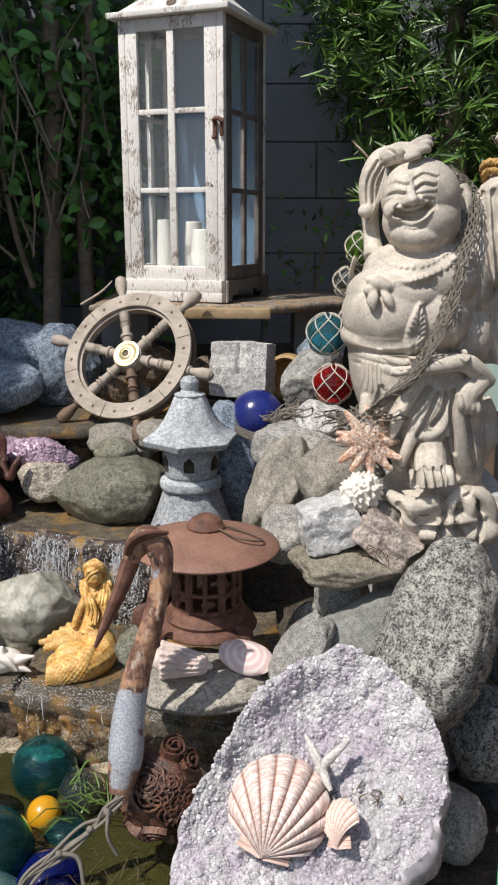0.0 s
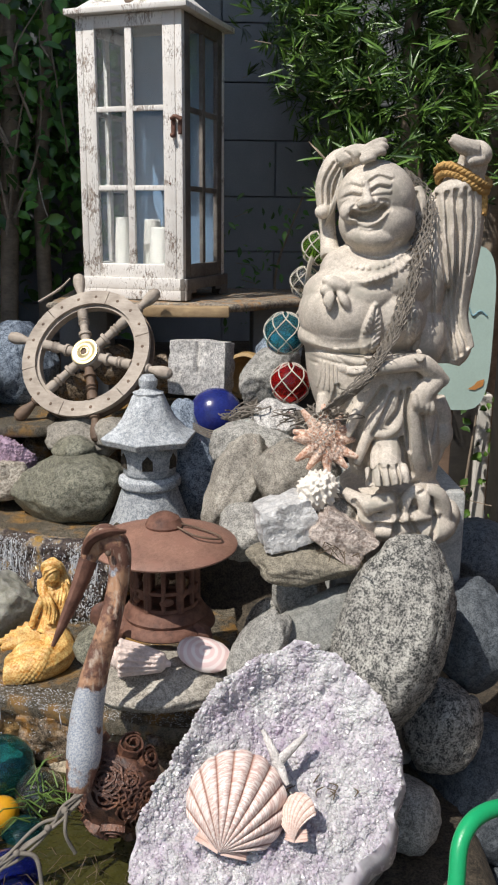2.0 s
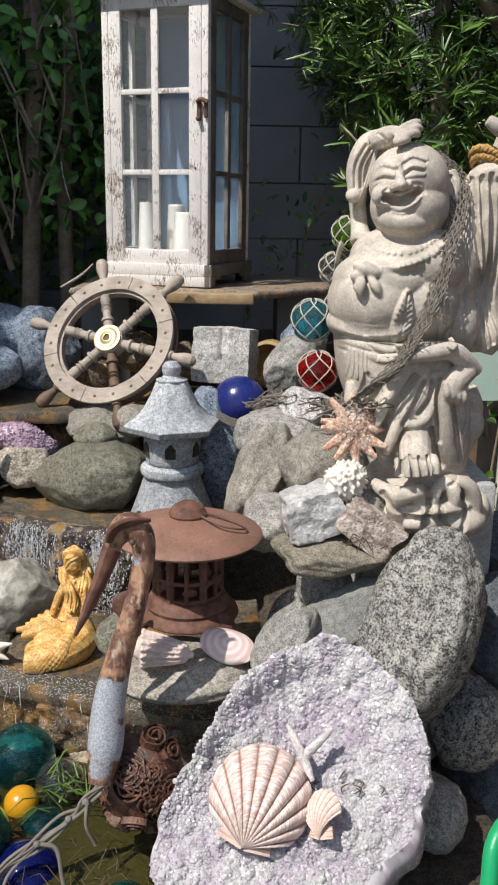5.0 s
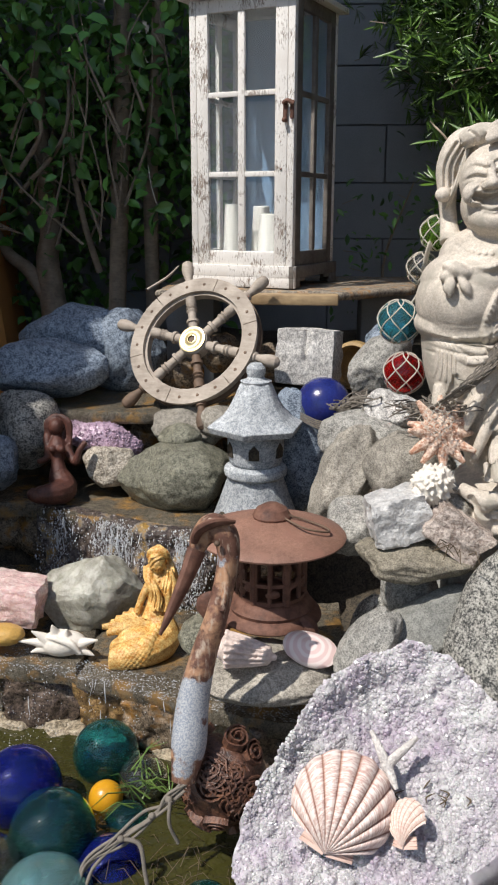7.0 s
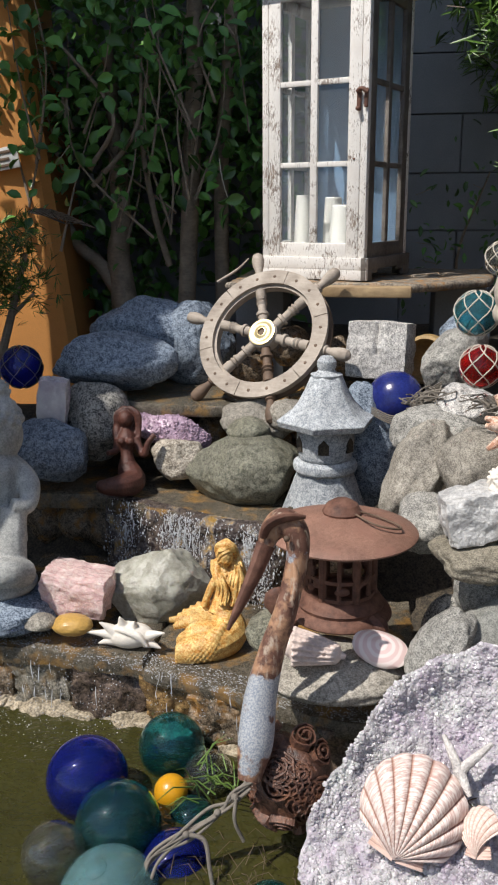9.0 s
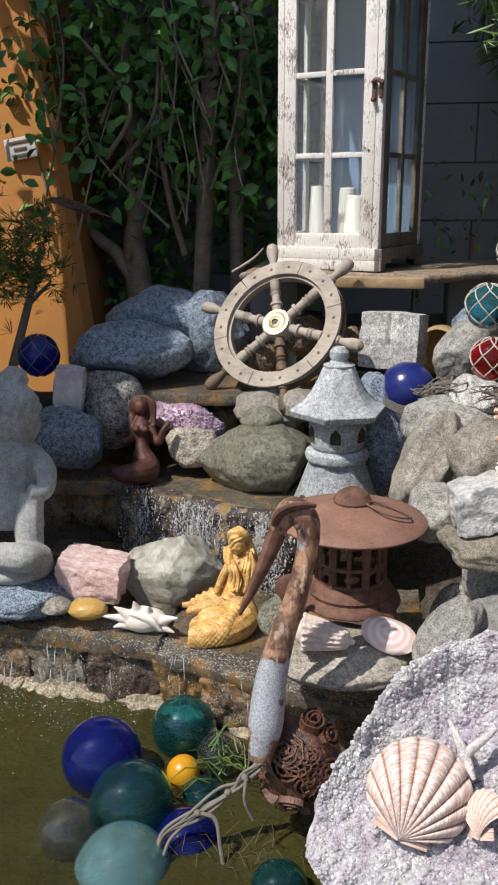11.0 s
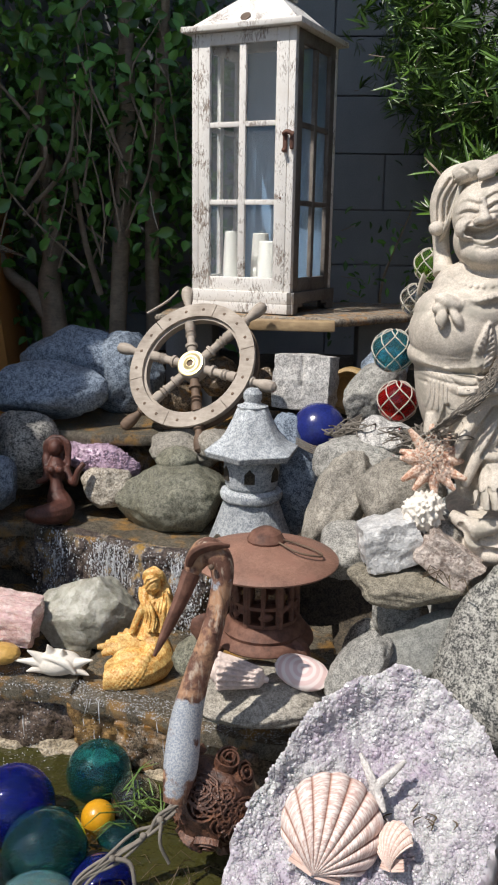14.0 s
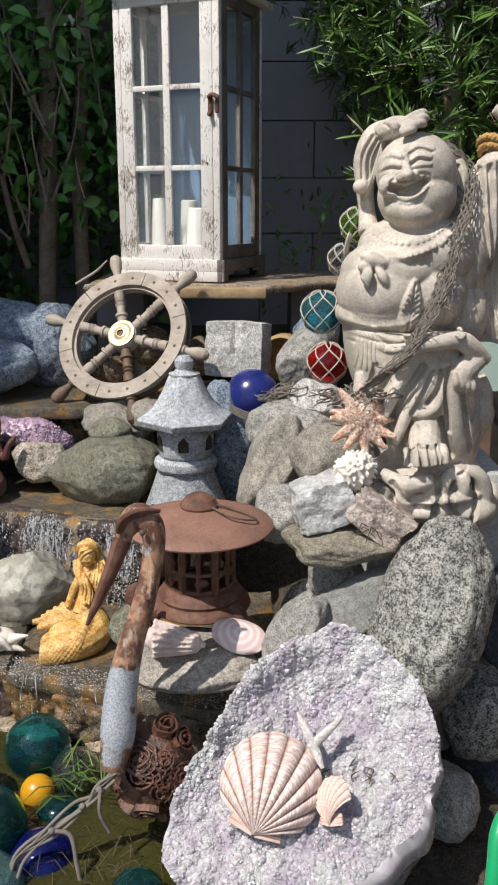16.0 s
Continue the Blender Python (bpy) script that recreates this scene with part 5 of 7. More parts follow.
limb([(0.426, 1.500, 1.470), (0.433, 1.500, 1.398), (0.431, 1.500, 1.324), (0.430, 1.500, 1.255), (0.432, 1.492, 1.200), (0.425, 1.490, 1.169)], [0.040, 0.038, 0.032, 0.026, 0.032, 0.020])
limb([(0.393, 1.492, 1.441), (0.399, 1.496, 1.371), (0.402, 1.496, 1.297), (0.405, 1.490, 1.229), (0.403, 1.488, 1.171)], [0.016, 0.022, 0.022, 0.020, 0.018])
limb([(0.390, 1.495, 1.449), (0.422, 1.480, 1.463), (0.463, 1.500, 1.468)], [0.018, 0.024, 0.016])
limb([(0.446, 1.484, 1.215), (0.454, 1.480, 1.195)], [0.016, 0.013])
limb([(0.439, 1.500, 1.480), (0.444, 1.492, 1.506), (0.443, 1.482, 1.522)], [0.026, 0.025, 0.022])
blob((0.447, 1.476, 1.520), (0.024, 0.024, 0.020), (0, 30, 0))
limb([(0.436, 1.462, 1.524), (0.412, 1.452, 1.530), (0.394, 1.452, 1.541)], [0.016, 0.013, 0.009], 10)
limb([(0.450, 1.462, 1.510), (0.431, 1.455, 1.507), (0.425, 1.458, 1.505)], [0.010, 0.009, 0.007], 10)
# skirt
NS = 96
mids = curve_pts([(0.264, 1.455, 1.201), (0.282, 1.455, 1.142), (0.301, 1.455, 1.079), (0.321, 1.452, 1.029), (0.328, 1.450, 0.974)], 6)
wide = smooth_vals([0.098, 0.107, 0.101, 0.084, 0.072], 6)
deep = smooth_vals([0.098, 0.104, 0.106, 0.100, 0.085], 6)
rows = [[BM.verts.new((c.x + a * math.cos(2 * math.pi * k / NS), c.y + b * math.sin(2 * math.pi * k / NS), c.z)) for k in range(NS)] for c, a, b in zip(mids, wide, deep)]
for r0, r1 in zip(rows, rows[1:]):
    for k in range(NS):
        BM.faces.new((r0[k], r0[(k + 1) % NS], r1[(k + 1) % NS], r1[k]))
BM.faces.new(rows[0])
BM.faces.new(rows[-1][::-1])
limb([(0.308, 1.360, 1.162), (0.283, 1.353, 1.114), (0.262, 1.351, 1.075), (0.245, 1.356, 1.023)], [0.006, 0.010, 0.010, 0.008])
limb([(0.260, 1.358, 1.146), (0.237, 1.360, 1.093), (0.226, 1.372, 1.036)], [0.006, 0.010, 0.012])
limb([(0.320, 1.363, 1.157), (0.333, 1.361, 1.109), (0.344, 1.366, 1.058), (0.358, 1.378, 1.007)], [0.008, 0.012, 0.013, 0.010])
limb([(0.274, 1.348, 1.076), (0.289, 1.344, 1.075), (0.307, 1.350, 1.085), (0.319, 1.357, 1.110)], [0.007, 0.007, 0.007, 0.006])
blob((0.400, 1.425, 1.057), (0.022, 0.022, 0.028))
limb([(0.389, 1.420, 1.121), (0.402, 1.425, 1.085), (0.397, 1.425, 1.036), (0.382, 1.415, 0.995)], [0.014, 0.016, 0.014, 0.010])
limb([(0.195, 1.408, 1.130), (0.194, 1.398, 1.084), (0.197, 1.388, 1.031)], [0.012, 0.014, 0.016])
# branch across the front, its leaves, and the hand that holds it
limb([(0.220, 1.340, 1.180), (0.261, 1.338, 1.182), (0.301, 1.348, 1.187), (0.340, 1.362, 1.190), (0.362, 1.372, 1.177), (0.391, 1.385, 1.154)], [0.007, 0.009, 0.012, 0.015, 0.016, 0.011], 12)
limb([(0.335, 1.362, 1.190), (0.343, 1.370, 1.200), (0.341, 1.376, 1.209)], [0.008, 0.005, 0.004], 8)
limb([(0.376, 1.380, 1.157), (0.353, 1.366, 1.142), (0.348, 1.360, 1.123)], [0.016, 0.020, 0.015])
for k in range(4):
    q = Vector((0.332, 1.352, 1.141)) + Vector((0.0095 * k, 0.002 * k, -0.0025 * k))
    limb([q, q + Vector((0.004, -0.004, -0.016)), q + Vector((0.006, 0.004, -0.028))], [0.0052, 0.0062, 0.005], 9)
# bare foot with five toes
limb([(0.303, 1.400, 1.080), (0.297, 1.372, 1.060), (0.290, 1.340, 1.036), (0.286, 1.312, 1.015)], [0.020, 0.022, 0.026, 0.024], 14)
blob((0.286, 1.312, 1.015), (0.034, 0.026, 0.015))
for k in range(5):
    q = Vector((0.256, 1.290, 1.017)) + Vector((0.0145 * k, 0.0022 * (k - 1.5) ** 2, 0.0005 * k))
    w = 0.0058 + 0.0006 * k
    limb([q + Vector((0, 0.018, 0.010)), q + Vector((0, 0.003, 0.002)), q + Vector((0, -0.003, -0.013))], [w * 0.95, w, w * 1.05], 9)
# carved rock base
blob((0.313, 1.425, 0.945), (0.104, 0.130, 0.020))
blob((0.316, 1.425, 0.969), (0.086, 0.110, 0.022))
blob((0.300, 1.405, 0.919), (0.080, 0.100, 0.032))
blob((0.365, 1.415, 0.915), (0.066, 0.110, 0.040))
blob((0.407, 1.440, 0.918), (0.034, 0.085, 0.036))
limb([(0.338, 1.340, 0.913), (0.317, 1.318, 0.959), (0.336, 1.322, 0.985), (0.353, 1.318, 0.965), (0.347, 1.325, 0.925)], [0.008, 0.012, 0.012, 0.012, 0.008])
limb([(0.355, 1.335, 0.987), (0.380, 1.338, 0.973), (0.393, 1.345, 0.935), (0.381, 1.350, 0.902)], [0.010, 0.014, 0.014, 0.010])
limb([(0.223, 1.335, 0.981), (0.259, 1.312, 0.968), (0.299, 1.310, 0.975), (0.284, 1.325, 0.922)], [0.010, 0.015, 0.013, 0.010])
limb([(0.380, 1.352, 0.979), (0.374, 1.342, 0.947), (0.391, 1.355, 0.903)], [0.008, 0.011, 0.008])
limb([(0.260, 1.318, 0.983), (0.254, 1.312, 0.951), (0.271, 1.325, 0.912)], [0.008, 0.012, 0.010])
limb([(0.231, 1.335, 0.953), (0.245, 1.330, 0.924), (0.286, 1.330, 0.903)], [0.012, 0.016, 0.012])
statue = single("statue", BM, CAST, (0, 0, 0), "weathered cast-stone statue of a laughing round-bellied figure", "statue")
remeshed(statue, 0.0019, 3)
strokes = [
    # laughing mouth, lips and folds beside it
    ([(0.232, 1.420), (0.253, 1.416), (0.272, 1.424), (0.281, 1.430)], 0.0080, 0.026),
    ([(0.244, 1.414), (0.259, 1.414), (0.272, 1.420)], 0.0070, 0.024),
    ([(0.226, 1.422), (0.246, 1.425), (0.265, 1.429), (0.285, 1.435)], 0.0036, -0.0035),
    ([(0.233, 1.410), (0.254, 1.403), (0.275, 1.414), (0.285, 1.428)], 0.0042, -0.0045),
    ([(0.238, 1.436), (0.228, 1.427), (0.223, 1.414)], 0.0034, 0.0030),
    ([(0.271, 1.442), (0.286, 1.439), (0.291, 1.428)], 0.0034, 0.0030),
    ([(0.245, 1.395), (0.259, 1.393), (0.275, 1.400)], 0.0034, 0.0030),
    ([(0.218, 1.387), (0.241, 1.369), (0.277, 1.365), (0.310, 1.380)], 0.0040, 0.0040),
    # closed smiling eyes, lids and brows
    ([(0.217, 1.444), (0.229, 1.450), (0.242, 1.449)], 0.0030, 0.0045),
    ([(0.258, 1.455), (0.270, 1.463), (0.286, 1.461)], 0.0030, 0.0045),
    ([(0.217, 1.449), (0.229, 1.456), (0.242, 1.453)], 0.0045, -0.0035),
    ([(0.257, 1.460), (0.270, 1.468), (0.287, 1.466)], 0.0045, -0.0035),
    ([(0.215, 1.456), (0.228, 1.465), (0.244, 1.461)], 0.0034, 0.0030),
    ([(0.255, 1.469), (0.270, 1.477), (0.290, 1.473)], 0.0034, 0.0030),
    ([(0.214, 1.462), (0.228, 1.472), (0.243, 1.467)], 0.0050, -0.0025),
    ([(0.254, 1.475), (0.271, 1.485), (0.292, 1.479)], 0.0050, -0.0025),
    ([(0.218, 1.440), (0.231, 1.443), (0.242, 1.443)], 0.0036, -0.0025),
    ([(0.260, 1.451), (0.273, 1.454), (0.288, 1.455)], 0.0036, -0.0025),
    ([(0.345, 1.455), (0.348, 1.433), (0.344, 1.410)], 0.0040, 0.0070),
    # robe edges on the chest, crease under the chest, navel, wear
    ([(0.234, 1.362), (0.271, 1.352), (0.314, 1.363)], 0.0050, 0.0060),
    ([(0.231, 1.314), (0.261, 1.305), (0.288, 1.310)], 0.0060, 0.0030),
    ([(0.160, 1.230), (0.190, 1.220), (0.230, 1.220), (0.254, 1.226)], 0.0080, 0.0035),
    # belt: groove, patterned band, tassels
    ([(0.154, 1.210), (0.185, 1.207), (0.224, 1.201), (0.248, 1.198)], 0.0042, 0.0060),
    ([(0.155, 1.201), (0.186, 1.198), (0.218, 1.192)], 0.0060, -0.0040),
    ([(0.207, 1.206), (0.223, 1.194), (0.246, 1.190)], 0.0070, -0.0050),
    ([(0.218, 1.180), (0.232, 1.175), (0.240, 1.180)], 0.0080, -0.0040),
    ([(0.168, 1.182), (0.181, 1.182)], 0.0034, 0.0050),
    # gathered cloth of the sack
    ([(0.197, 1.438), (0.196, 1.473), (0.210, 1.502)], 0.0034, 0.0060),
    ([(0.206, 1.438), (0.205, 1.470), (0.218, 1.498)], 0.0034, 0.0060),
    ([(0.213, 1.451), (0.215, 1.474), (0.226, 1.494)], 0.0030, 0.0050),
    ([(0.223, 1.517), (0.232, 1.509), (0.234, 1.499)], 0.0030, 0.0040),
    # sleeve folds
    ([(0.382, 1.452), (0.390, 1.372), (0.403, 1.292), (0.405, 1.189)], 0.0055, 0.0100),
    ([(0.397, 1.456), (0.400, 1.392), (0.410, 1.312), (0.413, 1.245), (0.426, 1.182)], 0.0045, 0.0080),
    ([(0.410, 1.459), (0.417, 1.392), (0.420, 1.312), (0.423, 1.245), (0.438, 1.189)], 0.0050, 0.0085),
    ([(0.425, 1.462), (0.433, 1.399), (0.432, 1.313), (0.431, 1.252), (0.449, 1.200)], 0.0045, 0.0080),
    ([(0.439, 1.466), (0.446, 1.405), (0.443, 1.326)], 0.0040, 0.0060),
    ([(0.405, 1.437), (0.411, 1.366), (0.415, 1.299)], 0.0030, -0.0030),
    ([(0.421, 1.437), (0.426, 1.372), (0.428, 1.299)], 0.0030, -0.0030),
    ([(0.369, 1.372), (0.374, 1.313), (0.382, 1.245)], 0.0045, 0.0070),
    # skirt folds
    ([(0.213, 1.148), (0.209, 1.121), (0.204, 1.101)], 0.0060, 0.0060),
    ([(0.242, 1.148), (0.221, 1.101), (0.201, 1.052)], 0.0070, 0.0090),
    ([(0.284, 1.148), (0.260, 1.105), (0.235, 1.054)], 0.0085, 0.0150),
    ([(0.299, 1.141), (0.282, 1.103), (0.268, 1.076)], 0.0050, 0.0090),
    ([(0.314, 1.141), (0.310, 1.115), (0.294, 1.092)], 0.0055, 0.0110),
    ([(0.325, 1.146), (0.323, 1.101), (0.330, 1.045)], 0.0055, 0.0150),
    ([(0.274, 1.055), (0.264, 1.028), (0.255, 1.004)], 0.0070, 0.0180),
    ([(0.317, 1.064), (0.327, 1.033), (0.337, 1.004)], 0.0075, 0.0220),
    ([(0.352, 1.097), (0.363, 1.048), (0.373, 1.009)], 0.0060, 0.0120),
    ([(0.376, 1.107), (0.384, 1.085), (0.375, 1.055)], 0.0050, 0.0090),
    # base hollows and swirls
    ([(0.261, 1.034), (0.262, 1.002)], 0.0030, 0.0120),
    ([(0.274, 1.034), (0.276, 1.002)], 0.0030, 0.0120),
    ([(0.287, 1.034), (0.290, 1.002)], 0.0030, 0.0120),
    ([(0.301, 1.034), (0.304, 1.001)], 0.0030, 0.0120),
    ([(0.237, 0.972), (0.255, 0.948), (0.294, 0.946)], 0.0060, 0.0090),
    ([(0.304, 0.989), (0.310, 0.955), (0.304, 0.915)], 0.0065, 0.0160),
    ([(0.333, 0.972), (0.329, 0.941), (0.344, 0.913)], 0.0055, 0.0140),
    ([(0.364, 0.970), (0.372, 0.937), (0.363, 0.904)], 0.0060, 0.0150),
    ([(0.252, 0.983), (0.281, 0.979)], 0.0050, 0.0040),
    ([(0.342, 0.986), (0.354, 0.990)], 0.0040, 0.0060),
]
# bead necklaces
strokes += beads([(0.212, 1.352), (0.231, 1.340), (0.267, 1.338), (0.302, 1.352), (0.329, 1.375)], 16, 0.0046, 0.0038)
strokes += beads([(0.252, 1.318), (0.280, 1.325), (0.310, 1.337), (0.336, 1.359)], 10, 0.0056, 0.0048)
# midribs and side veins of the leaves, tassel cords, waistband stitches
for a, b, side in (((0.258, 1.205), (0.266, 1.277), 0.014), ((0.338, 1.202), (0.337, 1.265), 0.012)):
    a, b = Vector(a), Vector(b)
    n = Vector((b.y - a.y, a.x - b.x)).normalized()
    strokes.append(([tuple(a), tuple(b)], 0.0024, 0.0030))
    for k in range(12):
        u = k / 11
        strokes.append(([tuple(a.lerp(b, u * 1.06 - 0.02))], 0.003 + side * 1.15 * math.sin(math.pi * (0.12 + 0.82 * u ** 0.8)), -0.0095))
    for k in range(6):
        p = a.lerp(b, 0.14 + 0.13 * k)
        w = side * (1 - 0.10 * k)
        for s in (-1, 1):
            q = p + (b - a).normalized() * w * 0.9 + n * s * w
            strokes.append(([tuple(p), tuple(q)], 0.0020, 0.0022))
for k in range(5):
    p = Vector((0.185, 1.187)) + Vector((0.006 * k, -0.0008 * k))
    strokes.append(([(p.x, p.y), (p.x + 0.001, p.y - 0.024), (p.x + 0.002 * (k - 1), p.y - 0.046)], 0.0024, -0.0034))
for k in range(11):
    p = Vector((0.159, 1.204)).lerp(Vector((0.215, 1.195)), k / 10)
    strokes.append(([(p.x - 0.002, p.y + 0.002), (p.x + 0.003, p.y - 0.004)], 0.0018, 0.0020))
relief(statue, strokes)
single("plinth", boxed((0.335, 1.50, 0.66), (0.225, 0.20, 0.60), 0.01), CAST_SHADED, (0, 0, 0), "grey stone plinth under the statue", "plinth")

# golden rope round the raised wrist
bm = bmesh.new()
wc = Vector((0.430, 1.497, 1.485))
for turn in range(2):
    for k in range(3):
        pts = []
        for i in range(61):
            a = 2 * math.pi * i / 60
            b = a * 14 + k * 2.094 + turn
            r = 0.043 - 0.003 * turn + 0.0036 * math.cos(b)
            pts.append(wc + Vector((r * math.cos(a), r * math.sin(a) * 0.85, 0.0036 * math.sin(b) - 0.22 * r * math.cos(a) + 0.008 * math.sin(2 * a) - 0.011 * turn)))
        tube(bm, pts, 0.0044, 6)
for k in range(3):
    p0 = Vector((0.463, 1.480, 1.476))
    tube(bm, [p0 + Vector((0.0035 * math.cos(i * 1.2 + k * 2.1), 0.0035 * math.sin(i * 1.2 + k * 2.1), -0.006 * i)) for i in range(10)], 0.0046, 6)
single("wrist_rope", bm, ROPE_GOLD, (0, 0, 0), "golden twisted rope round the statue's wrist", "rope")

# fishing net draped down the statue
bm = bmesh.new()
rnd = random.Random(31)
line = curve_pts([(0.322, 1.480, 1.493), (0.358, 1.474, 1.453), (0.357, 1.445, 1.403), (0.335, 1.407, 1.350), (0.317, 1.377, 1.290), (0.295, 1.355, 1.238), (0.266, 1.335, 1.196), (0.231, 1.326, 1.153), (0.196, 1.354, 1.115), (0.160, 1.400, 1.086)], 10)
wid = smooth_vals([0.006, 0.012, 0.014, 0.014, 0.013, 0.013, 0.014, 0.02, 0.022, 0.02], 10)
nl = len(line)
strands = 6
for s in range(strands):
    for flip in (1, -1):
        pts = []
        for i in range(nl):
            ph = (s + 0.5) / strands * 2 - 1 + flip * 0.24 * math.sin(i * 1.25 + s)
            off = Vector((ph * wid[i] * 1.1, -0.004 * math.cos(ph * 1.5) + rnd.uniform(-0.0015, 0.0015), ph * wid[i] * 0.5))
            pts.append(line[i] + off)
        tube(bm, pts, 0.0014, 4)
for k in range(70):
    i = rnd.randrange(4, nl)
    p = line[i] + Vector((rnd.uniform(-1, 1) * wid[i], -0.004, rnd.uniform(-1, 1) * wid[i] * 0.7))
    tube(bm, [p, p + Vector((rnd.uniform(-0.012, 0.012), -0.006, rnd.uniform(-0.012, 0.006)))], 0.0009, 4)
single("fishing_net", bm, ROPE, (0, 0, 0), "old grey fishing net draped over the statue", "net")
# net heap on the rocks
bm = bmesh.new()
rnd = random.Random(32)
for k in range(60):
    c = Vector((0.159, 1.529, 1.067)).lerp(Vector((0.227, 1.349, 1.102)), rnd.random())
    pts = [c + Vector((rnd.gauss(0, 0.02), rnd.gauss(0, 0.012), rnd.gauss(0, 0.008))) for _ in range(5)]
    soft_tube(bm, pts, 0.0011, 4, 4)
single("tangled_net", bm, ROPE, (0, 0, 0), "tangled grey net lying below the statue", "net", "tangled nets")
bm = bmesh.new()
for k in range(36):
    c = Vector((0.059, 1.817, 0.999)).lerp(Vector((0.115, 1.663, 1.041)), rnd.random())
    soft_tube(bm, [c + Vector((rnd.gauss(0, 0.02), rnd.gauss(0, 0.015), rnd.gauss(0, 0.01))) for _ in range(5)], 0.0016, 4, 4)
for k in range(5):
    soft_tube(bm, [Vector(p) + Vector((0, 0, 0.004 * k)) for p in ((-0.032, 1.840, 0.965), (0.017, 1.825, 0.950), (0.062, 1.821, 0.974), (0.077, 1.818, 1.004), (0.104, 1.765, 1.037))], 0.0016, 5, 5)
single("tangled_net", bm, ROPE, (0, 0, 0), "tangled grey net beside the blue float", "net", "tangled nets")
# net patch over the orange starfish
bm = bmesh.new()
nc, nrm = Vector((0.178, 1.325, 1.091)), pose(0, 0, 0, 68, 0, 12)
for k in range(6):
    for ax in (0, 1):
        pts = []
        for i in range(9):
            u, v = (k - 2.5) * 0.0082 + 0.0015 * math.sin(i * 2 + k), (i - 4) * 0.0058 + 0.001 * math.sin(k * 3)
            q = Vector((u, v, 0)) if ax else Vector((v, u, 0))
            q.z = 0.008 - 6 * (q.x ** 2 + q.y ** 2) + 0.0015 * math.sin(i * 3 + k)
            pts.append(nc + (nrm @ pose(0, 0, 0, 0, 0, 40) @ q))
        tube(bm, pts, 0.0006, 4)
single("net_patch", bm, ROPE_WHITE, (0, 0, 0), "scrap of pale net over the orange starfish", "net")

# ---- small figures on the ledges ----
BM = bmesh.new()
blob((-0.297, 1.544, 0.753), (0.0165, 0.016, 0.021))
blob((-0.296, 1.567, 0.750), (0.023, 0.02, 0.025))
limb([(-0.287, 1.567, 0.744), (-0.276, 1.561, 0.718), (-0.271, 1.554, 0.687), (-0.278, 1.546, 0.664)], [0.016, 0.017, 0.014, 0.006])
limb([(-0.312, 1.557, 0.741), (-0.310, 1.536, 0.721), (-0.300, 1.523, 0.688)], [0.007, 0.009, 0.005])
limb([(-0.298, 1.552, 0.733), (-0.297, 1.546, 0.712), (-0.298, 1.537, 0.681), (-0.302, 1.527, 0.645)], [0.009, 0.02, 0.019, 0.026])
limb([(-0.310, 1.540, 0.716), (-0.322, 1.526, 0.691), (-0.334, 1.516, 0.660)], [0.008, 0.0075, 0.006])
limb([(-0.281, 1.539, 0.716), (-0.262, 1.530, 0.710), (-0.272, 1.537, 0.741)], [0.008, 0.008, 0.006])
limb([(-0.295, 1.528, 0.645), (-0.285, 1.510, 0.613), (-0.300, 1.475, 0.607), (-0.339, 1.457, 0.600), (-0.367, 1.452, 0.598)], [0.028, 0.036, 0.03, 0.025, 0.018])
blob((-0.328, 1.494, 0.616), (0.04, 0.03, 0.026))
blob((-0.349, 1.478, 0.608), (0.03, 0.025, 0.02))
root = Vector((-0.307, 1.518, 0.634))
for tip in ((-0.391, 1.479, 0.632), (-0.403, 1.490, 0.641), (-0.388, 1.504, 0.645), (-0.380, 1.516, 0.649), (-0.367, 1.525, 0.654), (-0.354, 1.534, 0.660), (-0.339, 1.543, 0.667)):
    limb([root, root.lerp(Vector(tip), 0.5) + Vector((0, 0, 0.003)), root.lerp(Vector(tip), 0.92)], [0.010, 0.0095, 0.0055], 10)
head = Vector((-0.295, 1.533, 0.759))
blob(head + Vector((-0.003, -0.001, 0.0)), (0.0034, 0.004, 0.006))
blob(head + Vector((-0.003, 0.001, 0.007)), (0.011, 0.004, 0.0026))
blob(head + Vector((-0.003, 0.0, -0.009)), (0.005, 0.003, 0.0022))
blob(head + Vector((-0.002, 0.002, -0.015)), (0.006, 0.005, 0.005))
for k in range(7):
    o = Vector((0.0035 * (k - 3), -0.001 * (3 - abs(k - 3)), 0))
    limb([head + Vector((0.001, 0.02, 0.024)), head + Vector((0.0034 * (k - 3) * 1.5, 0.008 + 0.0012 * abs(k - 3), 0.016)), head + Vector((0.02 if k > 2 else -0.02, 0.016, 0.0))], [0.0036, 0.0036, 0.003], 8)
for k in range(5):
    o = Vector((0.004 * (k - 2), -0.003 * (k % 2), 0))
    limb([Vector(p) + o for p in ((-0.281, 1.562, 0.744), (-0.273, 1.544, 0.728), (-0.277, 1.526, 0.711), (-0.270, 1.522, 0.687), (-0.275, 1.515, 0.665))], [0.004, 0.0048, 0.0045, 0.004, 0.002], 8)
for k in range(4):
    o = Vector((0.004 * (k - 1.5), -0.003 * (k % 2), 0))
    limb([Vector(p) + o for p in ((-0.317, 1.556, 0.739), (-0.313, 1.541, 0.723), (-0.301, 1.520, 0.712), (-0.292, 1.514, 0.690), (-0.296, 1.508, 0.669))], [0.0035, 0.0046, 0.0044, 0.004, 0.002], 8)
trail = curve_pts([(-0.285, 1.511, 0.615), (-0.300, 1.475, 0.607), (-0.339, 1.457, 0.600), (-0.367, 1.452, 0.598)], 8)
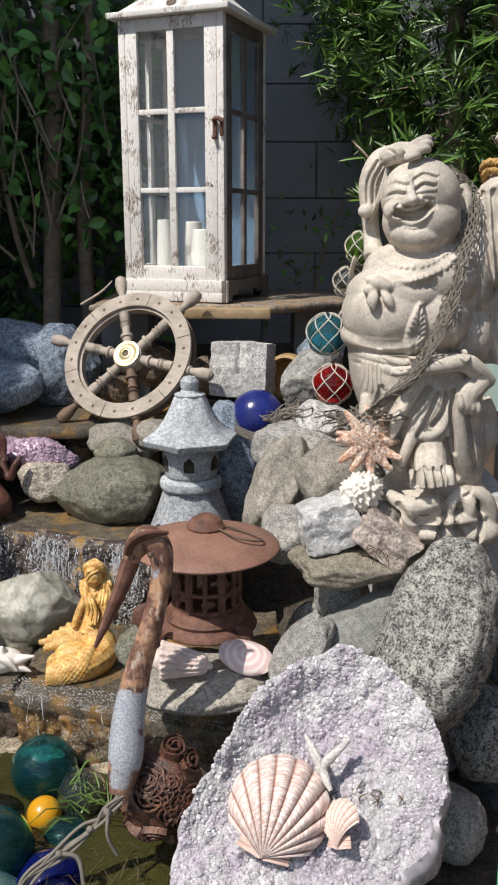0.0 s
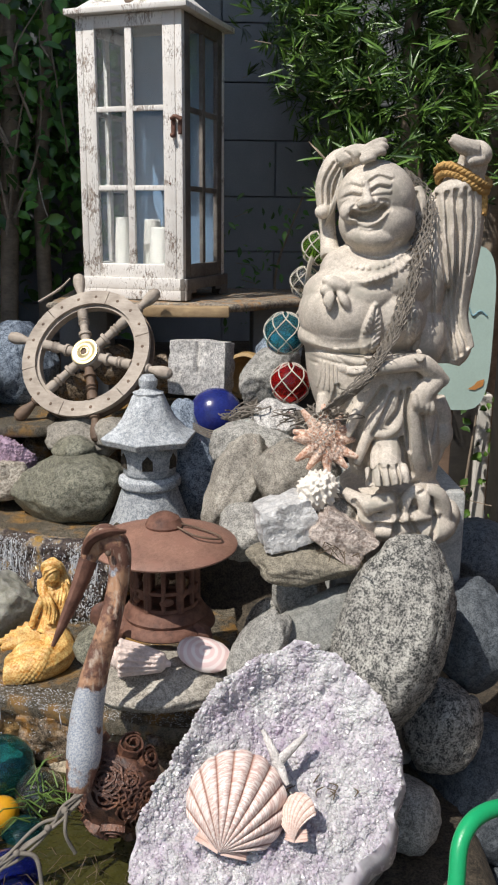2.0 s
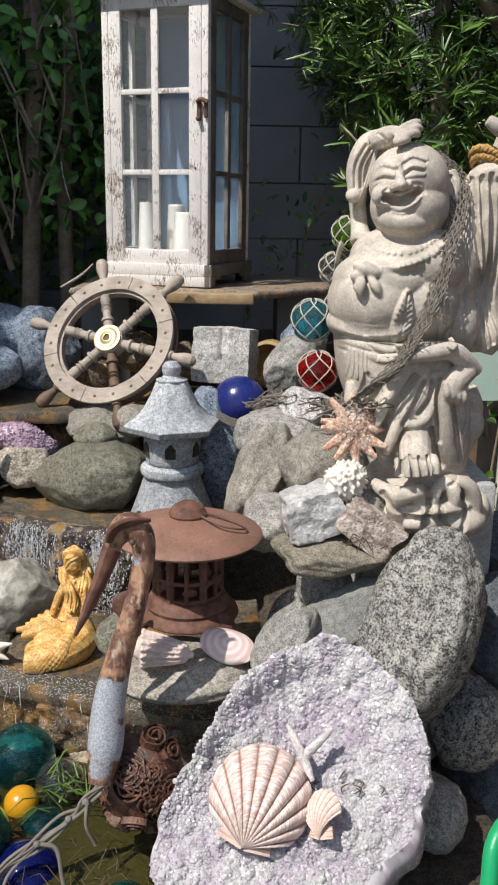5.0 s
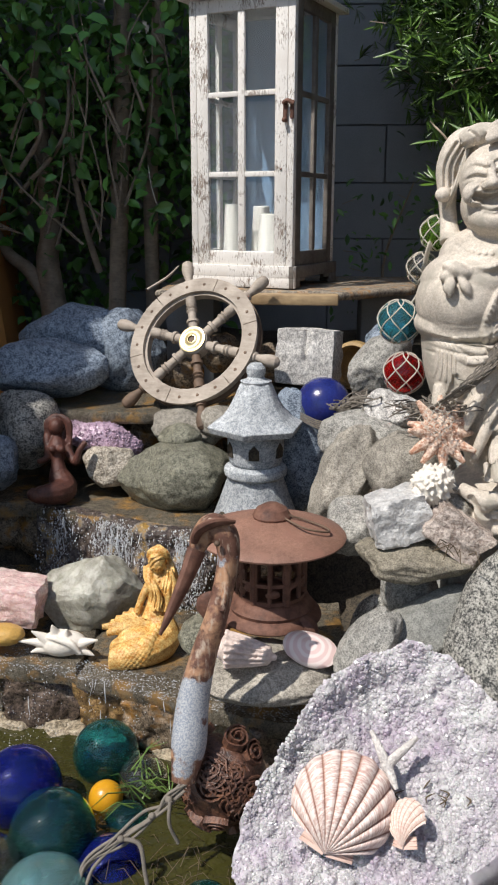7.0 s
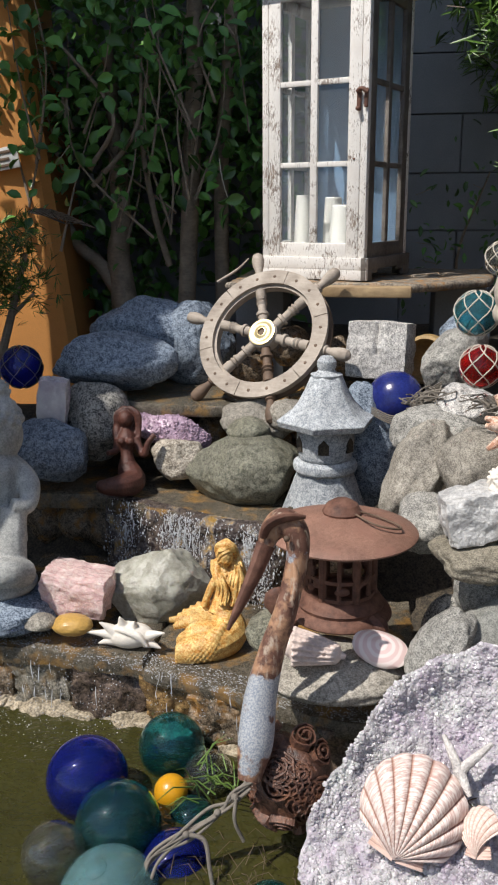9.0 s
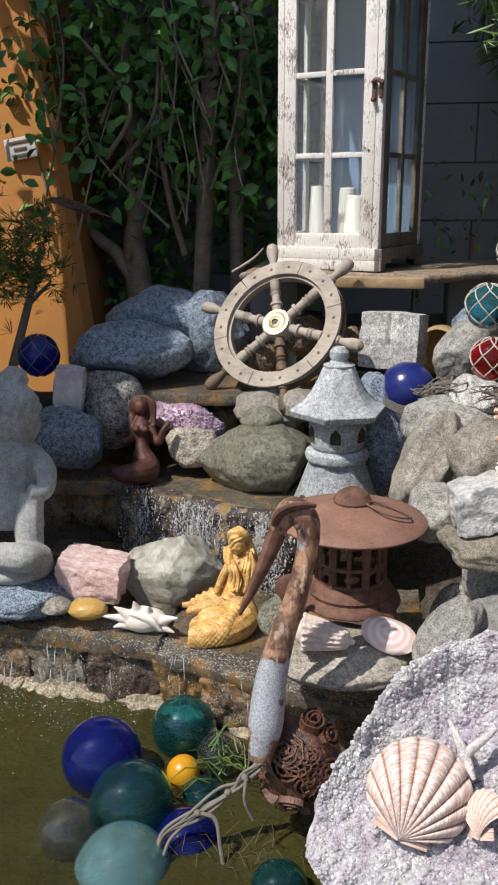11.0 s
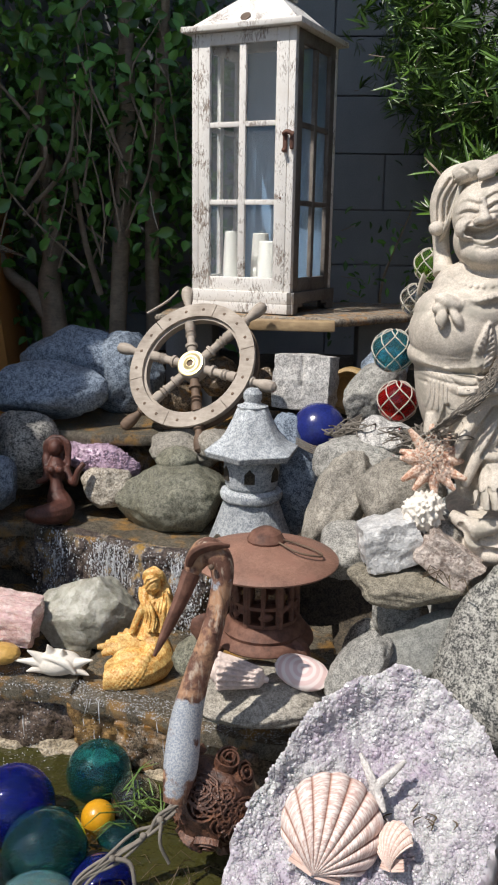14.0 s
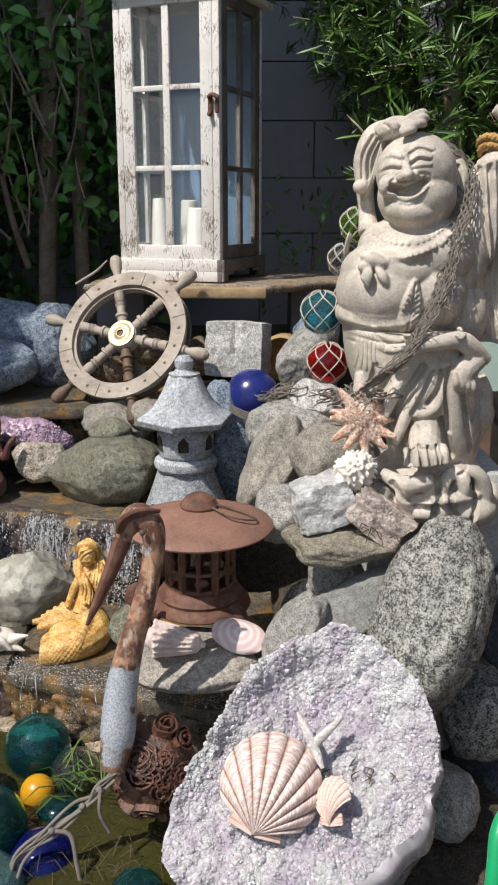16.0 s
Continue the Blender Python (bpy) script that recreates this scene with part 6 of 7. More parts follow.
for i, p in enumerate(trail):
    r = 0.035 - 0.016 * i / len(trail)
    for k in range(9):
        a = radians(-25 + 20 * k + (10 if i % 2 else 0))
        blob(p + Vector((0, -math.cos(a), math.sin(a))) * r, (0.005, 0.005, 0.005))
m1 = single("mermaid_figurine", BM, GOLD_STATUE, (0, 0, 0), "yellow-ochre painted mermaid figurine sitting on the wet ledge", "figurine")
remeshed(m1, 0.0014, 1)
relief(m1, [
    ([(-0.304, 0.740), (-0.301, 0.742), (-0.297, 0.740)], 0.0022, 0.0024),
    ([(-0.292, 0.740), (-0.289, 0.742), (-0.286, 0.740)], 0.0022, 0.0024),
    ([(-0.305, 0.745), (-0.300, 0.748), (-0.296, 0.745)], 0.0022, -0.0016),
    ([(-0.293, 0.746), (-0.288, 0.748), (-0.285, 0.745)], 0.0022, -0.0016),
    ([(-0.295, 0.743), (-0.296, 0.732)], 0.0024, -0.0026),
    ([(-0.299, 0.724), (-0.295, 0.723), (-0.291, 0.725)], 0.0020, 0.0020),
    ([(-0.310, 0.751), (-0.302, 0.764), (-0.289, 0.768)], 0.0022, 0.0030),
    ([(-0.306, 0.746), (-0.298, 0.758), (-0.287, 0.762)], 0.0018, 0.0024),
    ([(-0.284, 0.762), (-0.274, 0.751), (-0.272, 0.728), (-0.276, 0.702)], 0.0024, 0.0036),
    ([(-0.290, 0.762), (-0.281, 0.748), (-0.279, 0.722), (-0.282, 0.701)], 0.0022, 0.0032),
    ([(-0.270, 0.744), (-0.265, 0.719), (-0.269, 0.682)], 0.0022, 0.0030),
    ([(-0.305, 0.719), (-0.299, 0.704), (-0.304, 0.680)], 0.0022, 0.0034),
    ([(-0.298, 0.718), (-0.293, 0.699), (-0.296, 0.676)], 0.0022, 0.0034),
    ([(-0.289, 0.718), (-0.284, 0.700), (-0.287, 0.674)], 0.0022, 0.0034),
])
BM = bmesh.new()
blob((-0.598, 1.944, 0.914), (0.016, 0.017, 0.02))
blob((-0.604, 1.965, 0.917), (0.023, 0.02, 0.024))
limb([(-0.585, 1.965, 0.906), (-0.579, 1.957, 0.874), (-0.588, 1.945, 0.835)], [0.013, 0.013, 0.006])
limb([(-0.620, 1.960, 0.906), (-0.620, 1.941, 0.877), (-0.610, 1.928, 0.860)], [0.01, 0.01, 0.005])
limb([(-0.599, 1.949, 0.894), (-0.594, 1.933, 0.869), (-0.593, 1.925, 0.841), (-0.589, 1.915, 0.803)], [0.008, 0.021, 0.014, 0.024])
limb([(-0.615, 1.930, 0.871), (-0.618, 1.922, 0.844), (-0.631, 1.899, 0.842)], [0.009, 0.008, 0.006])
limb([(-0.574, 1.936, 0.871), (-0.551, 1.920, 0.837), (-0.539, 1.919, 0.865), (-0.525, 1.926, 0.884)], [0.009, 0.009, 0.007, 0.007])
limb([(-0.589, 1.915, 0.803), (-0.571, 1.891, 0.781), (-0.588, 1.857, 0.780), (-0.620, 1.832, 0.784), (-0.626, 1.824, 0.796)], [0.026, 0.03, 0.026, 0.018, 0.01])
head = Vector((-0.594, 1.930, 0.918))
blob(head + Vector((-0.002, 0.002, 0)), (0.003, 0.004, 0.005))
blob(head + Vector((-0.002, 0.004, 0.006)), (0.010, 0.004, 0.0025))
for k in range(6):
    for sgn in (-1, 1):
        o = Vector((sgn * 0.0035 * k, -0.002 * (k % 2), 0))
        limb([head + Vector((0, 0.024, 0.022)) + o * 0.5, head + Vector((sgn * 0.018, 0.02, 0.006)) + o * 0.6, head + Vector((sgn * 0.02, 0.018, -0.024)) + o * 0.5, head + Vector((sgn * 0.012, 0.008, -0.048 - 0.003 * k)) + o], [0.004, 0.0045, 0.0045, 0.002], 8)
for sgn in (-1, 1):
    blob((Vector((-0.590, 1.912, 0.869)) + Vector((sgn * 0.0105, 0.0, 0))), (0.0095, 0.008, 0.009))
m2 = single("mermaid_figurine", BM, RED_STATUE, (0, 0, 0), "dark red-brown mermaid figurine on the upper ledge", "figurine")
remeshed(m2, 0.0021, 1)
BM = bmesh.new()
blob((-0.780, 1.644, 0.949), (0.055, 0.055, 0.06))
blob((-0.782, 1.663, 1.020), (0.028, 0.03, 0.03))
for k in range(70):
    a, b = k * 2.4, 0.25 + 1.2 * (k / 70)
    blob(Vector((-0.780, 1.648, 0.963)) + Vector((0.052 * math.cos(a) * math.sin(b), 0.05 * math.sin(a) * math.sin(b), 0.062 * math.cos(b))), 0.0095)
for k in range(24):
    a, b = k * 2.4, 0.1 + 1.4 * (k / 24)
    blob(Vector((-0.782, 1.665, 1.026)) + Vector((0.027 * math.cos(a) * math.sin(b), 0.027 * math.sin(a) * math.sin(b), 0.03 * math.cos(b))), 0.007)
limb([(-0.783, 1.644, 0.913), (-0.782, 1.635, 0.880), (-0.779, 1.615, 0.803), (-0.777, 1.597, 0.736)], [0.035, 0.07, 0.06, 0.065])
limb([(-0.729, 1.632, 0.877), (-0.701, 1.609, 0.856), (-0.693, 1.571, 0.828), (-0.715, 1.549, 0.834)], [0.024, 0.022, 0.018, 0.015])
limb([(-0.718, 1.566, 0.822), (-0.717, 1.542, 0.773), (-0.706, 1.517, 0.713)], [0.026, 0.03, 0.026])
limb([(-0.767, 1.489, 0.722), (-0.705, 1.478, 0.724), (-0.679, 1.520, 0.708)], [0.025, 0.03, 0.025])
blob((-0.749, 1.542, 0.676), (0.075, 0.07, 0.03))
m3 = single("seated_statue", BM, CAST_SHADED, (0, 0, 0), "grey stone seated statue with beaded hair, in shade", "statue")
remeshed(m3, 0.0035, 2)
boulder("flat_stone", (-0.747, 1.529, 0.627), (0.11, 0.1, 0.035), 301, GRANITE_BLUE_SHADE, "flat grey stone under the seated statue", cuts=3)

# ---- crystals and pebbles on the ledges ----
def chunk(name, loc, size, seed, material, label, rot=(0, 0, 0), cuts=14):
    if name in ("rose_quartz", "quartz_point"):
        bm = block_bm(size, seed, 0.09)
    else:
        bm = rock_bm(size, seed, cuts=cuts, rough=0.05 if cuts > 5 else 0.03, sub=5, freq=4)
    ob = single(name, bm, material, loc, label, "mineral", "mineral specimens", rot=rot)
    if name == "amethyst_chunk":
        rnd = random.Random(seed)
        pv, pf = [], []
        faces = [f for f in ob.data.polygons if f.normal.y < 0.3]
        for _ in range(800):
            f = rnd.choice(faces)
            z = f.normal.normalized()
            q = z.to_track_quat("Z", "X") @ Euler((rnd.gauss(0, 0.45), rnd.gauss(0, 0.45), rnd.random() * 6)).to_quaternion()
            r, n0 = rnd.uniform(0.0014, 0.0032), len(pv)
            for w, hh in ((1, -0.5), (0.9, 0.6)):
                pv += [tuple(f.center + q @ Vector((r * w * math.cos(k * 1.047), r * w * math.sin(k * 1.047), r * hh))) for k in range(6)]
            pv.append(tuple(f.center + q @ Vector((0, 0, r * 1.5))))
            for k in range(6):
                k2 = (k + 1) % 6
                pf += [(n0 + k, n0 + k2, n0 + 6 + k2, n0 + 6 + k), (n0 + 6 + k, n0 + 6 + k2, n0 + 12)]
        me = bpy.data.meshes.new("crystal_crust")
        me.from_pydata(pv, [], pf)
        me.materials.append(AMETHYST)
        crust = new("crystal_crust", me)
        crust.parent = ob
        tagged(crust, "crust of small purple crystal points", kind="stuff")
    return sharp(ob, 24)


chunk("rose_quartz", (-0.594, 1.561, 0.661), (0.064, 0.045, 0.041), 7, PINK_QUARTZ, "rough pink rose quartz block on the wet ledge", (0, 8, 0), 5)
chunk("milky_quartz", (-0.442, 1.640, 0.637), (0.105, 0.07, 0.082), 15, MILK_QUARTZ, "large milky greenish quartz rock below the waterfall", (0, 0, 20), 18)
chunk("amethyst_chunk", (-0.510, 2.037, 0.862), (0.095, 0.045, 0.045), 25, AMETHYST, "purple amethyst chunk behind the red figurine", (0, 14, 0), 30)
chunk("amethyst_chunk", (-0.577, 2.064, 0.882), (0.035, 0.035, 0.035), 26, AMETHYST, "small purple amethyst chunk beside the larger one", cuts=16)
chunk("quartz_point", (-0.776, 1.959, 0.947), (0.034, 0.03, 0.056), 27, CRYSTAL, "pale lilac quartz block in shade", (0, 6, 10), 8)
chunk("pebble", (-0.643, 1.472, 0.630), (0.03, 0.025, 0.014), 28, GRANITE_WARM, "tan flat pebble on the ledge", cuts=2)
chunk("pebble", (-0.578, 1.471, 0.629), (0.036, 0.026, 0.018), 29, YELLOW_STONE, "orange-yellow wet pebble on the ledge", cuts=2)

# spider conch
BM = bmesh.new()
cc = Vector((-0.465, 1.473, 0.614))
blob(cc, (0.044, 0.026, 0.024), (0, -6, 0))
blob(cc + Vector((-0.004, -0.002, 0.012)), (0.028, 0.02, 0.016))
for dx, dz, ex, ez in ((-0.03, 0.002, -0.082, 0.008), (-0.03, 0.010, -0.056, 0.03), (-0.012, 0.02, -0.016, 0.044), (0.008, 0.018, 0.012, 0.036), (0.035, 0.004, 0.07, 0.016), (-0.03, -0.008, -0.06, -0.014), (0.03, -0.008, 0.062, -0.016)):
    limb([cc + Vector((dx, -0.006, dz)), cc + Vector(((dx + ex) / 2, -0.010, (dz + ez) / 2 + 0.001)), cc + Vector((ex, -0.014, ez))], [0.012, 0.0065, 0.0014], 10)
for k in range(3):
    limb([cc + Vector((-0.030 + 0.012 * k, -0.010, 0.016)), cc + Vector((-0.004 + 0.012 * k, -0.021, 0.018 - 0.003 * k)), cc + Vector((0.026 + 0.006 * k, -0.022, 0.002 - 0.006 * k))], [0.003, 0.0055, 0.003], 8)
cs = single("spider_conch", BM, SHELL_WHITE, (0, 0, 0), "white spiny conch shell on the wet ledge", "shell", "seashells")
remeshed(cs, 0.0017, 1)
# white spiny murex below the starfish
BM = bmesh.new()
cc = Vector((0.176, 1.308, 0.993))
blob(cc, (0.030, 0.026, 0.031), (0, 25, 0))
rnd = random.Random(41)
for k in range(110):
    n = Vector((rnd.gauss(0, 1), rnd.gauss(-0.6, 0.8), rnd.gauss(0, 1))).normalized()
    p = cc + Vector((n.x * 0.027, n.y * 0.023, n.z * 0.028))
    limb([p, p + n * 0.004 + Vector((0, 0, 0.002)), p + n * rnd.uniform(0.005, 0.010)], [0.0040, 0.0032, 0.0014], 7)
mx = single("murex_shell", BM, SHELL_WHITE, (0, 0, 0), "white frilled murex shell perched on the rocks", "shell", "seashells")
remeshed(mx, 0.0016, 0)
boulder("boulder", (0.184, 1.349, 0.939), (0.06, 0.05, 0.035), 302, GRANITE_WARM, "brown cobble wedged under the shell")
# ribbed whelk and abalone under the iron lantern
BM = bmesh.new()
cc = Vector((-0.105, 1.237, 0.738))
for k in range(9):
    f = k / 8
    r = 0.03 * (1 - 0.5 * f)
    blob(cc + Vector((-0.03 + 0.066 * f, 0.002, 0.003 - 0.008 * f)), (0.0052, r, r * 0.95))
limb([cc + Vector((-0.03, 0, 0.003)), cc + Vector((0.036, 0, -0.005))], [0.027, 0.010], 12)
for k in range(16):
    a = 2 * math.pi * k / 16
    e = Vector((0, math.cos(a), math.sin(a)))
    limb([cc + Vector((-0.03, 0, 0.003)) + e * 0.0275, cc + Vector((0.0, 0, 0)) + e * 0.0225, cc + Vector((0.034, 0, -0.005)) + e * 0.0145], [0.0024, 0.0022, 0.0018], 7)
    blob(cc + Vector((-0.03, 0, 0.003)) + e * 0.028, (0.004, 0.0028, 0.0028))
for k in range(5):
    blob(cc + Vector((-0.034 - 0.005 * k, 0, 0.003)), (0.004, 0.022 - 0.004 * k, 0.022 - 0.004 * k))
limb([cc + Vector((0.034, 0, -0.005)), cc + Vector((0.048, -0.003, -0.008))], [0.009, 0.004], 9)
wh = single("whelk_shell", BM, plain("whelk_shell_pink", (0.66, 0.54, 0.48), 0.55, 0, 0.3, 90, 0.4, 200), (0, 0, 0), "ribbed pinkish whelk shell on the flat stone", "shell", "seashells")
remeshed(wh, 0.0016, 1)
sh = thing("abalone_shell", (-0.005, 1.275, 0.726), "flat pink and white shell half under the lantern", "shell", "seashells", rot=(34, 14, -12))
bm = bmesh.new()
N = 40
rings = []
for j in range(9):
    v = j / 8
    rings.append([bm.verts.new((0.045 * v * math.cos(a) - 0.014 * (1 - v), 0.031 * v * math.sin(a) * (1 + 0.08 * math.sin(2 * a + 1)), 0.015 * (1 - v * v) + 0.0012 * math.sin(v * 45))) for a in (2 * math.pi * k / N for k in range(N))])
low = [bm.verts.new((0.043 * math.cos(a), 0.029 * math.sin(a), -0.005)) for a in (2 * math.pi * k / N for k in range(N))]
for p, q in zip(rings, rings[1:] + [low]):
    for k in range(N):
        bm.faces.new((p[k], p[(k + 1) % N], q[(k + 1) % N], q[k]))
bm.faces.new(low[::-1])
BANDED = plain("banded_pink_shell", (0.74, 0.57, 0.53), 0.3, 0, 0.16, 30, 0.3, 120)
nt = BANDED.node_tree
bs = nt.nodes["Principled BSDF"]
wave = add(nt, "ShaderNodeTexWave", Scale=26.0, Distortion=2.5, Detail=2.0)
wave.wave_type, wave.rings_direction = "RINGS", "Z"
nt.links.new(coords(nt), wave.inputs["Vector"])
nt.links.new(mix(nt, ramp(nt, wave.outputs["Fac"], [(0.35, (0, 0, 0)), (0.75, (1, 1, 1))]), (0.7, 0.52, 0.49), (0.8, 0.69, 0.65)), bs.inputs["Base Color"])
part("valve", bm, BANDED, sh)
boulder("boulder", (-0.187, 1.342, 0.705), (0.035, 0.04, 0.04), 303, GREEN_STONE, "round grey-green cobble beside the iron lantern")
bm = rock_bm((0.018, 0.01, 0.026), 304, sub=3)
single("iron_scrap", bm, RUST, (-0.172, 1.308, 0.778), "rusted leaf-shaped iron scrap", "iron scrap")

# ---- falling water ----
bm = bmesh.new()
rnd = random.Random(51)


def drip(x, y, z0, z1, r):
    k = rnd.uniform(-0.004, 0.004)
    tube(bm, [(x, y, z0), (x + k * 0.3, y - 0.004, (z0 * 2 + z1) / 3), (x + k, y - 0.007, (z0 + 2 * z1) / 3), (x + k * 1.5, y - 0.008, z1)], [r * 0.5, r, r * rnd.uniform(0.6, 1.4), r * 0.3], 5)


for k in range(20):
    x = rnd.uniform(-0.60, -0.2) if rnd.random() < 0.45 else rnd.choice((-0.56, -0.52, -0.42, -0.36, -0.27)) + rnd.gauss(0, 0.018)
    y = 1.885 - 0.15 * sstep(-0.68, -0.25, x) + rnd.uniform(-0.03, 0.012)
    z0 = rnd.uniform(0.62, 0.745)
    drip(x, y - 0.008, z0, z0 - rnd.uniform(0.006, 0.03), rnd.uniform(0.0005, 0.0014))
fv, ff = [], []
OCT = ((1, 0, 0), (-1, 0, 0), (0, 1, 0), (0, -1, 0), (0, 0, 1), (0, 0, -1))
OCF = ((0, 2, 4), (2, 1, 4), (1, 3, 4), (3, 0, 4), (2, 0, 5), (1, 2, 5), (3, 1, 5), (0, 3, 5))


def drop(x, y, z, r, tall):
    i = len(fv)
    for ox, oy, oz in OCT:
        fv.append((x + ox * r, y + oy * r, z + oz * r * tall))
    ff.extend([tuple(i + q for q in f) for f in OCF])


STREAMS = (-0.563, -0.457, -0.425, -0.397, -0.273, -0.241)
for k in range(3600):
    x = rnd.choice(STREAMS) + rnd.gauss(0, 0.010) if rnd.random() < 0.7 else rnd.uniform(-0.62, -0.2)
    f = rnd.random()
    y = 1.885 - 0.15 * sstep(-0.68, -0.25, x) - 0.025 - 0.06 * f + rnd.gauss(0, 0.008)
    drop(x, y, 0.747 - 0.15 * f ** 1.2 + rnd.gauss(0, 0.006), rnd.uniform(0.0006, 0.0015) * (1.9 if rnd.random() < 0.08 else 1), rnd.uniform(0.7, 2.6))
for c in STREAMS:
    for k in range(11):
        x = c + rnd.gauss(0, 0.013)
        y = 1.885 - 0.15 * sstep(-0.68, -0.25, x) - 0.022 - rnd.uniform(0, 0.035)
        z0 = 0.748 - rnd.uniform(0, 0.06)
        drip(x, y, z0, z0 - rnd.uniform(0.012, 0.05), rnd.uniform(0.0005, 0.0015))
for k in range(700):
    x = rnd.choice((-0.76, -0.7, -0.64, -0.57, -0.5, -0.38, -0.3, -0.2)) + rnd.gauss(0, 0.02)
    f = rnd.random()
    y = 1.47 - 0.17 * sstep(-0.75, 0.05, x) - 0.02 - 0.02 * f + rnd.gauss(0, 0.006)
    drop(x, y, 0.592 - 0.13 * f + rnd.gauss(0, 0.004), rnd.uniform(0.0005, 0.0013), rnd.uniform(0.7, 1.8))
for k in range(170):
    x = rnd.choice((-0.80, -0.72, -0.64, -0.55)) + rnd.gauss(0, 0.05)
    drop(x, ledge_edge(x) - 0.03 - abs(rnd.gauss(0, 0.05)), 0.461, rnd.uniform(0.0007, 0.0018), 0.35)
# White drops along the ledge edge stand in for sun glints.
for k in range(2600):
    x = rnd.uniform(-0.75, -0.02)
    y = 1.475 - 0.18 * sstep(-0.75, 0.05, x) + rnd.uniform(-0.02, 0.05)
    drop(x, y, 0.588 + rnd.uniform(0, 0.0015), rnd.uniform(0.0006, 0.0015), 0.6)
def cascade(name, x0, x1, edge, z0, fall, out, seed, label):
    """A lumpy sheet of running water that clings to the stones below a ledge."""
    nx, nv = int((x1 - x0) / 0.0022), 60
    verts, faces = [], []
    for i in range(nx + 1):
        x = x0 + (x1 - x0) * i / nx
        taper = min(1, i / 14, (nx - i) / 14)
        for j in range(nv + 1):
            v = j / nv
            lump = noise.fractal(Vector((x * 16, v * 2.2, seed)), 1.0, 2.0, 3)
            streak = noise.noise(Vector((x * 95, v * 3.2, seed + 4))) + 0.5 * noise.noise(Vector((x * 230, v * 9, seed + 8))) + 0.6 * noise.noise(Vector((x * 120, v * 26, seed + 2)))
            back = 0.03 * max(0, 1 - v / 0.12)
            y = edge(x) + back - out * v ** 0.8 * taper - 0.022 * lump * min(1, v * 5) - 0.0045 * streak * min(1, v * 8)
            verts.append((x, y, z0 - fall * max(0, v - 0.06) - 0.004 * (1 - taper) - 0.0015 * abs(streak) * (v < 0.1)))
    for i in range(nx):
        for j in range(nv):
            a = i * (nv + 1) + j
            faces.append((a, a + 1, a + nv + 2, a + nv + 1))
    me = bpy.data.meshes.new(name)
    me.from_pydata(verts, [], faces)
    me.materials.append(CASCADE)
    me.polygons.foreach_set("use_smooth", [True] * len(faces))
    return tagged(new(name, me), label, "waterfall", kind="stuff")


cascade("cascade", -0.635, -0.19, lambda x: 1.878 - 0.15 * sstep(-0.68, -0.25, x), 0.7465, 0.165, 0.045, 3, "glittering water running over brown stones below the upper ledge")
me = bpy.data.meshes.new("spray")
me.from_pydata(fv, [], ff)
me.materials.append(FALL)
me.polygons.foreach_set("use_smooth", [True] * len(me.polygons))
tagged(new("spray", me), "bright water drops and spray on the wet ledges, some standing in for sun glints", "spray", kind="stuff")
for k in range(22):
    x = rnd.choice((-0.76, -0.67, -0.63, -0.52, -0.38, -0.24)) + rnd.gauss(0, 0.014)
    y = ledge_edge(x) - rnd.uniform(0.002, 0.016)
    z0 = rnd.uniform(0.5, 0.588)
    drip(x, y, z0, z0 - rnd.uniform(0.008, 0.04), rnd.uniform(0.0004, 0.0012))
single("waterfall", bm, FALL, (0, 0, 0), "thin bright strands of falling water over the ledges", "waterfall", kind="stuff")
FOAM = stone("pale_wet_crust", (0.16, 0.13, 0.085), (0.52, 0.44, 0.32), 120, 26, (0.1, 0.6), 1.0)
for i in range(19):
    x = -0.88 + 0.047 * i + rnd.uniform(-0.01, 0.01)
    y = ledge_edge(x) + 0.012
    boulder("crust_stone", (x, y + rnd.uniform(0, 0.025), 0.452), (rnd.uniform(0.032, 0.055), 0.036, rnd.uniform(0.014, 0.03)), 330 + i, FOAM, "pale crusted stone at the waterline", group="waterline stones", cuts=7, sub=4, rough=0.2)

# ---- twigs, grass, straw ----
def grass_patch(name, c, n, spread, length, radius, material, label, seed, up=0.6):
    rnd = random.Random(seed)
    bm = bmesh.new()
    for _ in range(n):
        p = Vector(c) + Vector((rnd.gauss(0, spread[0]), rnd.gauss(0, spread[1]), rnd.gauss(0, spread[2])))
        d = Vector((rnd.gauss(0, 1), rnd.gauss(0, 1), abs(rnd.gauss(up, 0.4)))).normalized() * length * rnd.uniform(0.5, 1.2)
        tube(bm, [p, p + d * 0.5 + Vector((0, 0, 0.01)), p + d + Vector((0, 0, -0.01))], [radius, radius * 0.8, radius * 0.2], 4)
    return single(name, bm, material, (0, 0, 0), label, "grass", kind="stuff")


GRASS = plain("grass_blade", (0.12, 0.2, 0.04), 0.5, 0, 0.3)
STRAW = plain("dry_straw", (0.1, 0.07, 0.038), 0.8, 0, 0.4)
grass_patch("grass_tuft", (-0.268, 1.220, 0.500), 26, (0.025, 0.02, 0.02), 0.07, 0.0014, GRASS, "thin green grass blades between the floats", 3)
grass_patch("straw", (-0.193, 1.076, 0.466), 44, (0.05, 0.03, 0.006), 0.045, 0.0007, STRAW, "dry straw and pine needles at the pond edge", 4, 0.1)
grass_patch("twigs", (0.199, 1.230, 0.912), 7, (0.02, 0.01, 0.01), 0.05, 0.001, STRAW, "thin dry twigs on the flat stone", 6, 0.3)
bm = bmesh.new()
soft_tube(bm, [(0.206, 1.520, 1.503), (0.189, 1.520, 1.521), (0.179, 1.530, 1.532), (0.172, 1.530, 1.539)], [0.002, 0.0018, 0.0014, 0.0008], 6)
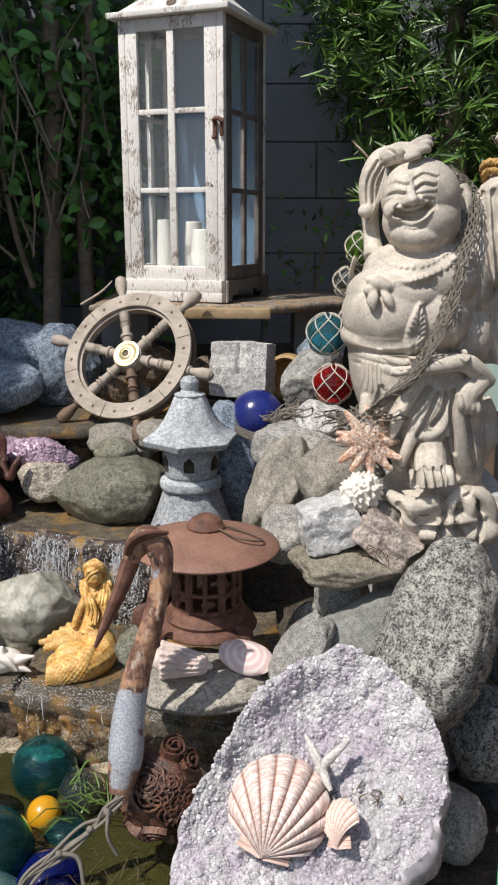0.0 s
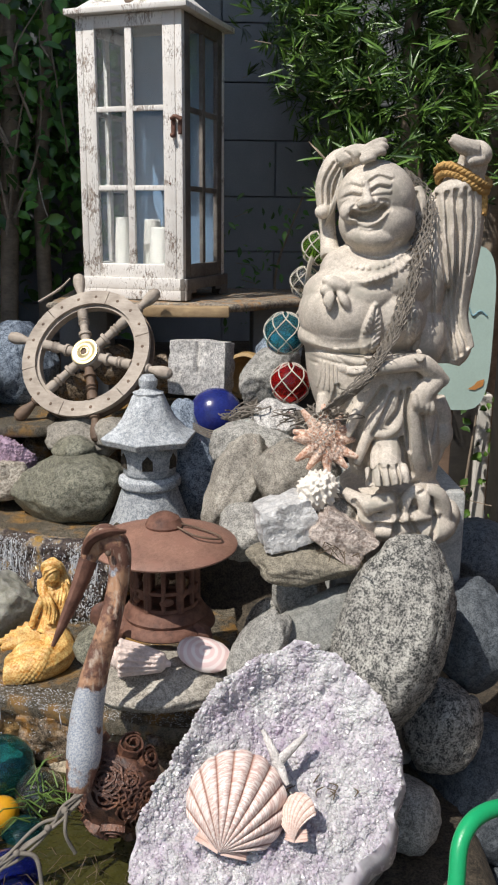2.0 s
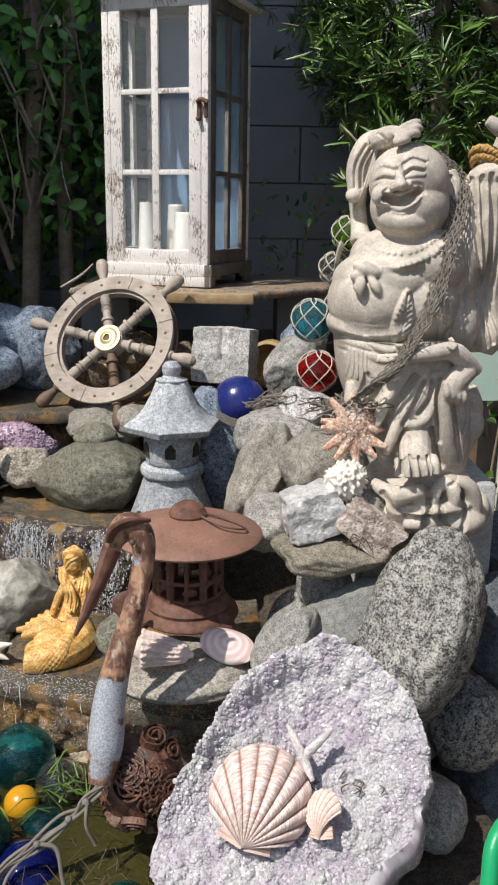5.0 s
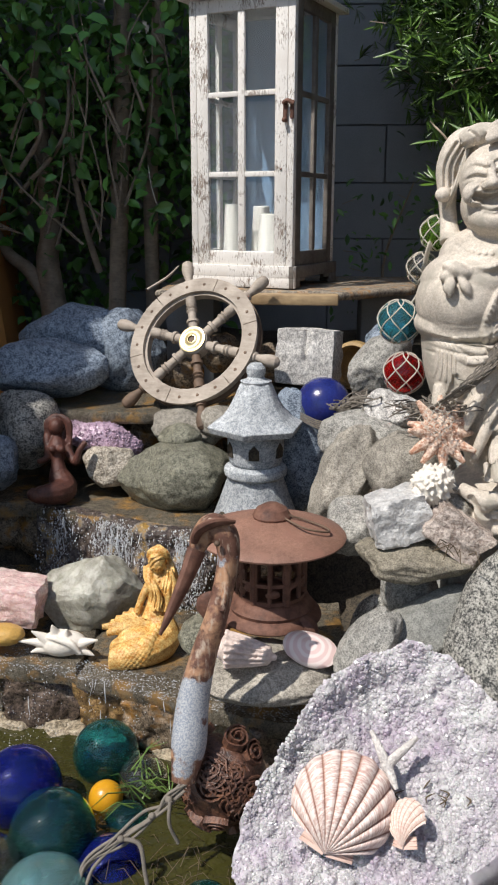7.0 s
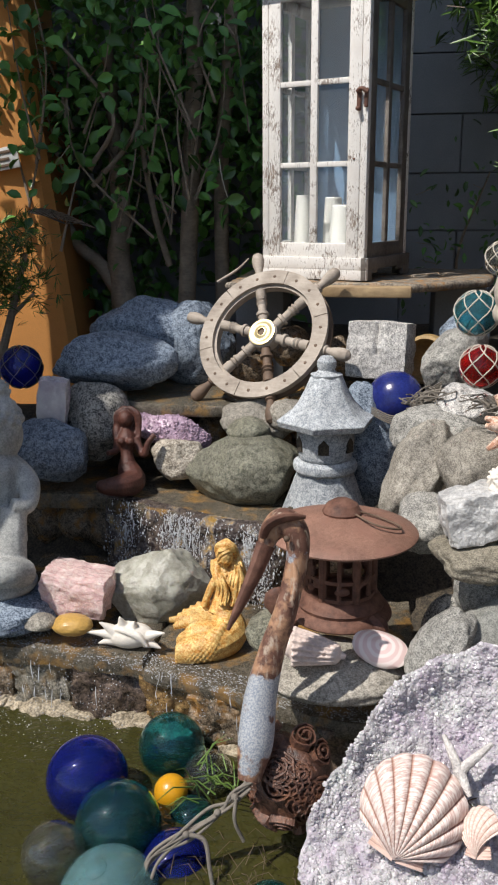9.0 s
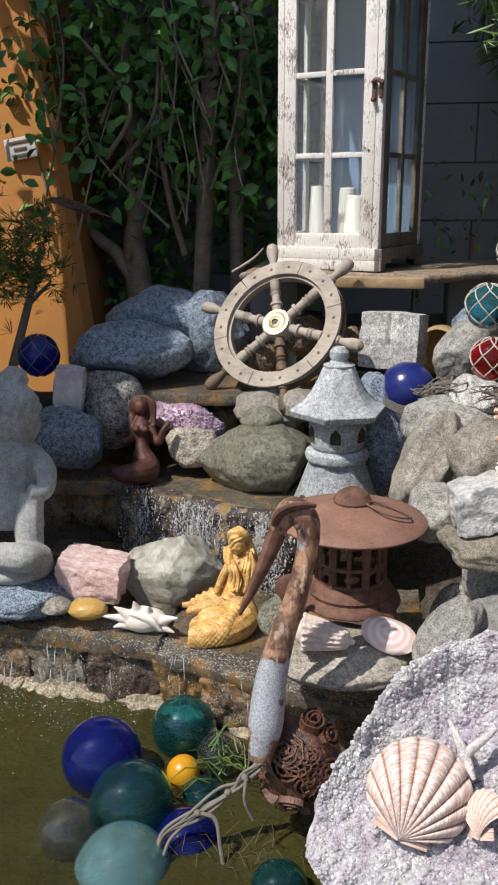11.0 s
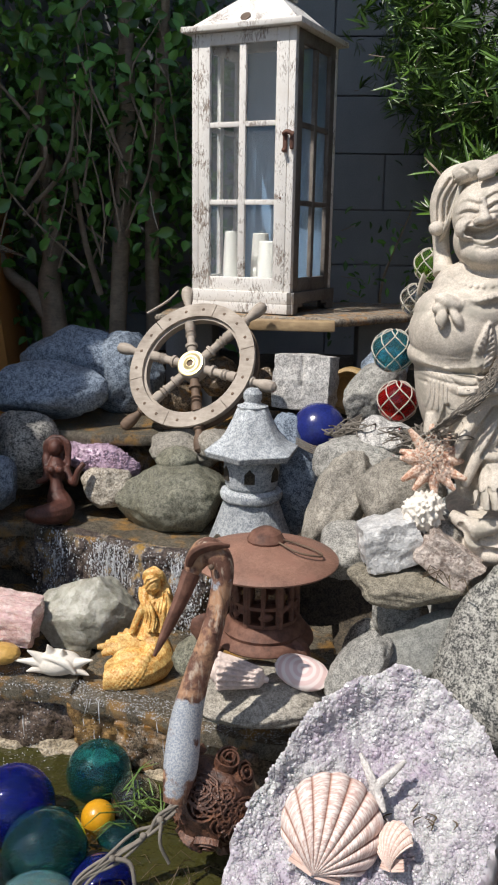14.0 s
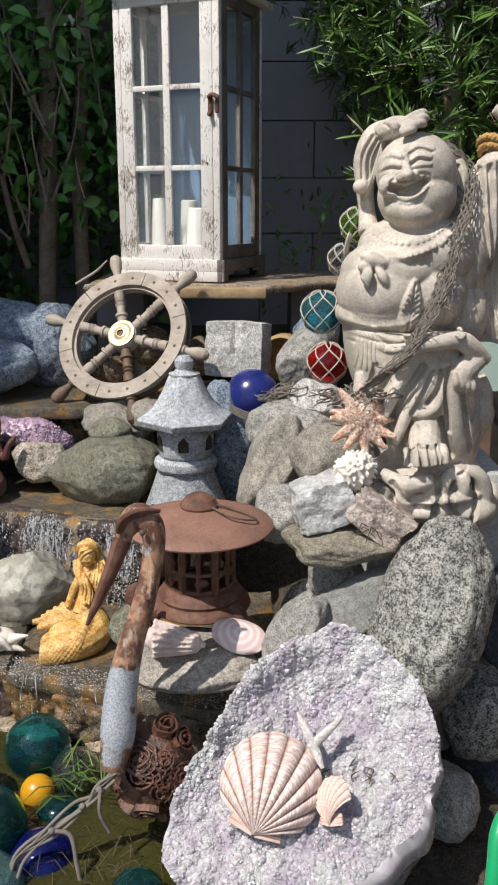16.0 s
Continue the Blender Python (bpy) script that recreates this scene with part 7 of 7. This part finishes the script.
soft_tube(bm, [(0.203, 1.520, 1.501), (0.201, 1.520, 1.514)], [0.0014, 0.0008], 6)
single("twig", bm, BARK, (0, 0, 0), "bare twig sticking up behind the statue", "twig")
bm = bmesh.new()
soft_tube(bm, [(-0.448, 2.337, 1.196), (-0.397, 2.354, 1.228), (-0.371, 2.386, 1.255)], [0.004, 0.0035, 0.002], 6)
single("stick", bm, TEAK, (0, 0, 0), "thin pale stick behind the wheel", "stick")

# ---- green hose and painted board ----
bm = bmesh.new()
soft_tube(bm, [(0.264, 0.756, 0.677), (0.268, 0.767, 0.724), (0.276, 0.786, 0.758), (0.301, 0.809, 0.771), (0.346, 0.835, 0.762), (0.428, 0.881, 0.714), (0.512, 0.900, 0.602), (0.55, 0.75, 0.2), (0.62, 0.6, 0.02)], 0.0095, 14)
hs = single("garden_hose", bm, HOSE, (0, 0, 0), "bright green garden hose looped over the rocks", "hose")
boulder("boulder", (0.40, 1.20, 0.16), (0.14, 0.13, 0.17), 305, SHADE_STONE, "large shaded grey rock beside the path")
# Rock added to cover the low wall's foot with a shade-dark colour.
boulder("boulder", (0.559, 1.660, 0.736), (0.075, 0.07, 0.075), 307, SHADE_STONE, "added dark rock behind the plinth, standing in for shade", cuts=4)
boulder("boulder", (0.60, 1.30, 0.13), (0.16, 0.15, 0.18), 306, SHADE_STONE, "rock beside the path, shade in its dark grey colour")
bd = thing("painted_board", (0.531, 1.819, 1.190), "pale aqua painted board behind the statue", "board", rot=(0, 0, -8))
bm = bmesh.new()
pr = [(0.075 * math.copysign(abs(math.cos(a)) ** 0.45, math.cos(a)), 0.175 * math.copysign(abs(math.sin(a)) ** 0.5, math.sin(a))) for a in (2 * math.pi * k / 48 for k in range(48))]
f0 = bm.faces.new([bm.verts.new((x, 0, z)) for x, z in pr])
ex = bmesh.ops.extrude_face_region(bm, geom=[f0])
for v in [g for g in ex["geom"] if isinstance(g, bmesh.types.BMVert)]:
    v.co.y += 0.014
sharp(part("panel", bm, AQUA_PAINT, bd))
part("wave_line", soft_tube(bmesh.new(), [(0.0, -0.002, 0.04), (0.012, -0.002, 0.055), (0.022, -0.002, 0.045), (0.03, -0.002, 0.03), (0.045, -0.002, 0.04), (0.06, -0.002, 0.03)], 0.0015, 6), plain("blue_line_paint", (0.2, 0.35, 0.4)), bd)
bm = bmesh.new()
vs = [bm.verts.new((x, -0.002, z)) for x, z in ((0.03, -0.128), (0.042, -0.12), (0.05, -0.11), (0.064, -0.105), (0.062, -0.12), (0.045, -0.13))]
bm.faces.new(vs)
part("orange_patch", bm, plain("orange_paint", (0.5, 0.22, 0.06)), bd)
part("post", boxed((-0.02, 0.03, -0.52), (0.05, 0.03, 0.72), 0.003), DARK_TEAK, bd, "dark brown wooden post")

# ---- planting behind ----
def leaf_mesh(name, items, material, shape):
    """items: (base, direction, normal, length, width)."""
    vs, fs = [], []
    for p, d, n, L, w in items:
        s = d.cross(n).normalized()
        u = s.cross(d).normalized()
        i = len(vs)
        for t, ww, h in shape:
            c = p + d * (L * t) + u * (L * h)
            if ww == 0:
                vs.append(c)
            else:
                vs += [c - s * (w * ww) + u * (w * 0.25), c, c + s * (w * ww) + u * (w * 0.25)]
        k = i
        # fan from base point, strips, tip
        fs += [(i, i + 1, i + 2), (i, i + 2, i + 3)]
        rows = len([1 for q in shape if q[1] > 0])
        for r in range(rows - 1):
            a = i + 1 + 3 * r
            fs += [(a, a + 3, a + 4, a + 1), (a + 1, a + 4, a + 5, a + 2)]
        a = i + 1 + 3 * (rows - 1)
        fs += [(a, a + 3, a + 1), (a + 1, a + 3, a + 2)]
    me = bpy.data.meshes.new(name)
    me.from_pydata([tuple(v) for v in vs], [], fs)
    me.materials.append(material)
    me.polygons.foreach_set("use_smooth", [True] * len(me.polygons))
    return me


OVAL = ((0, 0, 0), (0.3, 0.42, 0.03), (0.6, 0.5, 0.02), (0.85, 0.25, -0.03), (1, 0, -0.08))
BLADE = ((0, 0, 0), (0.35, 0.5, 0.02), (0.75, 0.45, -0.02), (1, 0, -0.06))


def tree(name, trunks, centres, per, spread, leaf, material, shape, label, category, seed, twig=True, lean=0.0):
    rnd = random.Random(seed)
    ob = thing(name, trunks[0][0][0], label, category)
    base = Vector(trunks[0][0][0])
    bm = bmesh.new()
    for pts, radii in trunks:
        soft_tube(bm, [Vector(p) - base for p in pts], radii, 9)
    tw = bmesh.new()
    items = []
    for c in centres:
        c = Vector(c)
        for _ in range(per):
            p = c + Vector((rnd.gauss(0, spread[0]), rnd.gauss(0, spread[1]), rnd.gauss(0, spread[2])))
            q = p + Vector((rnd.gauss(0, 0.03), rnd.gauss(0, 0.03), rnd.gauss(0, 0.03)))
            if twig and rnd.random() < 0.10:
                tube(tw, [q - base, p - base], 0.0015, 4)
            d = Vector((rnd.gauss(0, 1), rnd.gauss(-0.3, 1), rnd.gauss(-0.7 if shape is OVAL else 0.1, 0.7))).normalized()
            n = Vector((rnd.gauss(0, 0.6), rnd.gauss(-0.6, 0.6), rnd.gauss(0.8, 0.5)))
            L = leaf[0] * rnd.uniform(0.6, 1.25)
            items.append((p - base, d, n, L, L * leaf[1]))
            if shape is BLADE:
                for _ in range(6):
                    d2 = (d + Vector((rnd.gauss(0, 0.45), rnd.gauss(0, 0.45), rnd.gauss(0, 0.45)))).normalized()
                    items.append((p - base + d * rnd.uniform(0, 0.02), d2, n, L * rnd.uniform(0.6, 1.1), L * leaf[1]))
    part("trunk", bm, BARK, ob)
    if name == "ficus_tree":
        br = bmesh.new()
        for _ in range(30):
            p = Vector((rnd.uniform(-1.2, -0.4), rnd.uniform(2.76, 3.0), rnd.uniform(1.25, 1.75))) - base
            d = Vector((rnd.gauss(0, 0.10), rnd.gauss(0, 0.05), rnd.uniform(0.25, 0.6)))
            w = Vector((rnd.gauss(0, 0.07), 0, rnd.gauss(0, 0.03)))
            soft_tube(br, [p, p + d * 0.5 + w, p + d], [rnd.uniform(0.003, 0.006), 0.003, 0.0015], 5, 4)
        tagged(part("branchwork", br, BARK, ob), "thin bare tan branches", kind="stuff")
    if twig and len(tw.verts):
        tagged(part("twigwork", tw, BARK, ob), kind="stuff")
    cr = new("crown", leaf_mesh("crown", items, material, shape))
    cr.parent = ob
    return ob


rnd = random.Random(61)
cent = [(rnd.uniform(-1.18, -0.35), rnd.uniform(2.78, 3.25), 1.36 + 1.3 * rnd.random() ** 0.8) for _ in range(92)] + [(rnd.uniform(-1.6, -1.2), rnd.uniform(2.7, 2.85), rnd.uniform(2.15, 2.5)) for _ in range(5)] + [(rnd.uniform(-1.2, -0.3), rnd.uniform(3.2, 3.32), rnd.uniform(1.0, 1.9)) for _ in range(34)]
tree("ficus_tree", [([(-0.681, 3.000, 1.024), (-0.654, 3.000, 1.456), (-0.621, 2.950, 1.848), (-0.62, 2.95, 2.4)], [0.03, 0.03, 0.027, 0.02]),
                   ([(-0.561, 3.050, 1.020), (-0.559, 3.050, 1.511), (-0.515, 3.000, 1.918), (-0.5, 3.0, 2.4)], [0.025, 0.025, 0.022, 0.018]),
                   ([(-0.908, 3.050, 1.016), (-0.928, 3.050, 1.232), (-0.912, 3.050, 1.366), (-0.95, 3.1, 1.9)], [0.05, 0.04, 0.035, 0.02]),
                   ([(-0.906, 3.050, 1.056), (-0.992, 3.050, 1.193), (-1.125, 3.100, 1.328), (-1.3, 3.1, 1.9)], [0.03, 0.025, 0.02, 0.012]),
                   ([(-0.735, 3.000, 1.197), (-0.775, 2.950, 1.402), (-0.802, 2.950, 1.684), (-0.717, 2.950, 1.965)], [0.012, 0.01, 0.008, 0.005]),
                   ([(-0.949, 2.850, 1.508), (-0.857, 2.820, 1.673), (-1.053, 2.850, 1.910)], [0.008, 0.007, 0.004]),
                   ([(-0.959, 2.900, 1.457), (-0.795, 2.850, 1.624), (-0.768, 2.850, 1.837)], [0.008, 0.007, 0.004])],
     cent, 34, (0.11, 0.10, 0.11), (0.055, 0.6), FICUS, OVAL, "dense dark green ficus tree with grey-brown trunks", "tree", 62)
cent = []
for _ in range(150):
    x = rnd.uniform(0.2, 1.15)
    lo = 1.92 - 0.42 * sstep(0.25, 0.55, x)
    cent.append((x, rnd.uniform(2.35, 3.2), rnd.uniform(lo, 2.5)))
tree("yew_pine", [([(0.62, 2.75, 0.5), (0.631, 2.750, 1.519), (0.610, 2.750, 1.731), (0.6, 2.75, 2.3)], [0.035, 0.03, 0.028, 0.02]),
                  ([(0.9, 2.7, 0.5), (0.844, 2.700, 1.633), (0.786, 2.650, 1.845), (0.673, 2.600, 1.981)], [0.045, 0.04, 0.035, 0.02]),
                  ([(0.790, 2.650, 1.860), (0.803, 2.600, 1.955), (1.0, 2.6, 2.2)], [0.03, 0.025, 0.02])],
     cent, 34, (0.07, 0.09, 0.07), (0.072, 0.085), PODO, BLADE, "yew pine tree with narrow bright green leaves", "tree", 63, twig=True)
cent = [(rnd.uniform(-1.24, -1.02), rnd.uniform(2.4, 2.6), rnd.uniform(1.12, 1.34)) for _ in range(12)]
tree("pine_shrub", [([(-1.18, 2.5, 0.85), (-1.101, 2.500, 1.080), (-1.043, 2.500, 1.261)], [0.015, 0.012, 0.008]), ([(-1.101, 2.500, 1.080), (-1.018, 2.480, 1.149)], [0.008, 0.004])],
     cent, 34, (0.05, 0.05, 0.04), (0.05, 0.06), PODO, BLADE, "small needle-leaved shrub beside the orange wall", "shrub", 64, twig=False)
cent = [(rnd.uniform(0.1, 0.55), rnd.uniform(3.1, 3.3), rnd.uniform(1.05, 1.5)) for _ in range(10)]
tree("wall_creeper", [([(0.3, 3.3, 0.9), (0.25, 3.3, 1.2), (0.35, 3.32, 1.5)], [0.006, 0.005, 0.003])], cent, 24, (0.1, 0.04, 0.08), (0.035, 0.4), FICUS, OVAL, "sparse creeper on the shaded wall", "shrub", 65)

# orange house corner at the back
bm = bmesh.new()
rings = []
for z, right in ((0.4, -0.997), (0.95, -1.047), (1.2, -1.074), (1.5, -1.111), (1.9, -1.154), (3.0, -1.204)):
    rings.append([bm.verts.new(p) for p in ((-1.9, 2.95, z), (right - 0.03, 2.9, z), (right, 2.92, z), (right - 0.05, 3.3, z), (-1.9, 3.3, z))])
for p, q in zip(rings, rings[1:]):
    for k in range(5):
        bm.faces.new((p[k], p[(k + 1) % 5], q[(k + 1) % 5], q[k]))
bm.faces.new(rings[0][::-1])
bm.faces.new(rings[-1])
single("wall_orange", bm, ORANGE_WALL, (0, 0, 0), "orange stucco wall corner flaring out towards its foot", "wall", kind="structure")

# coursed blocks of the back wall
bm0 = boxed((0, 0, 0), (0.396, 0.03, 0.196), 0.003)
blk = mesh_of("block", bm0, GREY_BLOCK, False)
wall = bpy.data.objects["wall_back"]
for r in range(7):
    for c in range(9):
        x = -0.7 + c * 0.4 - (0.2 if r % 2 else 0) + 0.15
        b = new("block", blk)
        b.parent = wall
        b.matrix_basis = Matrix.Translation((x, 3.385, 1.0 + r * 0.2))

# ---- small ornaments at the far side ----
wing = thing("wing_ornament", (-0.965, 2.617, 1.351), "pale grey butterfly-wing ornament hanging in the ficus", "ornament", rot=(62, 12, -8))
bm = bmesh.new()
NW = 22
up = [bm.verts.new((-0.12 + 0.24 * k / NW, 0.008 * math.sin(math.pi * k / NW), 0.05 * math.sin(math.pi * (k / NW) ** 0.7) * (1 + 0.06 * math.sin(k * 2.2)))) for k in range(NW + 1)]
lw = [bm.verts.new((-0.12 + 0.24 * k / NW, 0.008 * math.sin(math.pi * k / NW), -0.012 * math.sin(math.pi * k / NW))) for k in range(NW + 1)]
for k in range(NW):
    bm.faces.new((lw[k], lw[k + 1], up[k + 1], up[k]))
bmesh.ops.solidify(bm, geom=bm.faces[:], thickness=0.003)
part("wing", bm, GRANITE_WHITE, wing)
for k in range(6):
    x = -0.09 + 0.036 * k
    part("rib", tube(bmesh.new(), [(0, -0.004, -0.008), (x * 0.6, -0.004, 0.018), (x, -0.003, 0.034)], 0.0016, 5), WORN_SHADED, wing)
sign = thing("wall_plaque", (-1.255, 2.885, 1.545), "small worn white metal plaque on the orange wall", "plaque", rot=(0, -8, -10))
part("plate", boxed((0, 0, 0), (0.12, 0.006, 0.07), 0.003), plain("worn_white_enamel", (0.55, 0.55, 0.53), 0.5, 0, 0.2), sign)
for z, w in ((0.02, 0.08), (-0.002, 0.05), (-0.022, 0.07)):
    part("text_bar", boxed((0, -0.005, z), (w, 0.002, 0.009), 0.0005), DARK_TEAK, sign)
bm = bmesh.new()
soft_tube(bm, [(-0.528, 2.838, 1.536), (-0.519, 2.825, 1.485), (-0.504, 2.813, 1.434), (-0.485, 2.804, 1.390)], [0.0015, 0.0018, 0.0018, 0.001], 5)
single("vine_stem", bm, ROPE_WHITE, (0, 0, 0), "pale bare vine stem hanging before the hedge", "stem")
rnd = random.Random(91)
for k in range(7):
    bm = bmesh.new()
    x, y = 0.075 + rnd.gauss(0, 0.02), -0.012 + rnd.gauss(0, 0.012)
    z = geo_z(x, y) + 0.006
    soft_tube(bm, [(x, y, z), (x + rnd.uniform(-0.01, 0.01), y + 0.006, z + 0.004), (x + rnd.uniform(-0.014, 0.014), y + 0.012, z + 0.001)], [0.0006, 0.0012, 0.0005], 5)
    ob = single("dry_leaf_scrap", bm, STRAW, (0, 0, 0), "curled scrap of dry leaf on the geode", "leaf scrap", "dry scraps")
    ob.matrix_world = GM

single("low_wall", boxed((0.855, 2.62, 0.5), (0.044, 0.08, 0.8), 0.006), STUCCO, (0, 0, 0), "low pale stucco wall behind the planting", "wall", kind="structure", smooth=False)
cent = [(rnd.uniform(0.74, 0.9), rnd.uniform(2.48, 2.55), rnd.uniform(0.5, 0.95)) for _ in range(9)]
single("fence_post", boxed((0.761, 2.62, 0.6), (0.14, 0.06, 1.3), 0.006), SHADE_WOOD, (0, 0, 0), "fence board with shade put into its black colour", "post", "fence posts")
single("fence_post", boxed((0.9, 2.45, 0.8), (0.1, 0.1, 1.7), 0.006), SHADE_WOOD, (0, 0, 0), "wooden fence post with shade put into its dark colour", "post", "fence posts")
tree("ivy", [([(0.8, 2.55, 0.12), (0.79, 2.54, 0.5), (0.82, 2.54, 0.9)], [0.006, 0.005, 0.003])], cent, 9, (0.04, 0.02, 0.05), (0.03, 0.7), PODO, OVAL, "sparse sunlit ivy on the pale low wall", "shrub", 66)
